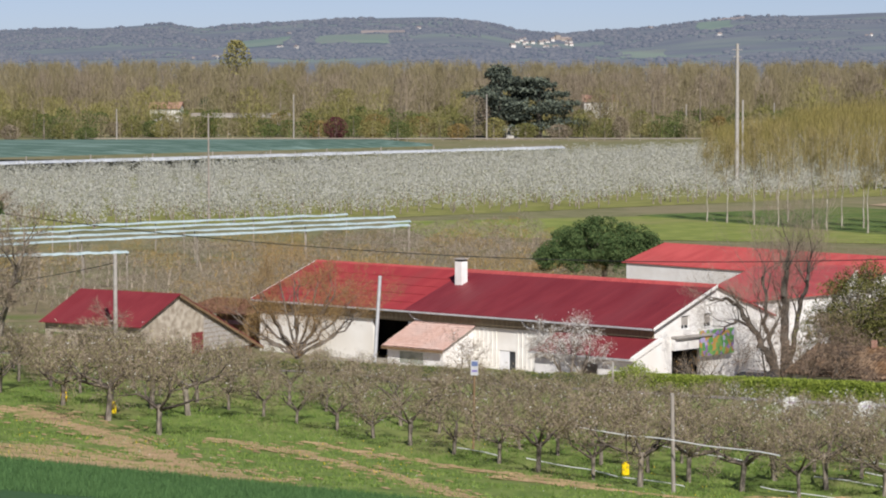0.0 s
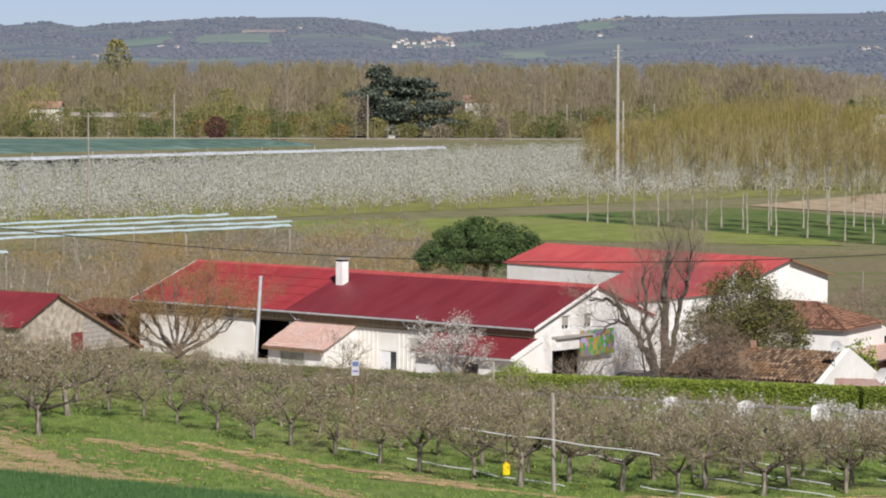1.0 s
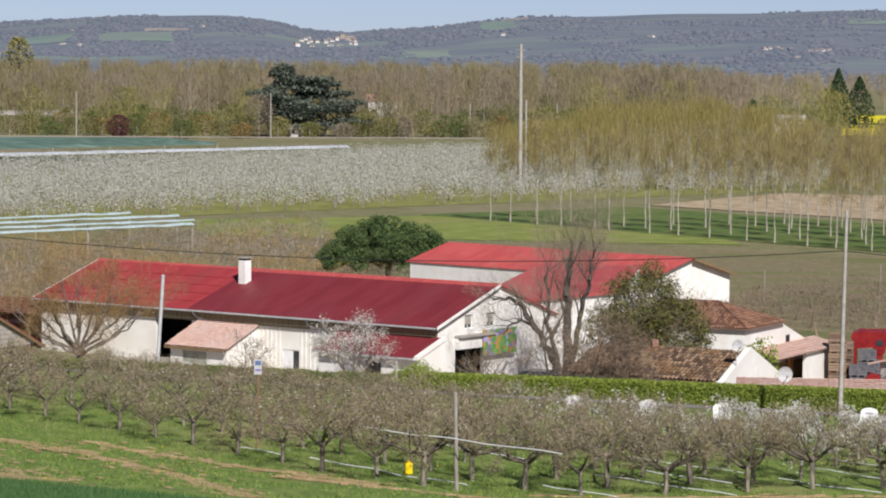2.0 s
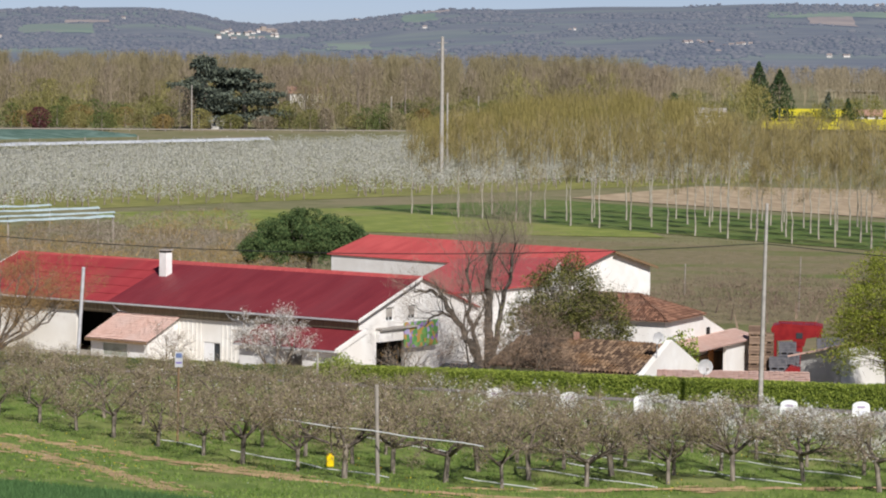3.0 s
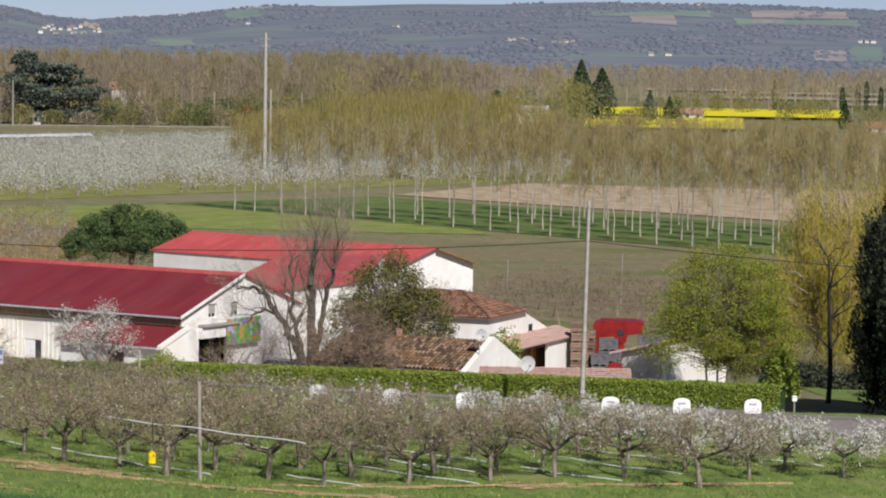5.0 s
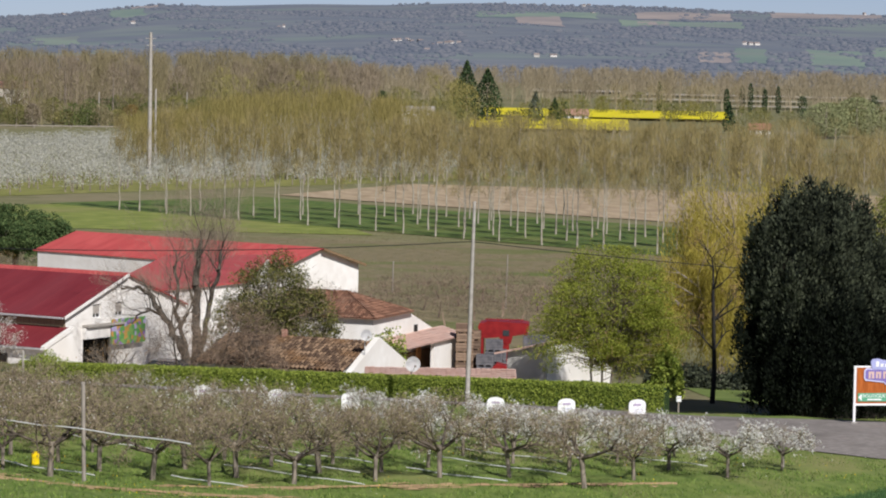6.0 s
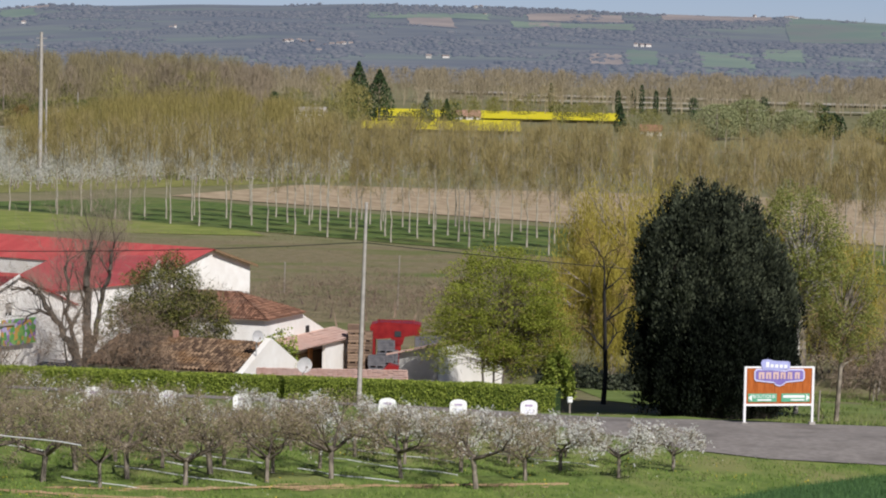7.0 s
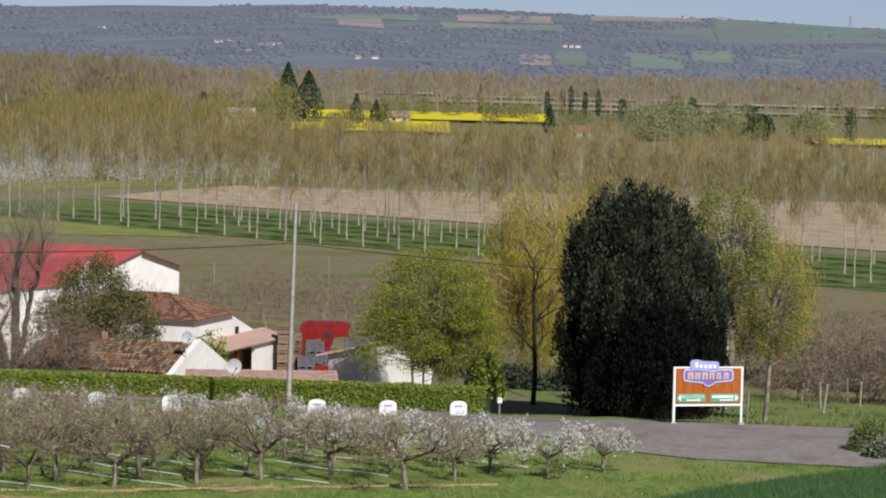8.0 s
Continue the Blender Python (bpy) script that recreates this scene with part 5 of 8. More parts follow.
def dark_cypress():
    """A broad dark evergreen: upright lobes set with pointed tufts."""
    rng = np.random.default_rng(71)
    x, y = 51.6, 157.0
    t = thing("evergreen_tree", pose(x, y, gz(x, y)), "broad dense dark-green cypress tree standing beside the lane", "tree")
    part("trunk", fast_mesh("trunk", *tube_arrays((((0, 0, -0.2), (0, 0, 6), 0.4, 0.25), ((0, 0, 6), (0.3, 0, 10.5), 0.25, 0.05)), 8), BARK), None, t)
    items, low = [], []
    shape = ((0.0, 0.92), (0.12, 0.98), (0.4, 1.0), (0.7, 0.98), (0.84, 0.9), (0.93, 0.72), (0.98, 0.45), (1.0, 0.15))
    for cx, cy, h, w, n in ((-1.25, 0.0, 10.7, 3.15, 640), (-1.3, 0.2, 11.5, 2.3, 420), (0.35, 0.2, 11.3, 2.15, 440), (2.4, 0.2, 8.8, 1.85, 320), (3.0, 0.4, 7.4, 1.45, 260), (-0.05, -0.5, 6.4, 3.45, 700)):
        for k in range(n):
            u, a = rng.uniform(0, 1) ** 0.85, rng.uniform(0, 6.283)
            r = w * np.interp(u, [s[0] for s in shape], [s[1] for s in shape]) * (0.93 + 0.42 * noise.noise((math.cos(a) * 2.6 + cx, math.sin(a) * 2.6, u * 1.7)) + 0.3 * noise.noise((math.cos(a) * 6.0, math.sin(a) * 6.0 + cx, u * 5.0))) * rng.uniform(0.82, 1.02)
            size = rng.uniform(0.8, 1.7)
            m = 84
            v = rng.normal(size=(m, 3))
            v /= np.linalg.norm(v, axis=1, keepdims=True)
            tip = rng.uniform(0, 1, (m, 1))
            P = np.array((cx + r * math.cos(a), cy + r * math.sin(a) * 0.9, 0.15 + (h - 0.7) * u)) + v * (0.36, 0.36, 0.3) * size * (1 - 0.75 * tip) + np.array((math.cos(a) * 0.1, math.sin(a) * 0.1, 1.25)) * tip * size
            D = v * (0.7, 0.7, 0.3) + np.array((math.cos(a) * 0.3, math.sin(a) * 0.3, 1.0))
            # tufts below about 4.9 m go to the shade-coloured copy
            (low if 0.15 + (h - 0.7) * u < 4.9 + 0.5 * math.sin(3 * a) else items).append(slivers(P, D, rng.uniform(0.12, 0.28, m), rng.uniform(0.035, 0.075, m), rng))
        # solid near-black core paints the gaps between the tufts dark
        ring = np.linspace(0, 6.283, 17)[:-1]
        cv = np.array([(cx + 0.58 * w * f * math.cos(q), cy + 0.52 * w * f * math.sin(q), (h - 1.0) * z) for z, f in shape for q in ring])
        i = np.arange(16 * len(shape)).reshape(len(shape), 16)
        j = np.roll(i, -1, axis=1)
        part("inner_crown", fast_mesh("inner_crown", cv, np.stack([i[:-1], j[:-1], j[1:], i[1:]], axis=2).reshape(-1, 4), SHADE_CORE), None, t)
    part("crown", fast_mesh("crown", *join_arrays(items), CYPRESS), None, t, "dense upright dark needles")
    part("lower_crown", fast_mesh("lower_crown", *join_arrays(low), SHADED_CYPRESS), None, t, "lower foliage with shade put into its colour")


dark_cypress()


# ---- trees round the farm ----
def limb_tree(name, x, y, label, seed, trunks, depth, spread, lift, length, radius, leaf=None, n_leaf=0, leaf_size=0.06, leaf_spread=0.3, twigs=0, twig_len=0.5, bark=None, shrink=0.68, kids=(3, 4), twig_mat=None, twig_w=0.01, leaf_label="", twig_down=0.0, leaf_name="foliage", z=None):
    """A tree grown limb by limb from a list of first stems (dx, dy, direction)."""
    rng = np.random.default_rng(seed)
    t = thing(name, pose(x, y, (gz(x, y) if z is None else z) - 0.1), label, "tree")
    segs, tips = [], []
    for dx, dy, d, ln in trunks:
        p, dd = np.array((dx, dy, 0.0)), np.array(d, dtype=float)
        dd /= np.linalg.norm(dd)
        r = radius
        for k in range(4):
            q = p + (dd + rng.normal(size=3) * 0.07) * ln / 4
            segs.append((p, q, r, r * 0.88))
            p, r = q, r * 0.88
            if k >= 1:
                for _ in range(2):
                    a = rng.uniform(0, 6.283)
                    grow(rng, p, dd * 0.6 + np.array((math.cos(a), math.sin(a), 0.25)) * spread, length * rng.uniform(0.75, 1.15), r * 0.55, depth, spread, lift, segs, tips, kids, shrink)
        grow(rng, p, dd, length, r * 0.8, depth, spread, lift, segs, tips, kids, shrink)
    part("trunk", fast_mesh("trunk", *tube_arrays(segs, 5), bark or BARK, smooth=True), None, t)
    if twigs:
        P, D = scatter(tips, twigs, rng, leaf_spread * 0.5)
        D[:, 2] -= twig_down
        part("brushwood", fast_mesh("brushwood", *slivers(P, D, twig_len * rng.uniform(0.5, 1.3, twigs), twig_w * rng.uniform(0.7, 1.3, twigs), rng), twig_mat or TWIG), None, t)
    if leaf:
        P, _ = scatter(tips, n_leaf, rng, leaf_spread)
        P[:, 2] -= twig_down * rng.uniform(0, twig_len, n_leaf)
        P[:, 2] = np.maximum(P[:, 2], 0.2)
        part(leaf_name, fast_mesh(leaf_name, *leaf_cards(P, leaf_size * rng.uniform(0.6, 1.3, n_leaf), rng), leaf), None, t, leaf_label)
    return t


LICHEN = mat("pale_lichen_bark", (0.12, 0.10, 0.08), (0.26, 0.22, 0.18), 5.0, c=(0.09, 0.075, 0.06), bump=0.5)
BIRCH_BARK = mat("birch_bark", (0.08, 0.07, 0.06), (0.50, 0.47, 0.42), 3.0, stretch=(1, 1, 2.5))
RUSSET = mat("russet_buds", (0.30, 0.17, 0.05), (0.44, 0.27, 0.09), 2.0, island=0.9, through_light=0.3)

def clump_tree(name, x, y, label, seed, blobs, n, per, leaf, size, squash=0.6, radius=0.7, bark=None, stem=0.14, foot=((0, 0),), twigs=0, twig_mat=None, low=0.35, leaf_label="", z=None):
    """A leafy tree: limbs from the foot to n leaf clumps spread through ellipsoids (cx, cy, cz, rx, ry, rz)."""
    rng = np.random.default_rng(seed)
    t = thing(name, pose(x, y, (gz(x, y) if z is None else z) - 0.1), label, "tree")
    segs, P, tips = [], [], []
    weight = np.array([b[3] * b[4] * b[5] for b in blobs])
    top = max(b[2] + b[5] for b in blobs)
    for fx, fy in foot:
        segs.append(((fx, fy, 0), (fx * 1.5, fy * 1.5, top * low), stem, stem * 0.8))
        segs.append(((fx * 1.5, fy * 1.5, top * low), (fx * 1.2, fy * 1.2, top * 0.85), stem * 0.8, stem * 0.15))
    for k in range(n):
        b = np.array(blobs[int(rng.choice(len(blobs), p=weight / weight.sum()))])
        v = rng.normal(size=3)
        v /= np.linalg.norm(v)
        c = b[:3] + v * b[3:] * rng.uniform(0.35, 1.0) ** 0.5
        fx, fy = foot[k % len(foot)]
        rise = min(top * rng.uniform(low, 0.7), c[2] * 0.85)
        base = np.array((fx * 1.4, fy * 1.4, rise))
        mid = base * 0.45 + c * 0.55 + np.array((0, 0, 0.25)) + rng.normal(size=3) * 0.15
        segs += [(base, mid, stem * 0.34, stem * 0.22), (mid, c, stem * 0.22, stem * 0.07)]
        rr = radius * rng.uniform(0.6, 1.25)
        u = rng.normal(size=(per, 3))
        u /= np.linalg.norm(u, axis=1, keepdims=True)
        P.append(c + u * (rr, rr, rr * squash) * rng.uniform(0.35, 1.0, (per, 1)) ** 0.6)
        tips += [(c, v), (mid, v)]
    part("trunk", fast_mesh("trunk", *tube_arrays(segs, 5), bark or BARK, smooth=True), None, t)
    P = np.concatenate(P)
    P[:, 2] = np.maximum(P[:, 2], 0.25)
    part("foliage", fast_mesh("foliage", *leaf_cards(P, size * rng.uniform(0.6, 1.3, len(P)), rng), leaf), None, t, leaf_label)
    if twigs:
        Q, D = scatter(tips, twigs, rng, radius * 0.6)
        part("brushwood", fast_mesh("brushwood", *slivers(Q, D, 0.7 * rng.uniform(0.5, 1.3, twigs), 0.012 * rng.uniform(0.7, 1.3, twigs), rng), twig_mat or TWIG), None, t)
    return t


# pollarded planes beside the gable
RUSSET_TWIG = mat("russet_twigs", (0.20, 0.125, 0.05), (0.38, 0.26, 0.12), 2.0, island=0.8)
PLANE_TWIG = mat("fine_tan_twigs", (0.20, 0.155, 0.11), (0.34, 0.275, 0.205), 2.0, island=0.8)
DARK_BARK = mat("dark_mottled_bark", (0.03, 0.024, 0.019), (0.105, 0.086, 0.068), 3.0, c=(0.125, 0.107, 0.086), big=0.4, bump=0.5)


def bent_limb(pts, r0, r1, rng, segs, wobble=0.06, steps=4):
    """A limb through a few points (x, z) in its own plane, drawn as short crooked pieces; returns its nodes."""
    P = np.array(pts, dtype=float)
    t = np.linspace(0, len(P) - 1, (len(P) - 1) * steps + 1)
    k = np.arange(len(P))
    depth = np.cumsum(rng.normal(size=len(t)) * wobble)
    N = np.stack([np.interp(t, k, P[:, 0]), depth - depth[0], np.interp(t, k, P[:, 1])], axis=1)
    N[1:-1] += rng.normal(size=(len(t) - 2, 3)) * wobble
    R = np.linspace(r0, r1, len(t))
    segs += [(N[i], N[i + 1], R[i], R[i + 1]) for i in range(len(t) - 1)]
    return N, R


def limbed_tree(name, x, y, label, seed, limbs, bark, twig_mat, twigs, twig_len, twig_w, rise, haze, out=(0.75, 0.8), depth=2, side_len=1.6, z=None):
    """A bare tree of limbs given as point rows (points, radius at foot, radius at tip), with side limbs and fine twigs."""
    rng = np.random.default_rng(seed)
    t = thing(name, pose(x, y, (gz(x, y) if z is None else z) - 0.1), label, "tree")
    segs, tips = [], []
    for pts, r0, r1 in limbs:
        N, R = bent_limb(pts, r0, r1, rng, segs)
        n = len(N)
        for i in range(n // 3, n):
            if rng.random() < 0.62 or i == n - 1:
                a, along = rng.uniform(0, 6.283), N[min(i, n - 1)] - N[i - 1]
                along /= np.linalg.norm(along) + 1e-9
                d = along * out[1] * rng.uniform(0.3, 1) + np.array((math.cos(a) * out[0], math.sin(a) * out[0], rise))
                grow(rng, N[i], d, side_len * rng.uniform(0.6, 1.15) * (1.2 if i == n - 1 else 1), min(R[i] * 0.5, 0.09), depth, 0.7, rise * 0.12, segs, tips, (2, 3), 0.7)
    part("trunk", fast_mesh("trunk", *tube_arrays(segs, 6), bark, smooth=True), None, t)
    P, D = scatter(tips, twigs, rng, haze)
    D[:, 2] += rise * 0.8
    part("brushwood", fast_mesh("brushwood", *slivers(P, D, twig_len * rng.uniform(0.5, 1.3, twigs), twig_w * rng.uniform(0.7, 1.3, twigs), rng), twig_mat), None, t)
    return t, tips, rng


def pollard_shoots(tree, rng, heads, n):
    """Long fine upright shoots from the pollard heads, set with thin side twigs."""
    segs, tips = [], []
    for k in range(n):
        hx, hy, hz, lean = heads[k % len(heads)]
        p = np.array((hx + rng.normal() * 0.25, hy + rng.normal() * 0.25, hz + rng.uniform(-1.2, 0.3)))
        d = np.array((lean + rng.normal() * 0.36, rng.normal() * 0.25, 1.0))
        r, step = 0.022, rng.uniform(0.8, 1.35)
        for _ in range(5):
            q = p + d * step + rng.normal(size=3) * 0.1
            segs.append((p, q, r, r * 0.72))
            tips += [((p + q) / 2, d), (q, d)]
            p, r, d = q, r * 0.72, d * (0.9, 0.9, 1.0) + rng.normal(size=3) * (0.08, 0.08, 0.0)
    part("upper_crown", fast_mesh("upper_crown", *tube_arrays(segs, 3), LICHEN), None, tree, "fine upright bare shoots")
    m = 4200
    P, D = scatter(tips, m, rng, 0.5)
    D += rng.normal(size=D.shape) * 0.35 + (0, 0, 0.5)
    part("upper_brushwood", fast_mesh("upper_brushwood", *slivers(P, D, rng.uniform(0.3, 1.0, m), rng.uniform(0.004, 0.008, m), rng), PLANE_TWIG), None, tree)


plane_, _, rng_ = limbed_tree("plane_tree", 23.9, 212.2, "tall bare plane tree with dark mottled stems before the gable", 101,
            ((((0.0, 0.0), (-0.05, 2.6), (-0.12, 5.4), (-0.05, 8.0), (0.2, 9.8)), 0.44, 0.14), (((-0.45, 0.9), (-1.0, 3.0), (-1.5, 4.9), (-1.35, 6.6), (-1.7, 8.0)), 0.2, 0.09), (((0.3, 1.8), (0.6, 4.0), (1.0, 6.2), (1.45, 7.8), (1.6, 9.2)), 0.24, 0.09)), DARK_BARK, PLANE_TWIG, 5200, 0.8, 0.0055, 0.9, 0.5)
pollard_shoots(plane_, rng_, ((0.15, 0, 9.0, 0.05), (-1.6, 0, 7.8, -0.22), (1.5, 0, 8.7, 0.25), (0.6, 0.4, 8.6, 0.4), (-0.4, -0.3, 8.4, -0.1)), 34)
limbed_tree("plane_tree", 23.2, 211.6, "leaning bare plane trunk with crooked limbs before the gable", 142,
            ((((0.1, 0.0), (-0.25, 1.8), (-0.9, 3.2), (-1.9, 4.7), (-2.7, 6.0), (-3.5, 6.6), (-4.7, 6.4)), 0.34, 0.07), (((-1.7, 4.4), (-2.6, 4.9), (-3.4, 4.7), (-3.9, 4.0)), 0.14, 0.04)), DARK_BARK, PLANE_TWIG, 2600, 0.7, 0.006, 0.35, 0.35, side_len=1.3)
# spreading tree before the barn
SPREAD = []
for k in range(14):
    a = radians(-76 + 152 * (k + 0.5) / 14 + (3, -4, 2)[k % 3])
    SPREAD.append((((0.0, 1.3 + 0.12 * (k % 3)), (1.9 * math.sin(a), 1.5 + 1.6 * math.cos(a)), (3.6 * math.sin(a), 1.9 + 3.1 * math.cos(a)), (4.9 * math.sin(a), 2.6 + 4.2 * math.cos(a))), 0.12, 0.035))
tree_, tips_, rng_ = limbed_tree("spreading_tree", -10.3, 214.5, "wide bare tree tinged with russet buds before the barn", 102, [(((0.0, 0.0), (0.05, 0.9), (0.0, 1.9)), 0.3, 0.24)] + SPREAD, LICHEN, RUSSET_TWIG, 16000, 0.5, 0.008, 0.35, 0.3, depth=2, side_len=1.2)
part("foliage", leafy_crown(rng_, tips_, 8000, 0.4, 0.036, RUSSET, "foliage"), None, tree_, "sparse russet buds")
# bushy tree by the old house
OLIVE_LEAF = mat("olive_leaves", (0.05, 0.06, 0.015), (0.22, 0.215, 0.06), 2.0, island=0.9, through_light=0.2)
clump_tree("bay_tree", 26.6, 192.8, "bushy olive-green tree with bare twigs beside the old house", 103, ((-0.2, 0, 6.0, 2.7, 2.2, 3.0), (1.9, 0.2, 4.4, 2.2, 2.0, 2.3), (-2.3, 0.2, 4.2, 1.6, 1.8, 2.2)), 190, 215, OLIVE_LEAF, 0.065, 0.85, 0.9, twigs=5200, twig_mat=PLANE_TWIG, foot=((0, 0), (0.6, 0.2), (-0.5, 0.1)))
limb_tree("thicket", 19.6, 181.2, "tangle of bare brown branches leaning over the tiled roof", 104,
          [(0, 0, (-0.2, 0, 0.9), 2.9), (1.6, 0, (0.4, 0, 0.9), 3.0), (3.2, 0, (0.3, -0.1, 0.9), 2.8), (4.6, 0.2, (-0.3, 0, 0.9), 2.6)], 3, 0.9, -0.04, 1.25, 0.09, twigs=6500, twig_len=0.65, leaf_spread=0.55, bark=DARK_BARK, twig_mat=mat("dark_brown_brush", (0.13, 0.09, 0.06), (0.29, 0.21, 0.15), 2.0, island=0.8))
# green maple before the block shed
clump_tree("maple_tree", 44.0, 176.2, "rounded tree in fresh yellow-green leaf behind the hedge", 105, ((0.4, 0, 6.5, 3.9, 2.9, 3.4), (-1.5, 0, 4.3, 3.1, 2.2, 2.1), (2.4, 0, 4.3, 2.9, 2.2, 2.6)), 430, 150, MAPLE_LEAF, 0.056, 0.5, 0.92, twigs=1300, twig_mat=RUSSET_TWIG, foot=((-0.4, 0), (0.1, 0.1), (0.5, 0), (0.9, 0.1)), low=0.25, stem=0.085, bark=BARK)
# bare tree and weeping willows behind the cypress
limb_tree("walnut_tree", 48.9, 169.1, "thin dark bare tree standing on the lawn", 106, [(0, 0, (0, 0, 1), 6.6)], 2, 0.9, 0.02, 1.8, 0.17, twigs=900, twig_len=0.6, bark=DARK, twig_mat=RUSSET_TWIG)


def weeping_willow(x, y, h, w, seed, label):
    rng = np.random.default_rng(seed)
    t = thing("weeping_willow", pose(x, y, gz(x, y) - 0.1), label, "tree")
    segs, tips = [((0, 0, 0), (0, 0, h * 0.35), 0.4, 0.3)], []
    for k in range(9):
        a = 6.283 * k / 9
        grow(rng, (0, 0, h * 0.35), (math.cos(a) * 0.5, math.sin(a) * 0.5, 1.0), h * 0.31, 0.16, 2, 0.75, 0.0, segs, tips, (3, 3), 0.66)
    part("trunk", fast_mesh("trunk", *tube_arrays(segs, 6), BARK, smooth=True), None, t)
    n = 3000
    P, _ = scatter(tips, n, rng, w * 0.10)
    ln = rng.uniform(0.25, 0.85, n) * P[:, 2]
    m = 19
    Q = np.repeat(P, m, axis=0)
    f = np.tile(np.arange(m) / m, n)
    Q[:, 2] -= f * np.repeat(ln, m)
    Q += rng.normal(size=Q.shape) * 0.07
    D = rng.normal(size=Q.shape) * 0.3 + (0, 0, -1)
    part("hanging_foliage", fast_mesh("hanging_foliage", *slivers(Q, D, rng.uniform(0.2, 0.5, len(Q)), rng.uniform(0.012, 0.03, len(Q)), rng), WILLOW_LEAF), None, t, "hanging yellow-green shoots")


weeping_willow(63.4, 207.4, 16.2, 6.2, 111, "tall weeping willow with yellow spring shoots behind the cypress")
weeping_willow(56.4, 193.5, 11.4, 4.6, 110, "low weeping willow with yellow spring shoots behind the lawn")
weeping_willow(75.6, 210.0, 12.6, 6.2, 112, "weeping willow with yellow spring shoots on the lawn")
clump_tree("birch_tree", 57.9, 156.2, "slim birch in thin green leaf beside the sign", 113, ((1.0, 0, 6.6, 1.8, 1.7, 2.6), (0.4, 0, 5.0, 1.5, 1.4, 1.5), (1.9, 0, 5.0, 1.1, 1.1, 1.7)), 110, 100, BIRCH_LEAF, 0.053, 1.1, 0.6, bark=BARK, foot=((0.45, 0),), stem=0.15, low=0.42, twigs=900, twig_mat=RUSSET_TWIG)
clump_tree("birch_tree", 58.6, 163.4, "tall pale birch in thin olive leaf behind the cypress", 114, ((-0.2, 0, 10.2, 2.5, 2.0, 3.2), (0.9, 0, 8.2, 2.3, 1.8, 2.6)), 180, 130, BIRCH_LEAF, 0.062, 1.1, 0.75, bark=BIRCH_BARK, stem=0.16, low=0.45, twigs=600, twig_mat=RUSSET_TWIG)
# old bramble rows beyond the lawn
VINE_TWIG = mat("brown_vine_twigs", (0.11, 0.08, 0.055), (0.29, 0.22, 0.165), 2.0, island=0.9)
VINES = []
for k in range(30):
    vx, vy = 77.0 + 3.4 * (k // 3) + 1.3 * (k % 3), 198.0 - 2.0 * (k // 3) + 9.0 * (k % 3)
    if k < 4:
        VINES.append(limb_tree("old_vine", vx, vy, "tangle of old bare brown vines in rough grass", 150 + k, [(0, 0, (-0.3, 0, 0.8), 1.3), (0.3, 0, (0.5, 0, 0.7), 1.3), (-0.6, 0, (0.1, 0.1, 0.9), 1.7)], 2, 1.0, -0.05, 1.3, 0.07, twigs=1700, twig_len=0.8, twig_w=0.018, leaf_spread=0.7, bark=DARK_BARK, twig_mat=VINE_TWIG))
    else:
        copy_thing(VINES[k % 4], pose(vx, vy, gz(vx, vy) - 0.1, 0, 0, 67 * k))
limb_tree("blossom_tree", 8.9, 212.5, "fruit tree speckled with white blossom before the red wing", 115, [(0, 0, (0, 0, 1), 2.4), (0.1, 0, (0.5, 0, 0.9), 2.1), (-0.1, 0, (-0.5, 0, 0.9), 2.1)], 2, 0.8, 0.04, 1.4, 0.13, leaf=BLOSSOM, n_leaf=5200, leaf_size=0.05, leaf_spread=0.2, twigs=2200, twig_len=0.4, leaf_name="blossom")
limb_tree("blossom_tree", 1.4, 216.5, "small bare fruit tree with a little white blossom before the lean-to", 116, [(0, 0, (0, 0, 1), 1.4), (0.1, 0, (0.5, 0, 0.9), 1.2)], 2, 0.8, 0.05, 1.0, 0.08, leaf=BLOSSOM, n_leaf=260, leaf_size=0.05, leaf_spread=0.25, twigs=700, twig_len=0.4, leaf_name="blossom")
limb_tree("small_tree", 17.8, 211.0, "small dark bare tree before the gable opening", 117, [(0, 0, (0, 0, 1), 1.2), (0.1, 0, (0.5, 0, 0.9), 1.2), (-0.1, 0, (-0.5, 0, 0.9), 1.1)], 2, 0.8, 0.0, 0.95, 0.09, leaf=RUSSET, n_leaf=160, leaf_size=0.05, leaf_spread=0.3, twigs=500, twig_len=0.4)
# tree at the far left edge, leaf over bare twigs
limb_tree("roadside_tree", -23.4, 155.0, "roadside tree with dark ivy in its top", 118, [(0, 0, (0, 0, 1), 6.4), (0.3, 0, (0.25, 0, 1), 5.6), (-0.4, 0.2, (-0.3, 0, 1), 5.4)], 2, 0.8, 0.03, 1.5, 0.22, twigs=7000, twig_len=0.6, twig_w=0.012)
limb_tree("orchard_tree", -26.4, 232.0, "old fruit tree with yellowish twigs before the red shed", 119, [(2.0, -8, (0, 0, 1), 2.4)], 2, 0.9, 0.0, 1.5, 0.12, twigs=1200, twig_len=0.5)


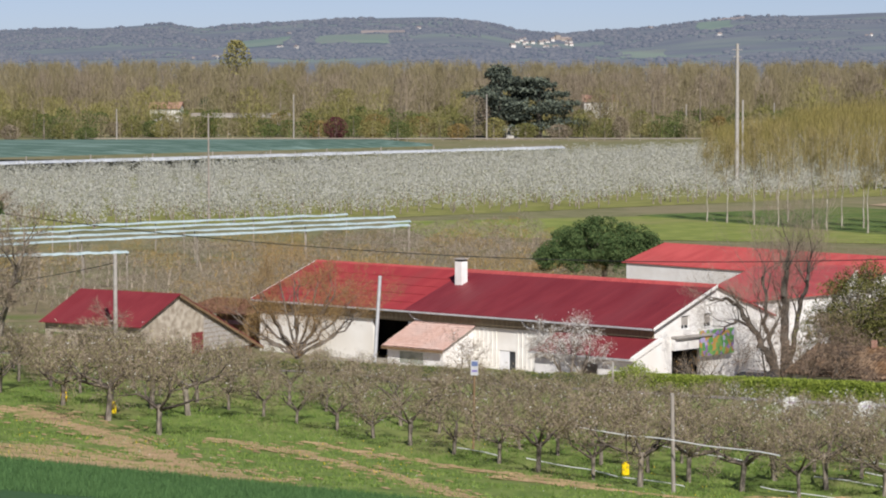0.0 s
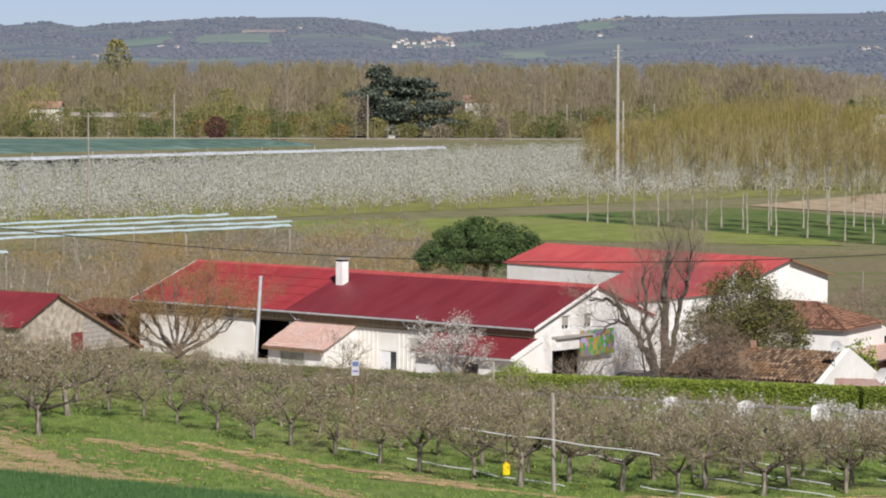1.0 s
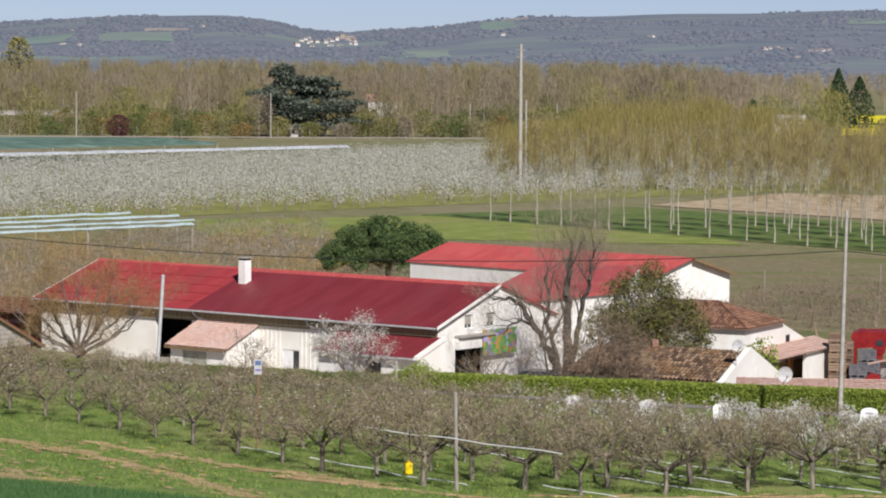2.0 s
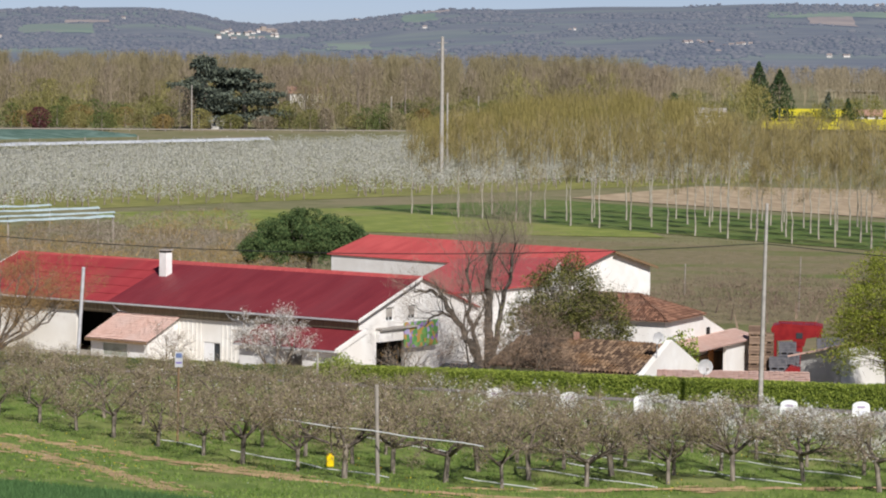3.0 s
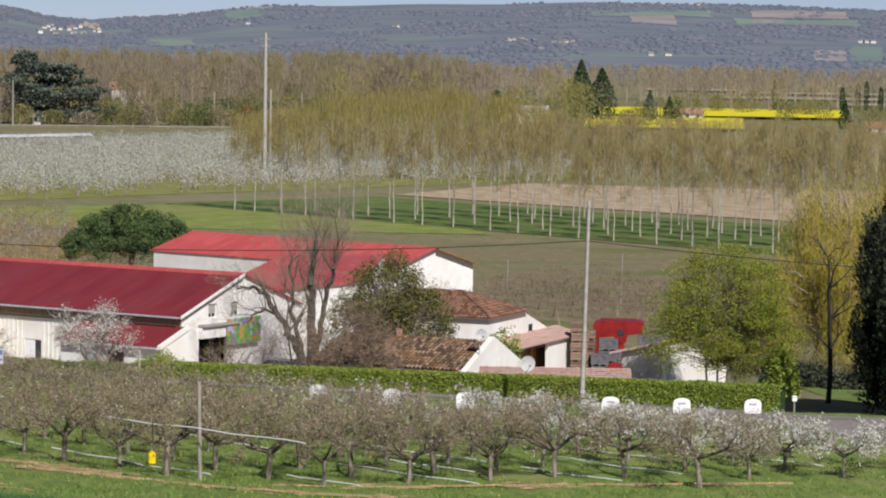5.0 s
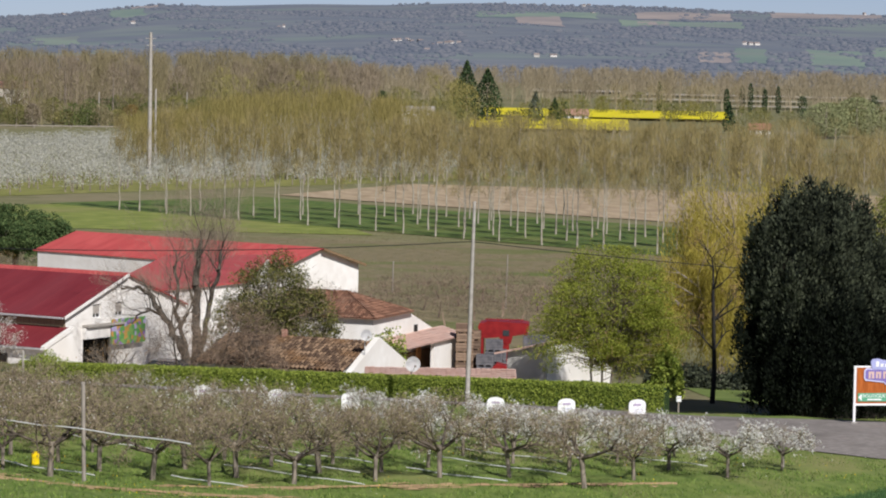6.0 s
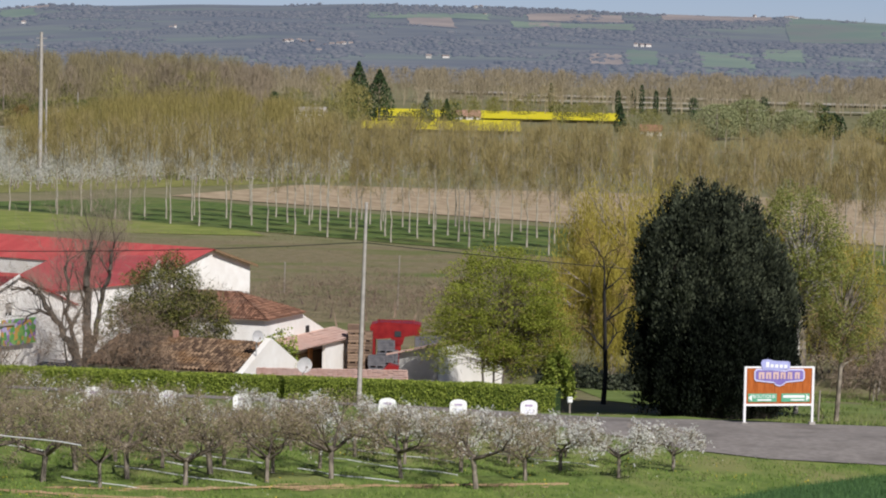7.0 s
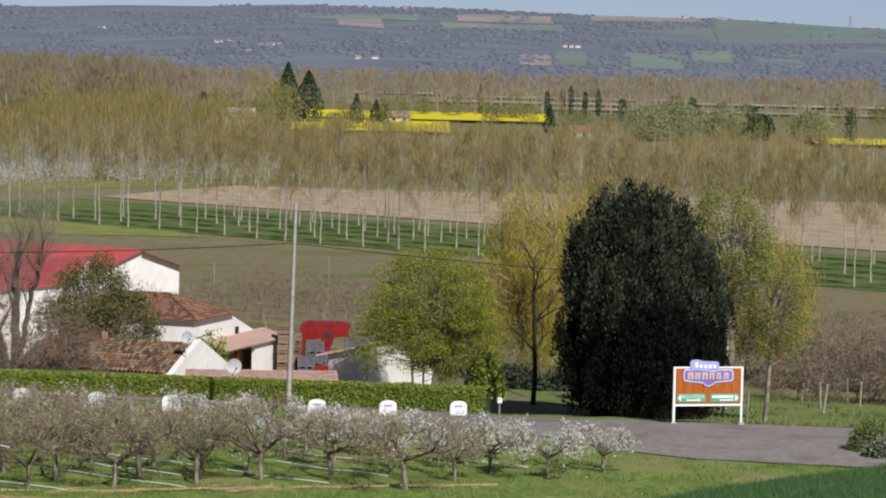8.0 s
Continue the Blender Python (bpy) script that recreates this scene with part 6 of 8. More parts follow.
def umbrella_pine():
    rng = np.random.default_rng(121)
    x, y = 15.6, 296.0
    t = thing("umbrella_pine", pose(x, y, gz(x, y) - 0.1), "dense green umbrella pine behind the barns", "tree")
    segs, tips = [((0, 0, 0), (0.1, 0, 3.2), 0.35, 0.28)], []
    for k in range(10):
        a = 6.283 * k / 10 + rng.uniform(-0.2, 0.2)
        grow(rng, (0.1, 0, 3.0), (math.cos(a), math.sin(a), rng.uniform(0.3, 0.7)), 2.4, 0.13, 1, 0.6, 0.05, segs, tips, (3, 3), 0.7)
    part("trunk", fast_mesh("trunk", *tube_arrays(segs, 6), BARK, smooth=True), None, t)
    # rounded tufts on a broad dome
    P = []
    for k in range(230):
        a, f = rng.uniform(0, 6.283), math.sqrt(rng.uniform(0, 1))
        c = np.array((6.4 * f * math.cos(a), 6.0 * f * math.sin(a), 2.5 + 5.0 * math.sqrt(max(0, 1 - f * f * 0.92)) * rng.uniform(0.16, 1.0)))
        v = rng.normal(size=(300, 3))
        v /= np.linalg.norm(v, axis=1, keepdims=True)
        P.append(c + v * (0.95, 0.95, 0.6) * rng.uniform(0.6, 1.0, (300, 1)))
    P = np.concatenate(P)
    part("crown", fast_mesh("crown", *leaf_cards(P, rng.uniform(0.055, 0.125, len(P)), rng), PINE_GREEN), None, t, "rounded tufts of green needles")


umbrella_pine()


def bush(name, x, y, w, h, n, material, seed, label, size=0.1, lift=0.0):
    rng = np.random.default_rng(seed)
    t = thing(name, pose(x, y, gz(x, y) + lift), label, "bush")
    v = rng.normal(size=(n, 3))
    v /= np.linalg.norm(v, axis=1, keepdims=True)
    lob = np.array([1 + 0.35 * noise.noise((a * 2 + seed, b * 2, c * 2)) for a, b, c in v])
    P = v * (w, w, h) * (lob * rng.uniform(0.7, 1.0, n))[:, None]
    P[:, 2] = np.abs(P[:, 2])
    stems = [((0, 0, -0.05), tuple(v[k] * (w * 0.6, w * 0.6, 0) + np.array((0, 0, h * 0.7))), 0.03, 0.01) for k in range(14)]
    part("stem_cluster", fast_mesh("stem_cluster", *tube_arrays(stems, 4), BARK), None, t)
    part("foliage", fast_mesh("foliage", *leaf_cards(P, size * rng.uniform(0.6, 1.3, n), rng), material), None, t)


bush("climbing_ivy", -23.9, 155.0, 1.5, 2.0, 5200, PINE_GREEN, 149, "dark evergreen ivy growing in the roadside tree", 0.09, lift=8.2)
bush("lavender_bush", 53.0, 126.5, 0.9, 1.0, 2600, mat("grey_green_leaves", (0.10, 0.12, 0.08), (0.22, 0.25, 0.17), 2.0, island=0.9), 131, "rounded grey-green bush at the road edge", 0.07)
bush("box_bush", 53.1, 128.6, 1.0, 1.5, 2600, mat("box_leaves", (0.06, 0.10, 0.02), (0.17, 0.21, 0.05), 2.0, island=0.9), 132, "small yellow-green bush at the road edge", 0.06)
bush("hedge_mound", 11.0, 175.2, 1.7, 1.95, 9000, HEDGE_LEAF, 148, "rounded green end of the clipped hedge", 0.05)
bush("ivy_bush", 32.9, 187.4, 1.9, 4.3, 4200, HEDGE_LEAF, 133, "bright green ivy mound beside the gable", 0.10)
bush("garden_bush", 47.6, 174.6, 1.1, 2.7, 3600, HEDGE_LEAF, 134, "bright green shrub beside the maple", 0.10)
# row of near-black shrubs added to darken the shaded place under the willow
for k, (bx, by) in enumerate(((50.4, 185.6), (52.6, 185.0), (54.8, 184.5), (57.2, 184.0), (60.0, 183.5))):
    bush("dark_shrub", bx, by + 1.5 * (k % 2), 1.3 + 0.35 * (k % 3), 1.1 + 0.4 * (k % 2), 3000, CYPRESS, 135 + k, "dark shrub filling in for shade under the willow", 0.12)


# ---- lane furniture ----
SIGN_WOOD = mat("orange_brown_panel", (0.33, 0.08, 0.012), (0.45, 0.125, 0.026), 3.0, stretch=(4, 4, 0.6))
SIGN_GREEN = mat("green_panel", (0.09, 0.34, 0.19), (0.13, 0.40, 0.24), 3.0, rough=0.5)
SIGN_VIOLET = mat("violet_logo", (0.17, 0.13, 0.38), (0.22, 0.17, 0.44), 3.0, rough=0.5)
SIGN_PALE = mat("pale_violet_edge", (0.55, 0.55, 0.75), (0.62, 0.62, 0.80), 3.0, rough=0.5)
SIGN_LAVENDER = mat("lavender_print", (0.34, 0.36, 0.62), (0.40, 0.42, 0.68), 3.0, rough=0.5)
SIGN_MUTED = mat("muted_violet_print", (0.36, 0.28, 0.42), (0.42, 0.34, 0.48), 3.0)
SIGN_ORANGE = mat("pinkish_lettering", (0.58, 0.40, 0.36), (0.64, 0.46, 0.42), 3.0, rough=0.5)


def farm_sign():
    x, y = 50.16, 142.4
    s = thing("road_sign", pose(x, y, 5.1, 0, 0, 0), "orange-brown farm sign board on white posts beside the lane", "sign")
    w, h0, h1 = 3.52, 0.84, 2.79
    for px in (-w / 2, w / 2):
        post = part("post", box(px - 0.06, px + 0.06, -0.05, 0.05, -0.25, h1, bevel=0.01), STEEL, s, "white painted post")
        part("foot", box(px - 0.16, px + 0.16, -0.1, 0.1, -0.2, 0.03, bevel=0.01), CONCRETE, post)
    n = 7
    bw = (w - 0.14) / n
    for k in range(n):
        a = -w / 2 + 0.07 + k * bw
        part("plank", box(a + 0.006, a + bw - 0.006, -0.02, 0.02, h0 + 0.1, h1 - 0.08), SIGN_WOOD, s)
    part("backing", box(-w / 2 + 0.07, w / 2 - 0.07, 0.021, 0.035, h0 + 0.1, h1 - 0.08), BROWN_WOOD, s)
    part("rail", box(-w / 2 + 0.06, w / 2 - 0.06, -0.04, 0.04, h0, h0 + 0.1), STEEL, s)
    part("rail", box(-w / 2 + 0.06, w / 2 - 0.06, -0.04, 0.04, h1 - 0.08, h1), STEEL, s)

    # logo as plain shapes: a tilted pale plate above a wider violet one, with rounded, stepped edges
    def plate(grow_by):
        g = grow_by
        return [(-1.2 - g, 2.12 - g), (-0.3, 2.02 - g), (-0.18, 1.9 - g), (0.02, 1.85 - g), (0.22, 1.94 - g), (0.32, 2.04 - g), (1.16 + g, 2.12 - g), (1.25 + g, 2.2), (1.24 + g, 2.52), (1.16 + g, 2.62 + g), (0.5, 2.62 + g), (0.3, 2.56 + g), (-0.7, 2.62 + g), (-1.16 - g, 2.64 + g), (-1.27 - g, 2.55), (-1.27 - g, 2.2)]
    lg = part("logo", prism(plate(0.05), "y", -0.075, -0.041), SIGN_PALE, s, "pale-edged violet logo plate")
    part("plate", prism(plate(-0.02), "y", -0.09, -0.076), SIGN_VIOLET, lg)
    top = part("upper_plate", prism(((-0.92, 2.66), (-0.2, 2.58), (0.5, 2.68), (0.52, 2.98), (0.42, 3.05), (-0.3, 3.08), (-0.62, 3.16), (-0.92, 3.12), (-1.0, 2.98)), "y", -0.1, -0.042), SIGN_LAVENDER, lg, "pale lavender upper plate")
    for k, (bw, bh) in enumerate(((0.26, 0.36), (0.24, 0.34), (0.26, 0.36), (0.24, 0.34), (0.2, 0.36), (0.22, 0.34))):
        a = -1.1 + k * 0.375
        part("bar", box(a, a + bw * 0.42, -0.105, -0.091, 2.32 - bh / 2 + 0.03, 2.34 + bh / 2), SIGN_ORANGE, lg)
        part("bar", box(a + bw * 0.66, a + bw + 0.03, -0.105, -0.091, 2.32 - bh / 2 + 0.03, 2.34 + bh / 2), SIGN_ORANGE, lg)
        part("bar", box(a + bw * 0.42, a + bw * 0.66, -0.105, -0.091, 2.32 + bh / 2 - 0.09, 2.34 + bh / 2), SIGN_ORANGE, lg)
    for k in range(5):
        a = -0.74 + k * 0.235
        part("bar", box(a, a + 0.16, -0.115, -0.101, 2.76 - 0.01 * k, (3.02 if k == 0 else 2.92) - 0.01 * k), STEEL, top)
    for side in (-1, 1):
        c = side * 0.86
        pnl = part("arrow_panel", box(c - 0.74, c + 0.74, -0.055, -0.021, 1.04, 1.45), SIGN_GREEN, s, "green direction panel")
        part("arrow", prism(((c + side * 0.73, 1.245), (c + side * 0.55, 1.42), (c + side * 0.55, 1.07)), "y", -0.07, -0.056), STEEL, pnl)
        if side < 0:
            # the one word that can be read
            cu = bpy.data.curves.new("word", "FONT")
            cu.body, cu.size, cu.align_x, cu.extrude = "BOUTIQUE", 0.235, "CENTER", 0.004
            tmp = bpy.data.objects.new("word", cu)
            me = bpy.data.meshes.new_from_object(tmp)
            me.materials.append(STEEL)
            bpy.data.objects.remove(tmp)
            part("lettering", me, None, pnl, "white lettering").matrix_basis = pose(c + 0.08, -0.063, 1.235, 90, 0, 0)
        else:
            part("bar", box(c - 0.66, c + 0.46, -0.07, -0.056, 1.24, 1.37), STEEL, pnl)
        part("bar", box(c - 0.36 + 0.1, c + 0.46, -0.07, -0.056, 1.10, 1.17), STEEL, pnl)


farm_sign()


def lane_boards():
    """White round-topped boards in a line along the lane."""
    first = None
    rng = np.random.default_rng(8)
    for k in range(7):
        x, y = 38.38 - 3.6 * k, 146.0
        m = pose(x, y, 4.92 + 0.042 * k + 0.014 * k * k, 0, rng.uniform(-2, 2), rng.uniform(-8, 4))
        if first is None:
            first = thing("lane_board", m, "white round-topped advertising board beside the lane", "sign", "boards along the lane")
            pts = [(-0.44, 0.14), (0.44, 0.14), (0.44, 0.64)] + [(0.44 * math.cos(radians(a)), 0.64 + 0.30 * math.sin(radians(a)) ** 0.7) for a in range(15, 180, 15)] + [(-0.44, 0.64)]
            part("panel", prism(pts, "y", -0.02, 0.02), STEEL, first)
            for px in (-0.3, 0.3):
                part("leg", box(px - 0.03, px + 0.03, -0.02, 0.02, -0.5, 0.14), GREY_WOOD, first)
            part("bar", box(-0.2, 0.2, -0.026, -0.021, 0.62, 0.72), SIGN_MUTED, first)
            part("bar", box(-0.25, 0.25, -0.026, -0.021, 0.42, 0.45), SIGN_PALE, first)
            part("bar", box(-0.22, 0.22, -0.026, -0.021, 0.30, 0.33), SIGN_PALE, first)
        else:
            copy_thing(first, m)


lane_boards()


def pole(name, x, y, h, r0, r1, lean, material, label, category="pole", arms=(), sides=8, z=None):
    b = (gz(x, y) if z is None else z) - 0.2
    t = thing(name, pose(x, y, b, 0, lean, 0), label, category)
    part("shaft", fast_mesh("shaft", *tube_arrays((((0, 0, 0), (0, 0, h * 0.5), r0, (r0 + r1) / 2), ((0, 0, h * 0.5), (0, 0, h), (r0 + r1) / 2, r1)), sides), material, smooth=True), None, t)
    part("top", box(-r1 * 0.9, r1 * 0.9, -r1 * 0.9, r1 * 0.9, h - 0.02, h + 0.06), material, t)
    for az, w in arms:
        part("arm", box(-w, w, -0.06, 0.06, az - 0.05, az + 0.05), material, t)
    return t


pole("utility_pole", 31.55, 154.8, 10.6, 0.135, 0.085, 1.1, CONCRETE, "weathered concrete utility pole beside the hedge")
pole("white_post", -4.75, 208.0, 7.2, 0.13, 0.12, 3.6, GUTTER, "leaning white metal post before the barn")
pole("net_post", -24.2, 225.0, 8.1, 0.17, 0.15, 0, CONCRETE, "concrete post beside the red shed")
pole("utility_pole", -36.0, 164.0, 11.6, 0.17, 0.10, 0, CONCRETE, "concrete utility pole at the lane")
pole("tall_pole", 50.5, 525.0, 25.6, 0.42, 0.26, 0, CONCRETE, "tall concrete power pole above the orchard", arms=((24.6, 0.9), (23.4, 0.7)))
pole("tall_pole", 54.9, 560.0, 15.5, 0.25, 0.16, 0, CONCRETE, "smaller concrete power pole behind the tall one")
pole("utility_pole", -33.0, 430.0, 15.3, 0.17, 0.11, 0, GREY_WOOD, "slim grey wooden power pole in the blossom orchard", arms=((14.9, 0.5),))
for px_, py_, ph_ in ((-42.0, 860.0, 13.0), (12.4, 868.0, 13.0), (-92.0, 862.0, 9.0), (70.0, 880.0, 10.0), (98.0, 905.0, 10.0)):
    pole("utility_pole", px_, py_, ph_, 0.22, 0.16, 0, CONCRETE, "distant concrete utility pole beside the bushes", sides=5)


def wire(name, pts, r, label):
    """A hanging cable through a list of points."""
    t = thing(name, pose(0, 0, 0), label, "cable")
    part("strand", fast_mesh("strand", *hose(pts, r, 4), BLACK), None, t)


xs_ = np.linspace(-36.0, 31.6, 40)
wire("cable", [(x, 164.0 + (154.8 - 164.0) * (x + 36) / 67.6, 14.55 - 0.0734 * (x + 23) + 0.00185 * (x + 23) * (x - 6.3)) for x in xs_], 0.022, "black overhead cable along the lane")
xs_ = np.linspace(31.6, 78.0, 30)
wire("cable", [(x, 154.8 + 0.16 * (x - 31.6) * (1 if x < 60 else 1), 13.1 - 0.115 * (x - 31.6) + 0.0011 * (x - 31.6) * (x - 31.6)) for x in xs_], 0.022, "black overhead cable behind the trees")
wire("cable", [(-24.2 - 12 * f, 225.0 - 6 * f, 7.8 - 1.4 * f - 1.2 * f * (1 - f)) for f in np.linspace(0, 1, 12)], 0.03, "black cable from the concrete post")


# ---- orchard furniture ----
pole("stake", 8.9, 117.1, 4.0, 0.085, 0.075, -1, GREY_WOOD, "weathered wooden stake at the end of a row", "stake")
pole("stake", 39.1, 124.2, 1.55, 0.06, 0.055, 1, GREY_WOOD, "short wooden end stake beside the grass", "stake")
pole("stake", 8.9, 159.5, 1.9, 0.06, 0.06, 0, CONCRETE, "short concrete stake before the hedge", "stake")
pole("stake", 56.2, 153.2, 1.9, 0.05, 0.05, 2, GREY_WOOD, "thin wooden stake beside the birch", "stake")
for k, (px_, py_) in enumerate(((65.5, 165.8), (67.6, 171.5), (79.2, 193.7), (76.3, 197.3), (79.4, 196.4), (82.1, 197.2))):
    pole("vine_stake", px_, py_, 1.9 - 0.2 * (k % 2), 0.07, 0.06, (7, -3, 2)[k % 3], PALE_BARK, "pale leaning wooden stake on the bank", "stake")
for k in range(9):
    px_, py_ = 80.0 + 3.2 * k - 4 * (k % 3), 200.0 - 2.1 * k + 3.0 * (k % 3)
    pole("vine_stake", px_, py_, 1.6 + 0.3 * (k % 2), 0.07, 0.06, (-5, 3, 8)[k % 3], GREY_WOOD, "leaning wooden stake in the old orchard", "stake")


for px_, py_, ph_ in ((50.7, 285.3, 3.1), (65.0, 300.0, 2.8), (76.0, 283.0, 2.8), (39.0, 262.0, 2.6), (58.0, 268.0, 2.6), (84.0, 300.0, 2.8)):
    pole("field_post", px_, py_, ph_, 0.07, 0.06, 1, GREY_WOOD, "thin wooden post standing in the fallow field", "post", sides=5)


def notice():
    t = pole("notice_post", 1.3, 130.6, 4.0, 0.05, 0.05, 0.8, BROWN_WOOD, "tall rusty post with a small blue and white notice", "sign")
    p = part("notice", box(-0.16, 0.16, -0.09, -0.06, 3.45, 4.1), GUTTER, t, "white notice with blue edge")
    part("blue_band", box(-0.13, 0.13, -0.1, -0.091, 3.85, 4.05), mat("blue_paint", (0.10, 0.14, 0.26), (0.13, 0.17, 0.31), 3.0), p)
    part("bar", box(-0.12, 0.12, -0.1, -0.091, 3.6, 3.68), SIGN_VIOLET, p)


notice()


def traps():
    first = None
    for x, y in ((7.44, 123.8), (-15.1, 139.0), (-17.9, 143.5)):
        m = pose(x, y, gz(x, y) + 0.02, 0, 0, 14)
        if first is None:
            first = thing("yellow_canister", m, "yellow plastic canister standing in the orchard grass", "canister", "yellow canisters")
            part("body", box(-0.15, 0.15, -0.1, 0.1, 0.0, 0.48, bevel=0.03), YELLOW, first)
            part("cap", box(-0.06, 0.0, -0.05, 0.05, 0.48, 0.55, bevel=0.01), YELLOW, first)
            part("handle", box(0.02, 0.12, -0.02, 0.02, 0.48, 0.56, bevel=0.01), YELLOW, first)
        else:
            copy_thing(first, m)


traps()


def drip_pipes():
    """White irrigation pipes slung along the tree rows."""
    rng = np.random.default_rng(77)
    for p, a, b, h in ((77.6, 90.5, 100.5, 0.25), (75.6, 82.8, 95.6, 3.4), (77.4, 102.3, 105.3, 0.1), (81.6, 86.0, 90.5, 0.1), (85.8, 83.8, 91.9, 0.12), (85.2, 95.0, 101.0, 0.6), (91.0, 80.9, 86.4, 0.15), (91.0, 88.5, 95.6, 0.2), (87.8, 86.0, 91.0, 0.3), (94.4, 80.6, 88.0, 0.25), (98.0, 83.9, 90.0, 0.15), (98.0, 91.5, 96.4, 0.2), (101.6, 79.0, 85.0, 0.2)):
        pts = []
        n = int((b - a) / 1.1) + 2
        for k in range(n):
            q = a + (b - a) * k / (n - 1)
            x, y = 0.81 * p - 0.59 * q + rng.normal() * 0.03, 0.59 * p + 0.81 * q
            pts.append((x, y, gz(x, y) + h * 0.6 + 0.03 * math.sin(k * 1.3) + rng.normal() * 0.008))
        t = thing("irrigation_pipe", pose(0, 0, 0), "white irrigation pipe slung along the tree row", "pipe", "irrigation pipes")
        part("pipe", fast_mesh("pipe", *hose(pts, 0.025), STEEL, smooth=True), None, t)


drip_pipes()


def grass_blades():
    rng = np.random.default_rng(41)
    n = 150000
    d, a = rng.uniform(96, 160, n), rng.uniform(-0.16, 0.41, n)
    x, y = d * np.sin(a), d * np.cos(a)
    s = 0.46 * x + 0.89 * y
    keep = (y > crop_edge(x)) & (s < 145) & (s < np.clip(148.3 - (x - 34) * 1.75, 133.2, 148.3) - 0.2) & (np.array([noise.noise((u * 0.25, v * 0.4, 7)) for u, v in zip(x, y)]) > -0.25)
    P = np.stack([x, y, ground_z(x, y) - 0.01], axis=1)[keep]
    m = len(P)
    D = rng.normal(size=(m, 3)) * 0.5 + (0, 0, 1)
    tagged(new("grass", fast_mesh("grass", *slivers(P, D, rng.uniform(0.06, 0.2, m), rng.uniform(0.012, 0.03, m), rng), mat("grass_blades", (0.10, 0.175, 0.03), (0.22, 0.30, 0.07), 1.0, island=0.9, through_light=0.2))), "tufted spring grass between the trees", "grass", kind="stuff")
    n = 2400
    d, a = rng.uniform(98, 135, n), rng.uniform(-0.15, 0.40, n)
    x, y = d * np.sin(a), d * np.cos(a)
    keep = (y > crop_edge(x)) & (0.46 * x + 0.89 * y < 131) & (np.array([noise.noise((u * 0.15, v * 0.15, 17)) for u, v in zip(x, y)]) > 0.05)
    P = np.stack([x, y, ground_z(x, y) + 0.12], axis=1)[keep]
    tagged(new("dandelions", fast_mesh("dandelions", *leaf_cards(P, rng.uniform(0.015, 0.035, len(P)), rng), YELLOW)), "yellow dandelions in the grass", "flowers", kind="stuff")
    n = 26000
    x, y = rng.uniform(53, 92, n), rng.uniform(140, 190, n)
    s = 0.46 * x + 0.89 * y
    keep = (s > 158) & (s < 200) & (np.array([noise.noise((u * 0.3, v * 0.3, 37)) for u, v in zip(x, y)]) > -0.1)
    P = np.stack([x, y, ground_z(x, y)], axis=1)[keep]
    m = len(P)
    D = rng.normal(size=(m, 3)) * 0.5 + (0, 0, 1)
    tagged(new("bank_grass", fast_mesh("bank_grass", *slivers(P, D, rng.uniform(0.12, 0.4, m), rng.uniform(0.02, 0.05, m), rng), mat("bank_grass_blades", (0.09, 0.14, 0.03), (0.22, 0.26, 0.08), 1.0, island=0.9, through_light=0.2))), "rough grass on the bank behind the sign", "grass", kind="stuff")
    n = 2600
    d, a = rng.uniform(98, 140, n), rng.uniform(-0.15, 0.40, n)
    x, y = d * np.sin(a), d * np.cos(a)
    keep = (y > crop_edge(x)) & (0.46 * x + 0.89 * y < 134) & (np.array([noise.noise((u * 0.2, v * 0.2, 27)) for u, v in zip(x, y)]) > 0.1)
    P = np.stack([x, y, ground_z(x, y) + 0.1], axis=1)[keep]
    tagged(new("daisies", fast_mesh("daisies", *leaf_cards(P, rng.uniform(0.012, 0.03, len(P)), rng), BLOSSOM)), "small white daisies in the grass", "flowers", kind="stuff")


grass_blades()


def post_box():
    b = thing("post_box", pose(43.5, 156.9, gz(43.5, 156.9)), "small white post box at the end of the hedge", "post box")
    part("box", box(-0.13, 0.13, -0.1, 0.1, 0.9, 1.2, bevel=0.02), STEEL, b)
    part("post", box(-0.04, 0.04, -0.04, 0.04, -0.1, 0.9), GREY_WOOD, b)
    part("flap", box(-0.1, 0.1, -0.112, -0.101, 1.1, 1.14), CONCRETE, b)


post_box()


# ---- nets over the orchards ----
NET_PALE = mat("pale_blue_net", (0.26, 0.34, 0.35), (0.42, 0.50, 0.50), 2.0, island=0.4)
NET_GREEN = mat("dark_green_net", (0.055, 0.11, 0.08), (0.12, 0.19, 0.15), 0.25, c=(0.20, 0.29, 0.25), big=0.6, stretch=(0.15, 4, 1), turn=-43)


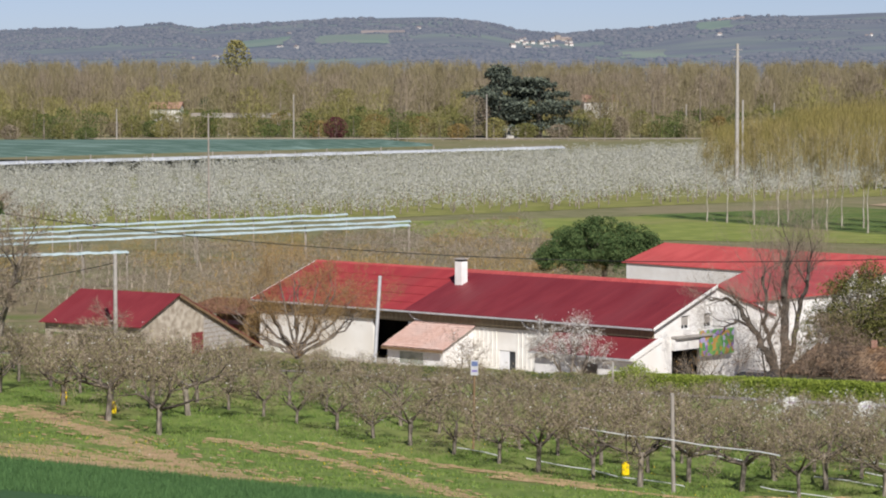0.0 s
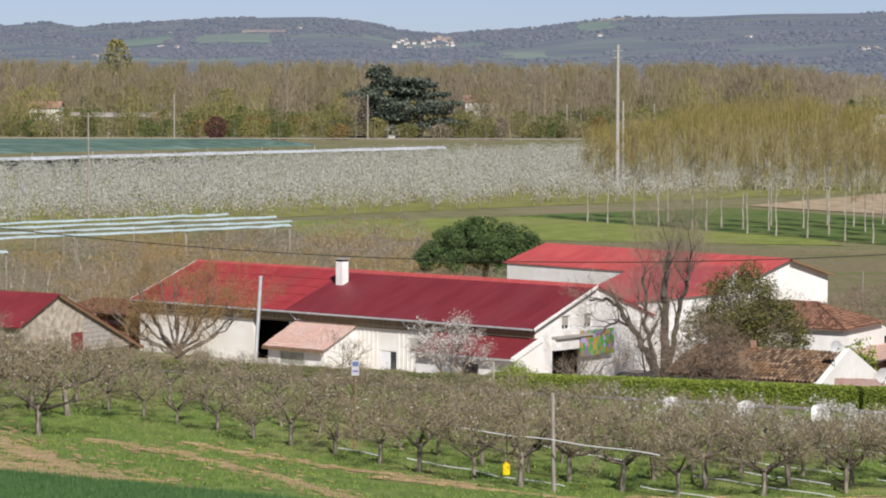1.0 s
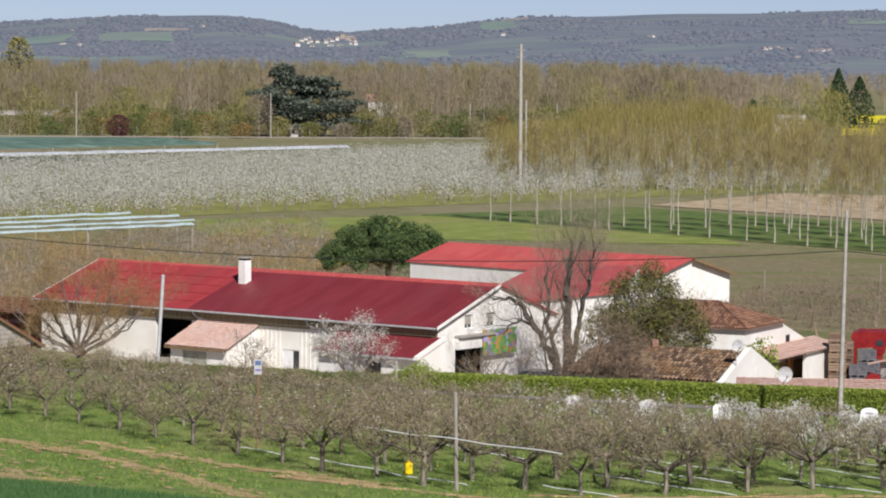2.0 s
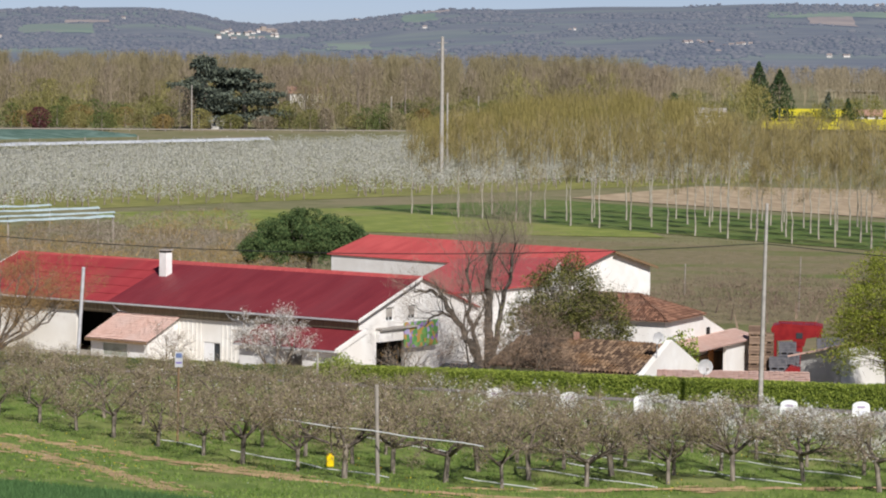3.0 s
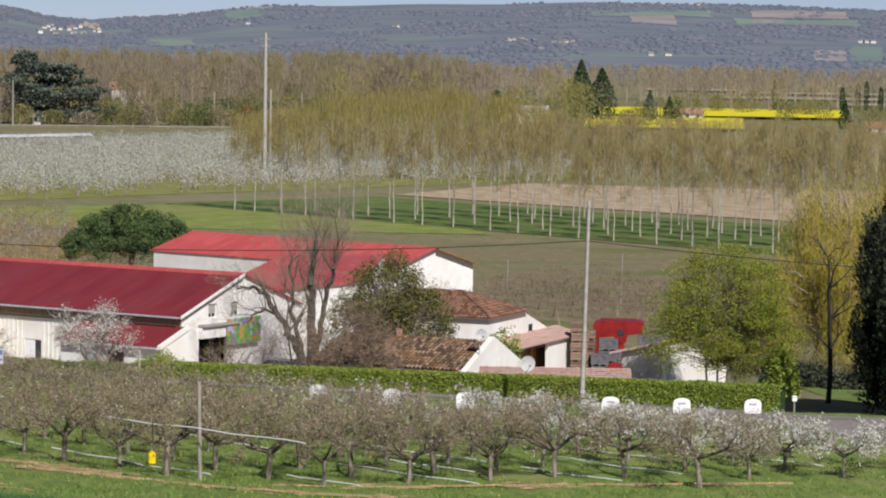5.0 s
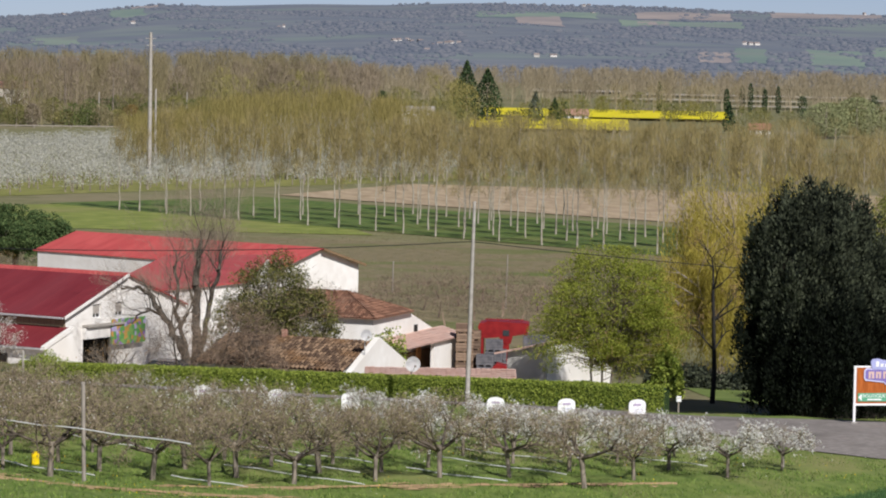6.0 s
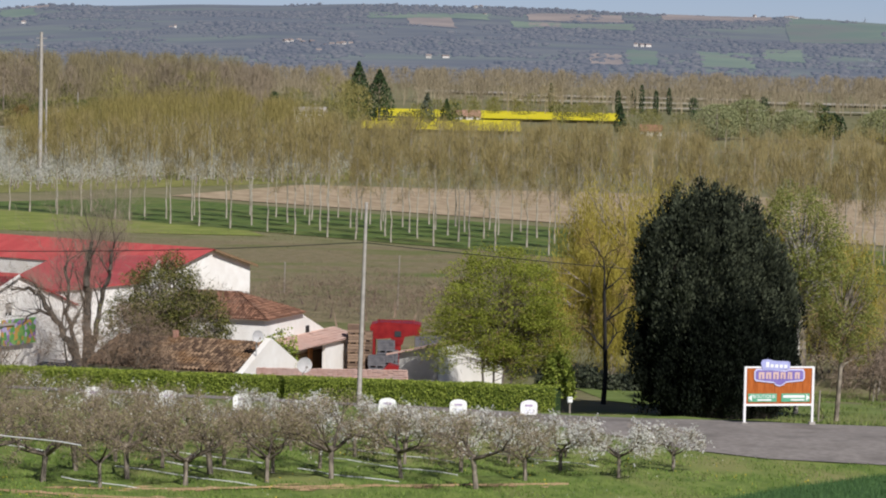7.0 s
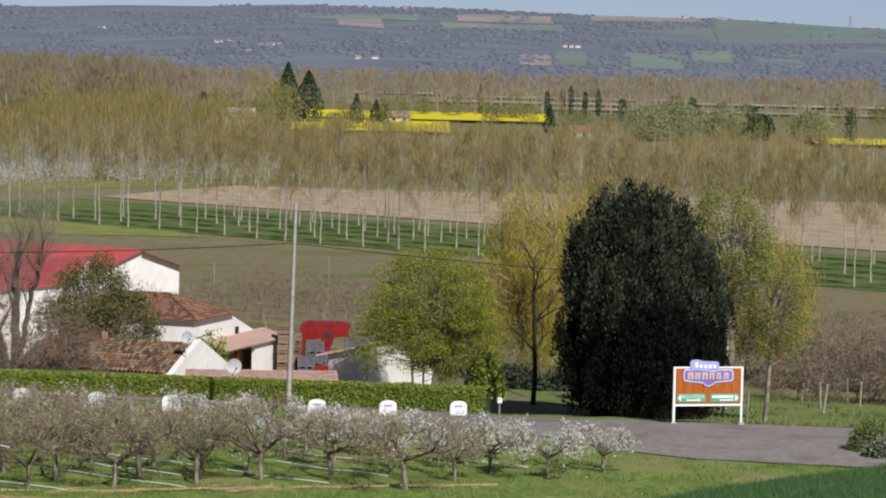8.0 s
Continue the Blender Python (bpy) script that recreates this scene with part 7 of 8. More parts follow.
def net_rows():
    """Folded hail nets on posts, in parallel runs."""
    rng = np.random.default_rng(201)
    for k, (xa, ya, xb, yb, h) in enumerate(((-48, 296, -31.5, 304, 3.7), (-50, 315, -4, 355, 3.6), (-52, 324, -4, 364, 3.6), (-54, 333, -6, 374, 3.6), (-56, 342, -12, 380, 3.6))):
        t = thing("hail_net", pose(0, 0, 0), "pale blue hail net folded along its wire", "net", "hail nets on posts")
        n = 40
        V, F = [], []
        for i in range(n + 1):
            f = i / n
            x, y = xa + (xb - xa) * f, ya + (yb - ya) * f
            sag = 0.03 * abs(math.sin(f * math.pi * n / 5)) + 0.08 * noise.noise((i * 0.5, k, 0))
            for du, dz in ((-0.42, -0.16), (-0.2, 0.0), (0.0, 0.05), (0.2, 0.0), (0.42, -0.16)):
                V.append((x + 0.65 * du, y - 0.75 * du, h + dz - sag + rng.normal() * 0.03))
        for i in range(n):
            F += [(i * 5 + j, i * 5 + j + 1, i * 5 + j + 6, i * 5 + j + 5) for j in range(4)]
        part("net", fast_mesh("net", V, F, NET_PALE), None, t)
        for i in range(0, n + 1, 10):
            x, y = xa + (xb - xa) * i / n, ya + (yb - ya) * i / n
            part("post", box(x - 0.06, x + 0.06, y - 0.06, y + 0.06, -0.1, h), GREY_WOOD, t)


net_rows()


def far_nets():
    c = np.array(((-112, 548), (-2, 652), (-14, 690), (-150, 690)), dtype=float)
    n, m = 30, 20
    V, F = [], []
    for i in range(n + 1):
        for k in range(m + 1):
            u, v = i / n, k / m
            q = (1 - u) * (1 - v) * c[0] + u * (1 - v) * c[1] + u * v * c[2] + (1 - u) * v * c[3]
            V.append((q[0], q[1], 4.3 + (0.5 if k % 2 else 0.0) + 0.15 * noise.noise((i, k, 2.0))))
    for i in range(n):
        F += [(i * (m + 1) + k, (i + 1) * (m + 1) + k, (i + 1) * (m + 1) + k + 1, i * (m + 1) + k + 1) for k in range(m)]
    t = thing("green_net", pose(0, 0, 0), "wide dark green net roof over a far orchard", "net")
    part("net", fast_mesh("net", V, F, NET_GREEN), None, t)
    for i in range(0, n + 1, 3):
        x, y = c[0] + (c[1] - c[0]) * i / n
        part("post", box(x - 0.1, x + 0.1, y - 0.1, y + 0.1, -0.1, 4.4), GREY_WOOD, t)
    t = thing("white_net", pose(0, 0, 0), "long white rolled net along the orchard edge", "net")
    V, F = [], []
    for i in range(41):
        x, y = -114 + 140 * i / 40, 540 + 133 * i / 40
        for d, z in ((-1.6, 3.2), (-0.8, 3.7), (0.8, 3.7), (1.6, 3.2)):
            V.append((x - 0.69 * d, y + 0.72 * d, z + 0.15 * noise.noise((i * 0.9, d, 1))))
    for i in range(40):
        F += [(i * 4 + j, i * 4 + j + 4, i * 4 + j + 5, i * 4 + j + 1) for j in range(3)]
    part("net", fast_mesh("net", V, F, mat("grey_white_net", (0.36, 0.38, 0.40), (0.48, 0.50, 0.52), 1.0)), None, t)
    for i in range(0, 41, 4):
        x, y = -114 + 140 * i / 40, 540 + 133 * i / 40
        part("post", box(x - 0.1, x + 0.1, y - 0.1, y + 0.1, -0.1, 4.0), GREY_WOOD, t)


far_nets()


# ---- farm yard things ----
CRATE_GREY = mat("grey_plastic_crate", (0.09, 0.09, 0.10), (0.16, 0.155, 0.165), 3.0, rough=0.6)
MACHINE_RED = mat("red_machine_paint", (0.20, 0.010, 0.012), (0.28, 0.018, 0.018), 2.0, rough=0.45)
# plank brown darkened for the shade the stacks stand in
PALLET_WOOD = mat("crate_planks", (0.13, 0.085, 0.06), (0.26, 0.18, 0.125), 3.0, obj_var=0.5)


def plastic_crate(m, first=[]):
    if first:
        return copy_thing(first[0], m)
    c = thing("plastic_crate", m, "grey plastic pallet crate stacked in the yard", "crate", "grey crates")
    part("base", box(-0.6, 0.6, -0.5, 0.5, 0.12, 0.18), CRATE_GREY, c)
    for y in (-0.5, 0.46):
        part("side", box(-0.6, 0.6, y, y + 0.04, 0.18, 0.80), CRATE_GREY, c)
    for x in (-0.6, 0.56):
        part("end", box(x, x + 0.04, -0.459, 0.459, 0.18, 0.80), CRATE_GREY, c)
    for x in (-0.55, -0.06, 0.43):
        part("runner", box(x, x + 0.12, -0.5, 0.5, 0.0, 0.12), CRATE_GREY, c)
    for z in (0.32, 0.5, 0.68):
        part("rib", box(-0.61, 0.61, -0.53, -0.501, z, z + 0.05), CRATE_GREY, c)
    first.append(c)
    return c


def wooden_crate(m, first=[]):
    if first:
        return copy_thing(first[0], m)
    c = thing("wooden_crate", m, "weathered wooden pallet crate, planks darkened for shade, in a tall stack", "crate", "wooden crates")
    for z in (0.14, 0.32, 0.50):
        for y in (-0.5, 0.47):
            part("plank", box(-0.6, 0.6, y, y + 0.03, z, z + 0.15), PALLET_WOOD, c)
        for x in (-0.6, 0.57):
            part("plank", box(x, x + 0.03, -0.469, 0.469, z, z + 0.15), PALLET_WOOD, c)
    part("base", box(-0.6, 0.6, -0.5, 0.5, 0.09, 0.135), PALLET_WOOD, c)
    for x in (-0.55, -0.05, 0.45):
        part("runner", box(x, x + 0.1, -0.5, 0.5, 0, 0.09), BROWN_WOOD, c)
    first.append(c)
    return c


def yard():
    z0 = gz(41, 204)
    for k in range(7):
        wooden_crate(pose(41.4 + 0.03 * (k % 2), 204.4, z0 + k * 0.66, 0, 0, -12 + 2 * (k % 3)))
    for k in range(6):
        wooden_crate(pose(42.3, 206.2, z0 + k * 0.66, 0, 0, -14))
    # grey crates round the machine
    for x, y, n in ((43.0, 205.0, 3), (43.9, 206.4, 4), (46.6, 206.6, 4), (48.0, 206.0, 3), (44.4, 207.4, 3), (45.0, 203.8, 2), (47.8, 207.6, 4)):
        for k in range(n):
            plastic_crate(pose(x + 0.02 * (k % 2), y, gz(x, y) + k * 0.81, 0, 0, -14 + 3 * (k % 2)))
    m = thing("harvest_trailer", pose(43.2, 208.6, gz(45, 209) - 0.3, 0, 0, -14), "red straddle harvesting machine parked among the crates", "machine")
    part("top_beam", prism(((0.15, 3.55), (0.55, 3.4), (1.5, 3.5), (1.65, 3.05), (2.3, 3.05), (2.45, 3.6), (3.3, 3.75), (3.55, 4.0), (3.55, 4.45), (3.3, 4.52), (0.7, 4.62), (0.4, 4.5), (0.1, 4.45), (0.0, 4.2)), "y", 0.0, 2.2), MACHINE_RED, m)
    part("leg_panel", box(1.7, 2.2, 0.05, 0.35, 0.5, 3.06), MACHINE_RED, m)
    part("ladder", box(1.3, 1.36, -0.06, -0.01, 0.6, 3.4), GUTTER, m)
    part("top_rail", box(0.5, 3.2, 0.1, 0.16, 4.72, 4.78), MACHINE_RED, m)
    for px in (0.6, 1.4, 2.2, 3.0):
        part("rail_post", box(px, px + 0.05, 0.1, 0.16, 4.5, 4.73), MACHINE_RED, m)
    part("leg_panel", box(0.15, 0.4, 0.0, 2.0, 0.5, 3.5), MACHINE_RED, m)
    part("leg_panel", box(3.2, 3.45, 0.0, 2.0, 0.5, 3.75), MACHINE_RED, m)
    part("deck", box(0.15, 3.45, 0.36, 2.0, 0.5, 0.75), MACHINE_RED, m)
    part("window", box(1.75, 2.2, -0.04, -0.002, 3.6, 4.0), GLASS, m)
    for x in (0.3, 3.3):
        V, F = tube_arrays((((x, -0.1, 0.45), (x, 0.25, 0.45), 0.45, 0.45),), 14)
        w = part("wheel", fast_mesh("wheel", V, F, BLACK), None, m)
        part("hub", box(x - 0.12, x + 0.12, -0.14, -0.08, 0.33, 0.57, bevel=0.03), CRATE_GREY, w)
    part("hopper", prism(((1.0, 0.3), (2.3, 0.3), (2.3, 1.9), (1.5, 2.1), (1.0, 1.6)), "y", -4.6, -3.2), MACHINE_RED, m)


yard()


def dish(x, y, z, r, name_label, post):
    d = thing("satellite_dish", pose(x, y, z, 0, 0, 8), name_label, "dish")
    V, F = [(0, 0, 0)], []
    rings, seg = 4, 20
    for i in range(1, rings + 1):
        for k in range(seg):
            a, f = 6.2832 * k / seg, i / rings
            V.append((r * f * math.cos(a), -0.22 * r * f * f, r * f * math.sin(a)))
    quads = []
    for i in range(rings - 1):
        for k in range(seg):
            a, b = 1 + i * seg + k, 1 + i * seg + (k + 1) % seg
            quads.append((a, b, b + seg, a + seg))
    bm = bmesh.new()
    vs = [bm.verts.new(v) for v in V]
    for q in quads:
        bm.faces.new([vs[i] for i in q])
    for k in range(seg):
        bm.faces.new((vs[0], vs[1 + k], vs[1 + (k + 1) % seg]))
    bmesh.ops.solidify(bm, geom=bm.faces[:], thickness=0.015)
    part("reflector", bm, STEEL, d, "white round reflector")
    part("arm", fast_mesh("arm", *hose(((0, -0.05, -r * 0.9), (0, -0.3, -r * 0.6), (0, -0.5, -0.1)), 0.02), GUTTER), None, d)
    part("receiver", box(-0.05, 0.05, -0.58, -0.48, -0.14, -0.02, bevel=0.01), GREY_WOOD, d)
    part("post", fast_mesh("post", *hose(((0, 0.03, 0), (0, 0.2, -0.1), (0, 0.2, -post)), 0.035), GUTTER), None, d)


dish(30.6, 181.0, 5.75, 0.36, "white satellite dish on the old roof", 1.2)
dish(32.35, 174.9, 4.63, 0.46, "large white satellite dish on a post by the tiles", 2.6)


def parked_car():
    x, y = 21.9, 209.4
    c = thing("parked_car", pose(x, y, gz(x, y), 0, 0, -28), "dark parked car standing before the gable", "car")
    paint = mat("dark_car_paint", (0.012, 0.014, 0.02), (0.02, 0.022, 0.03), 2.0, rough=0.25, spec=0.5)
    part("body", prism(((-2.1, 0.35), (2.1, 0.35), (2.12, 0.75), (1.9, 0.88), (1.0, 0.95), (0.45, 1.42), (-1.2, 1.45), (-1.85, 0.98), (-2.12, 0.85)), "y", -0.85, 0.85), paint, c)
    part("windscreen", prism(((1.02, 0.97), (0.48, 1.40), (0.52, 1.42), (1.08, 0.98)), "y", -0.72, 0.72), GLASS, c)
    for s in (-0.86, 0.835):
        part("side_window", prism(((-1.5, 0.98), (0.8, 0.98), (0.4, 1.36), (-1.15, 1.38)), "y", s, s + 0.025), GLASS, c)
    for px in (-1.3, 1.3):
        for s in (-0.88, 0.66):
            V, F = tube_arrays((((px, s, 0.32), (px, s + 0.22, 0.32), 0.32, 0.32),), 14)
            w = part("wheel", fast_mesh("wheel", V, F, BLACK), None, c)
            part("rim", box(px - 0.14, px + 0.14, s - 0.005, s + 0.225, 0.18, 0.46, bevel=0.04), GUTTER, w)


parked_car()


# ---- far landmarks ----
def far_tree(name, x, y, h, w, n, material, seed, label, tiers=0, size=0.5, rounded=False):
    """A single large far tree: trunk, limbs and a crown of tufts, in flat tiers for a cedar."""
    rng = np.random.default_rng(seed)
    t = thing(name, pose(x, y, gz(x, y)), label, "tree")
    part("trunk", fast_mesh("trunk", *tube_arrays((((0, 0, 0), (0, 0, h * 0.5), w * 0.07, w * 0.05), ((0, 0, h * 0.5), (0, 0, h * 0.95), w * 0.05, 0.05)), 6), BARK), None, t)
    if tiers:
        P = []
        for k in range(tiers):
            f = k / tiers
            c = np.array((rng.normal() * w * 0.5, rng.normal() * w * 0.4, h * (0.22 + 0.74 * f)))
            r = w * (0.62 - 0.38 * f)
            m = n // tiers
            a, q = rng.uniform(0, 6.283, m), np.sqrt(rng.uniform(0, 1, m))
            P.append(np.stack([c[0] * (1 - f) + r * q * np.cos(a), c[1] * (1 - f) + r * q * np.sin(a), c[2] + rng.normal(size=m) * h * 0.022 - 0.12 * r * q], axis=1))
        P = np.concatenate(P)
    else:
        u, a = rng.uniform(0, 1, n), rng.uniform(0, 6.283, n)
        r = w * np.interp(u, (0, 0.25, 0.6, 0.85, 1), (0.5, 0.95, 1.0, 0.75, 0.25) if rounded else (0.8, 1.0, 0.7, 0.28, 0.05)) * np.sqrt(rng.uniform(0.1, 1, n))
        P = np.stack([r * np.cos(a), r * np.sin(a), h * (0.08 + 0.92 * u)], axis=1)
    part("crown", fast_mesh("crown", *leaf_cards(P, size * rng.uniform(0.5, 1.3, len(P)), rng, 0.4 if tiers else 0), material), None, t)


RUST_BUSH = mat("russet_bushes", (0.16, 0.105, 0.035), (0.29, 0.20, 0.07), 0.05, island=0.6)
rng_ = np.random.default_rng(270)
for k in range(52):
    ba_, bd_ = -0.15 + 0.285 * (k + rng_.uniform(-0.4, 0.4)) / 52, rng_.uniform(858, 915)
    m_, words_ = ((FAR_GREEN, "yellow-green"), (FAR_DEEP, "deep green"), (RUST_BUSH, "russet"), (FAR_OLIVE, "olive"), (FAR_GREEN, "yellow-green"), (FAR_GREY, "grey bare"))[int(rng_.integers(0, 6))]
    if not 0.005 < ba_ < 0.036:
        far_tree("field_bush", bd_ * math.sin(ba_), bd_ * math.cos(ba_), rng_.uniform(3.5, 8.5), rng_.uniform(2.6, 5.0), 1500, m_, 300 + k, "rounded " + words_ + " bush before the far woods", size=0.2, rounded=True)
for k in range(34):
    ba_, bd_ = -0.15 + 0.32 * (k + rng_.uniform(-0.4, 0.4)) / 34, rng_.uniform(925, 1010)
    m_, words_ = ((FAR_GREY, "grey bare"), (FAR_OLIVE, "olive budding"), (FAR_TWIG, "brown bare"), (FAR_GREEN, "yellow-green"))[int(rng_.integers(0, 4))]
    if not 0.005 < ba_ < 0.036:
        far_tree("round_tree", bd_ * math.sin(ba_), bd_ * math.cos(ba_), rng_.uniform(9, 16.5), rng_.uniform(3.5, 5.5), 2200, m_, 360 + k, "rounded " + words_ + " tree among the far woods", size=0.2, rounded=True)
# needle colour lightened to paint in the haze of distance
CEDAR = mat("hazy_cedar_needles", (0.04, 0.052, 0.04), (0.125, 0.145, 0.105), 1.0, island=0.8)
far_tree("cedar_tree", 16.5, 885.0, 22.4, 13.5, 5600, CEDAR, 211, "large dark blue-green cedar above the far bushes", tiers=12, size=0.5)
far_tree("cedar_tree", 28.0, 890.0, 19.0, 14.5, 5600, CEDAR, 212, "broad dark cedar beside the taller one", tiers=11, size=0.5)
far_tree("cedar_tree", 21.5, 893.0, 18.5, 13.0, 4600, CEDAR, 222, "dark cedar filling the gap between two others", tiers=11, size=0.5)
far_tree("bare_ash", 9.0, 872.0, 12.5, 5.0, 3800, FAR_GREY, 213, "rounded grey bare tree before the cedars", size=0.17, rounded=True)
far_tree("round_tree", -74.0, 1095.0, 29.5, 7.0, 3200, FAR_OLIVE, 214, "tall round olive tree rising above the woods", size=0.45, rounded=True)
far_tree("spruce_tree", 197.5, 979.0, 20.5, 5.2, 2200, EVERGREEN, 215, "dark pointed spruce beside the rapeseed field", size=0.4)
far_tree("spruce_tree", 204.2, 978.0, 18.0, 5.6, 2200, EVERGREEN, 216, "second dark spruce beside the rapeseed field", size=0.4)
far_tree("blue_spruce", 223.0, 990.0, 10.5, 2.8, 900, CEDAR, 217, "small blue-green spruce beside the red house", size=0.4)
far_tree("spruce_tree", 232.0, 1000.0, 8.5, 2.6, 900, EVERGREEN, 218, "small dark spruce beside the red house", size=0.4)
far_tree("spruce_tree", 262.0, 895.0, 9.5, 2.2, 700, EVERGREEN, 219, "small dark conifer by the tiled house", size=0.4)
far_tree("garden_pine", 313.0, 850.0, 8.5, 5.0, 1300, EVERGREEN, 220, "broad dark pine beyond the poplars", size=0.45, rounded=True)
far_tree("plum_bush", -30.5, 868.0, 6.4, 3.6, 1800, mat("purple_leaves", (0.06, 0.015, 0.02), (0.12, 0.035, 0.04), 1.0, island=0.8), 221, "round purple-leaved plum bush by the road", size=0.22, rounded=True)
for k, (bx_, by_) in enumerate(((79.5, 852.0), (88.5, 850.0), (14.5, 872.0), (23.5, 873.0), (-20.0, 866.0), (46.0, 870.0))):
    far_tree("field_bush", bx_, by_, 4.5 + 0.8 * (k % 3), 4.4, 1900, (FAR_OLIVE, FAR_GREEN)[k % 2], 230 + k, "rounded olive bush beside the far road", size=0.2, rounded=True)
for k, (ca_, cd_) in enumerate(((0.2838, 1240), (0.2888, 1255), (0.2915, 1250), (0.2962, 1265), (0.3005, 1250), (0.262, 1235))):
    far_tree("cypress_tree", cd_ * math.sin(ca_), cd_ * math.cos(ca_), 10.5 + 1.2 * (k % 3), 1.3, 700, EVERGREEN, 260 + k, "thin dark cypress standing before the far fields", size=0.3, rounded=True)
PALE_WILLOW = mat("pale_willow_leaves", (0.18, 0.20, 0.09), (0.29, 0.30, 0.15), 1.0, island=0.8)
for k, (wx, wy, wh) in enumerate(((278, 850, 10.5), (290, 858, 12.0), (302, 850, 9.5), (325, 838, 10.0))):
    far_tree("pale_willow", wx, wy, wh, 7.5, 6500, PALE_WILLOW, 230 + k, "pale green willow in young leaf beyond the poplars", size=0.24, rounded=True)


def small_house(name, x, y, z, w, d, h, yaw, roof, label, wall=None, group=""):
    """A far house: walls, pitched roof with eaves, door and windows."""
    b = thing(name, pose(x, y, z, 0, 0, yaw), label, "house", group)
    rz = h + d * 0.22
    part("wall", prism(((0, -1), (d, -1), (d, h), (d / 2, rz), (0, h)), "x", 0, w), wall or WHITE, b)
    part("roof", prism(((-0.5, h - 0.1), (d / 2, rz + 0.15), (d + 0.5, h - 0.1), (d + 0.5, h + 0.12), (d / 2, rz + 0.4), (-0.5, h + 0.12)), "x", -0.4, w + 0.4), roof, b)
    n = max(2, int(w / 3.5))
    for k in range(n):
        xx = w * (k + 0.5) / n
        part("door" if k == n // 2 else "window", box(xx - 0.5, xx + 0.5, -0.05, 0.1, 0.1 if k == n // 2 else 1.0, 2.2), GLASS, b)
    return b


SALMON = mat("salmon_tile", (0.30, 0.17, 0.12), (0.40, 0.24, 0.18), 1.0)
small_house("cottage", 245.0, 1052.0, -0.6, 11, 8, 2.4, -8, SALMON, "low house with a red tile roof beside the rapeseed")
small_house("cottage", 267.5, 892.0, -1.0, 6, 7, 2.4, -20, RUST_TILE, "small house with a dark red roof beyond the poplars")
small_house("cottage", 18.0, 880.0, 0, 4, 4, 2.4, 10, CONCRETE, "pale cottage below the cedars", STUCCO)
small_house("cottage", 46.0, 996.0, 4.0, 11, 8, 5.0, 6, SALMON, "pale house half hidden in the woods")
small_house("cottage", 84.0, 868.0, 1.0, 6, 5, 2.6, -6, CONCRETE, "pale house behind the bushes", STUCCO)
small_house("cottage", -88.0, 918.0, 2.0, 9, 7, 6.0, -6, SALMON, "house with a salmon roof in the woods")
small_house("cottage", 168.0, 935.0, 1.5, 10, 6, 3.0, -12, CONCRETE, "low pale shed beside the spruces")


def footbridge():
    b = thing("overpass", pose(-76.0, 921.0, 0, 0, 0, 2), "low concrete road bridge in front of the woods", "bridge")
    part("deck", box(0, 30, 0, 6, 5.2, 6.0), CONCRETE, b)
    part("parapet", box(0, 30, 0, 0.3, 6.0, 6.6), GREY_WOOD, b)
    for x in (2, 11, 20, 26):
        part("pier", box(x, x + 0.8, 1, 5, -0.2, 5.2), CONCRETE, b)
    part("ramp", prism(((30, 5.4), (30, 6.0), (22, 0.5), (21, 0.0)), "y", 6.1, 9.0), CONCRETE, b)


footbridge()


def guard_rail():
    t = thing("guard_rail", pose(-100, 852, 0.0), "long pale steel guard rail along the far road", "rail")
    part("beam", box(0, 225, -0.05, 0.05, 0.6, 0.85), GREY_WOOD, t)
    for k in range(46):
        part("post", box(k * 5 - 0.08, k * 5 + 0.08, 0.06, 0.2, -0.2, 0.62), GREY_WOOD, t)


guard_rail()


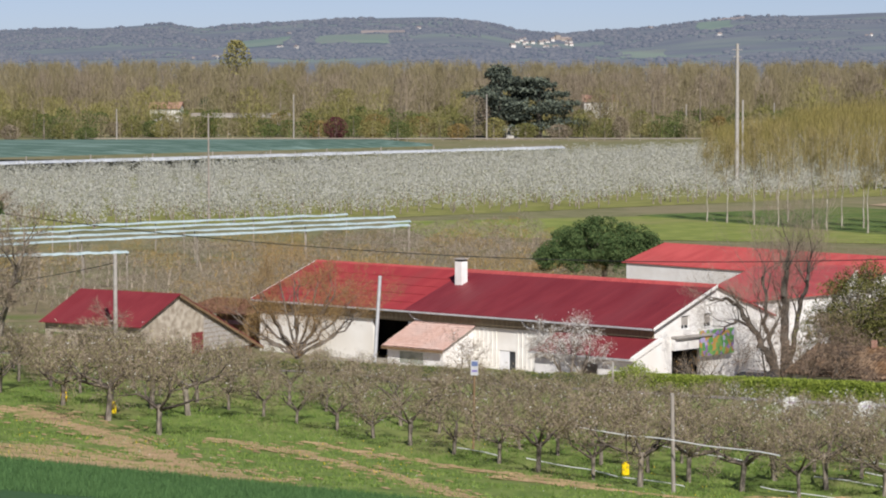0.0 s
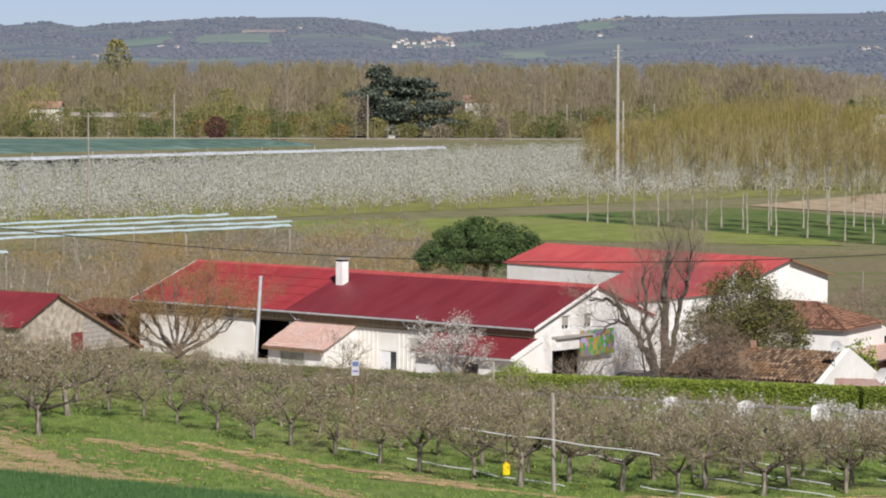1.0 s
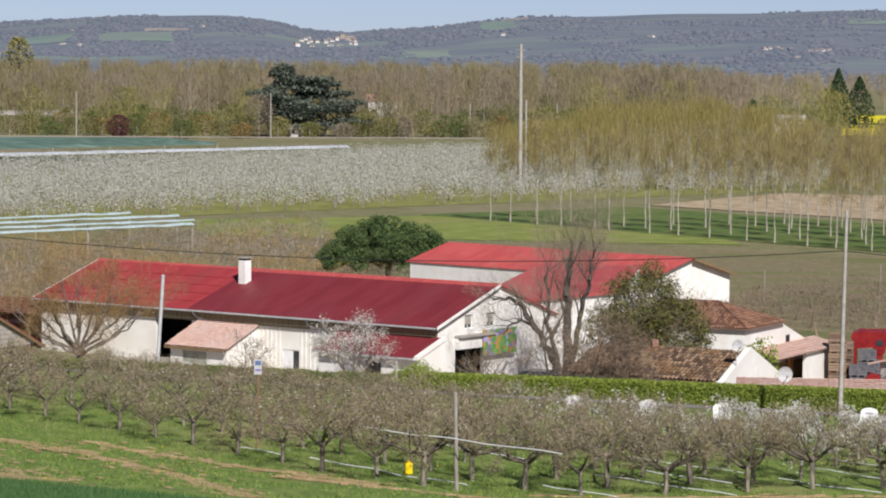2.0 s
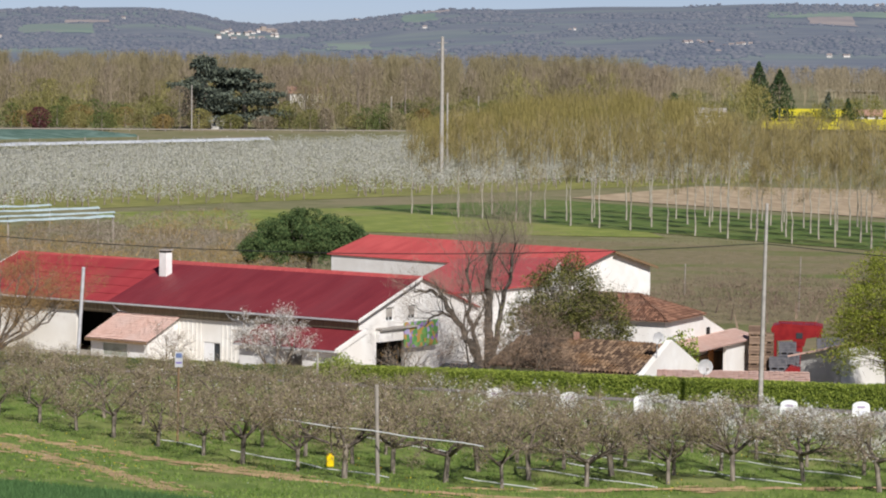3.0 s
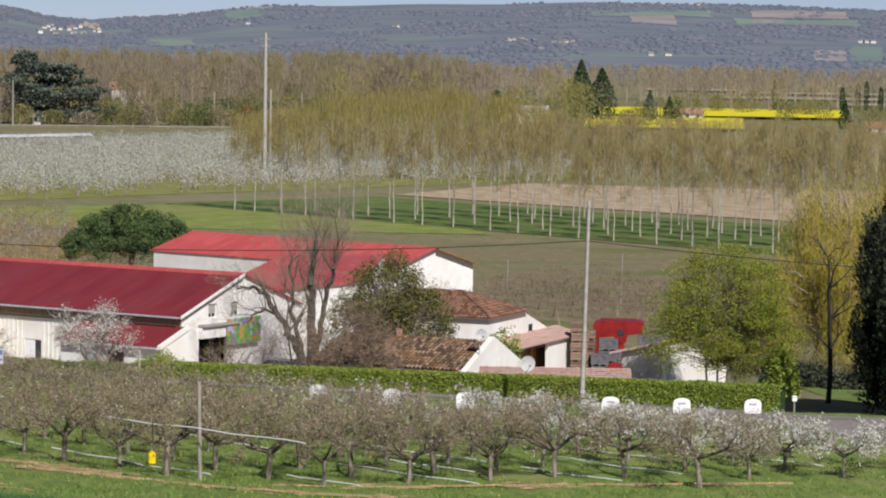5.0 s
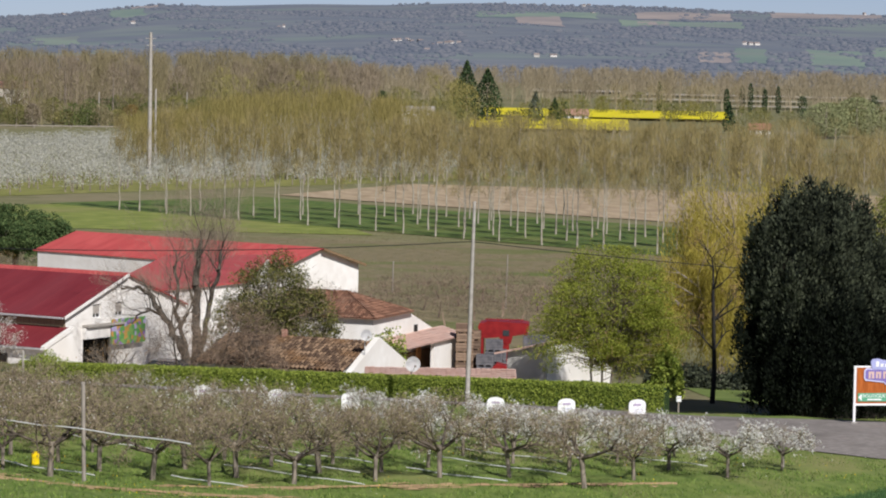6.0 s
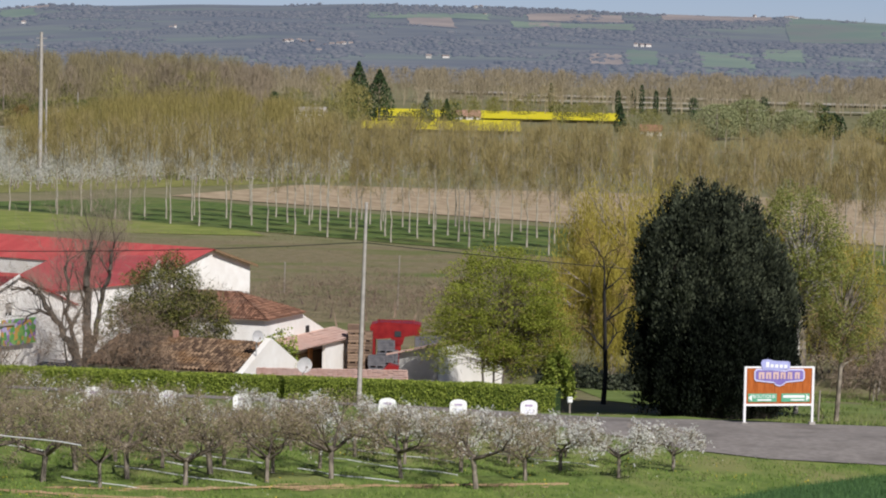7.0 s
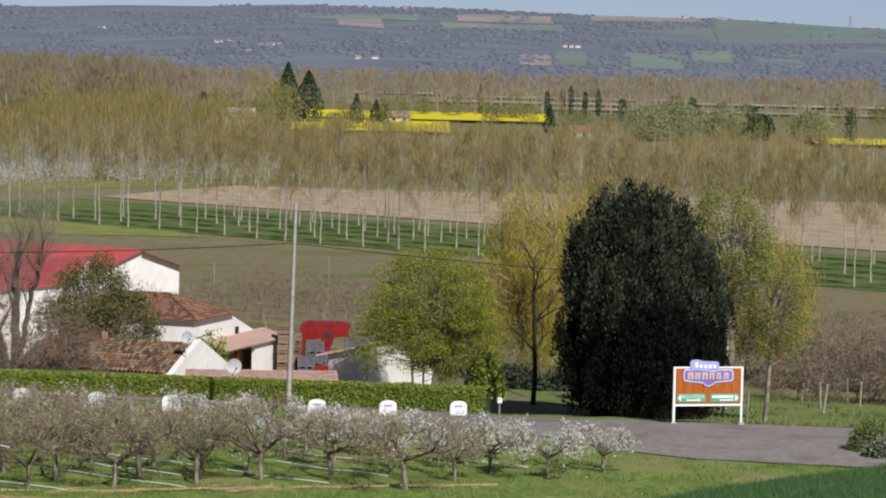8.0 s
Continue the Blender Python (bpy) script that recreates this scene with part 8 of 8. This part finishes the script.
def hill_village():
    """Pale houses, a keep and farms on the far slopes."""
    rng = np.random.default_rng(240)
    # muted wall, stone and roof colours carry the haze over the far slopes
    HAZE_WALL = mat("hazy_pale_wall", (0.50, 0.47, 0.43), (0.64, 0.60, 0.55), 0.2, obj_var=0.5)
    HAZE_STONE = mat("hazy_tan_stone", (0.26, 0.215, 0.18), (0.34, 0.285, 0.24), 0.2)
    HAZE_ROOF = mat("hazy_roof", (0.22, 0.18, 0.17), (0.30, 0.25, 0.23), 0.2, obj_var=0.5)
    spots = [(0.0223, 3360), (0.026, 3440), (0.0288, 3470), (0.0325, 3530), (0.0408, 3630), (0.0269, 3360), (0.094, 4080), (0.0894, 3320), (0.1386, 3260), (-0.0505, 3670), (-0.079, 3660), (-0.0085, 3650), (-0.0542, 3400),
             (-0.0487, 3320), (-0.0818, 3030), (-0.0754, 3040), (0.0674, 4130), (0.1748, 2990), (0.1785, 3020), (0.1831, 3000), (0.1877, 2940), (0.1914, 2960), (0.185, 2860), (0.137, 3250), (0.2208, 2810), (0.2262, 2820), (0.1765, 3010), (0.1805, 2990), (0.1892, 2950), (0.1935, 2970), (0.1955, 2960), (0.2362, 4170), (0.2385, 4180), (0.3385, 4185), (0.3398, 4150), (0.2925, 3220), (0.2885, 3200),
             (0.2396, 3970), (0.2906, 3210), (0.3371, 4190), (0.3413, 4190), (0.3275, 4190)]
    spots += [(rng.uniform(0.0215, 0.043), rng.uniform(3380, 3600)) for _ in range(14)]
    spots = [(a, r, rng.uniform(8, 14)) for a, r in spots]
    first = None
    for a, r, w in spots:
        x, y, z = hill_point(r, a)
        m = pose(x, y, z - 0.5, 0, 0, rng.uniform(-35, 35)) @ Matrix.Diagonal((w / 10 * rng.uniform(0.5, 1.0), w / 12, rng.uniform(0.55, 0.95), 1))
        if first is None:
            first = thing("hill_house", m, "pale stone house on the far hillside", "house", "houses on the hills")
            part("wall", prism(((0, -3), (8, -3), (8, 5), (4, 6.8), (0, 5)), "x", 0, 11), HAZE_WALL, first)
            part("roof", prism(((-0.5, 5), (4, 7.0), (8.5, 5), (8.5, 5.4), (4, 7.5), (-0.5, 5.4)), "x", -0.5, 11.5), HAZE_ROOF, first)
        else:
            copy_thing(first, m)
    x, y, z = hill_point(3610, 0.0368)
    k = thing("castle", pose(x, y, z - 1, 0, 0, 10), "old stone castle keep above the hill village", "castle")
    part("keep", box(0, 6, 0, 6, 0, 8), HAZE_STONE, k)
    part("hall", box(6, 16, 1, 6, 0, 4.5), HAZE_STONE, k)
    part("tower", box(-2, 0, 2, 5, 0, 6), HAZE_STONE, k)
    part("roof", prism(((0.5, 4.5), (3.5, 6), (6.5, 4.5)), "x", 6, 16.5), HAZE_ROOF, k)


hill_village()


PYLON = mat("dull_galvanised_steel", (0.20, 0.22, 0.25), (0.28, 0.30, 0.33), 1.0)


def lattice_pylon(x, y, z, h):
    t = thing("lattice_pylon", pose(x, y, z), "grey steel lattice pylon carrying power lines", "pylon")
    w = h * 0.11
    for sx in (-1, 1):
        for sy in (-1, 1):
            part("leg", fast_mesh("leg", *tube_arrays((((sx * w, sy * w, 0), (sx * w * 0.25, sy * w * 0.25, h * 0.72), 0.2, 0.16), ((sx * w * 0.25, sy * w * 0.25, h * 0.72), (0, 0, h), 0.16, 0.1)), 4), PYLON), None, t)
    for f in (0.62, 0.74, 0.87):
        part("arm", box(-h * 0.2, h * 0.2, -0.15, 0.15, h * f - 0.12, h * f + 0.12), PYLON, t)
    for k in range(5):
        f = k / 6
        a, b = w * (1 - 0.75 * f / 0.72), w * (1 - 0.75 * (f + 0.14) / 0.72)
        for s in (-1, 1):
            part("brace", fast_mesh("brace", *tube_arrays((((-s * a, -a, h * f), (s * b, -b, h * (f + 0.14)), 0.1, 0.1),), 4), PYLON), None, t)


lattice_pylon(1563, 3898, 62, 34)
lattice_pylon(1500, 3950, 66, 22)
lattice_pylon(960, 2520, -1, 38)
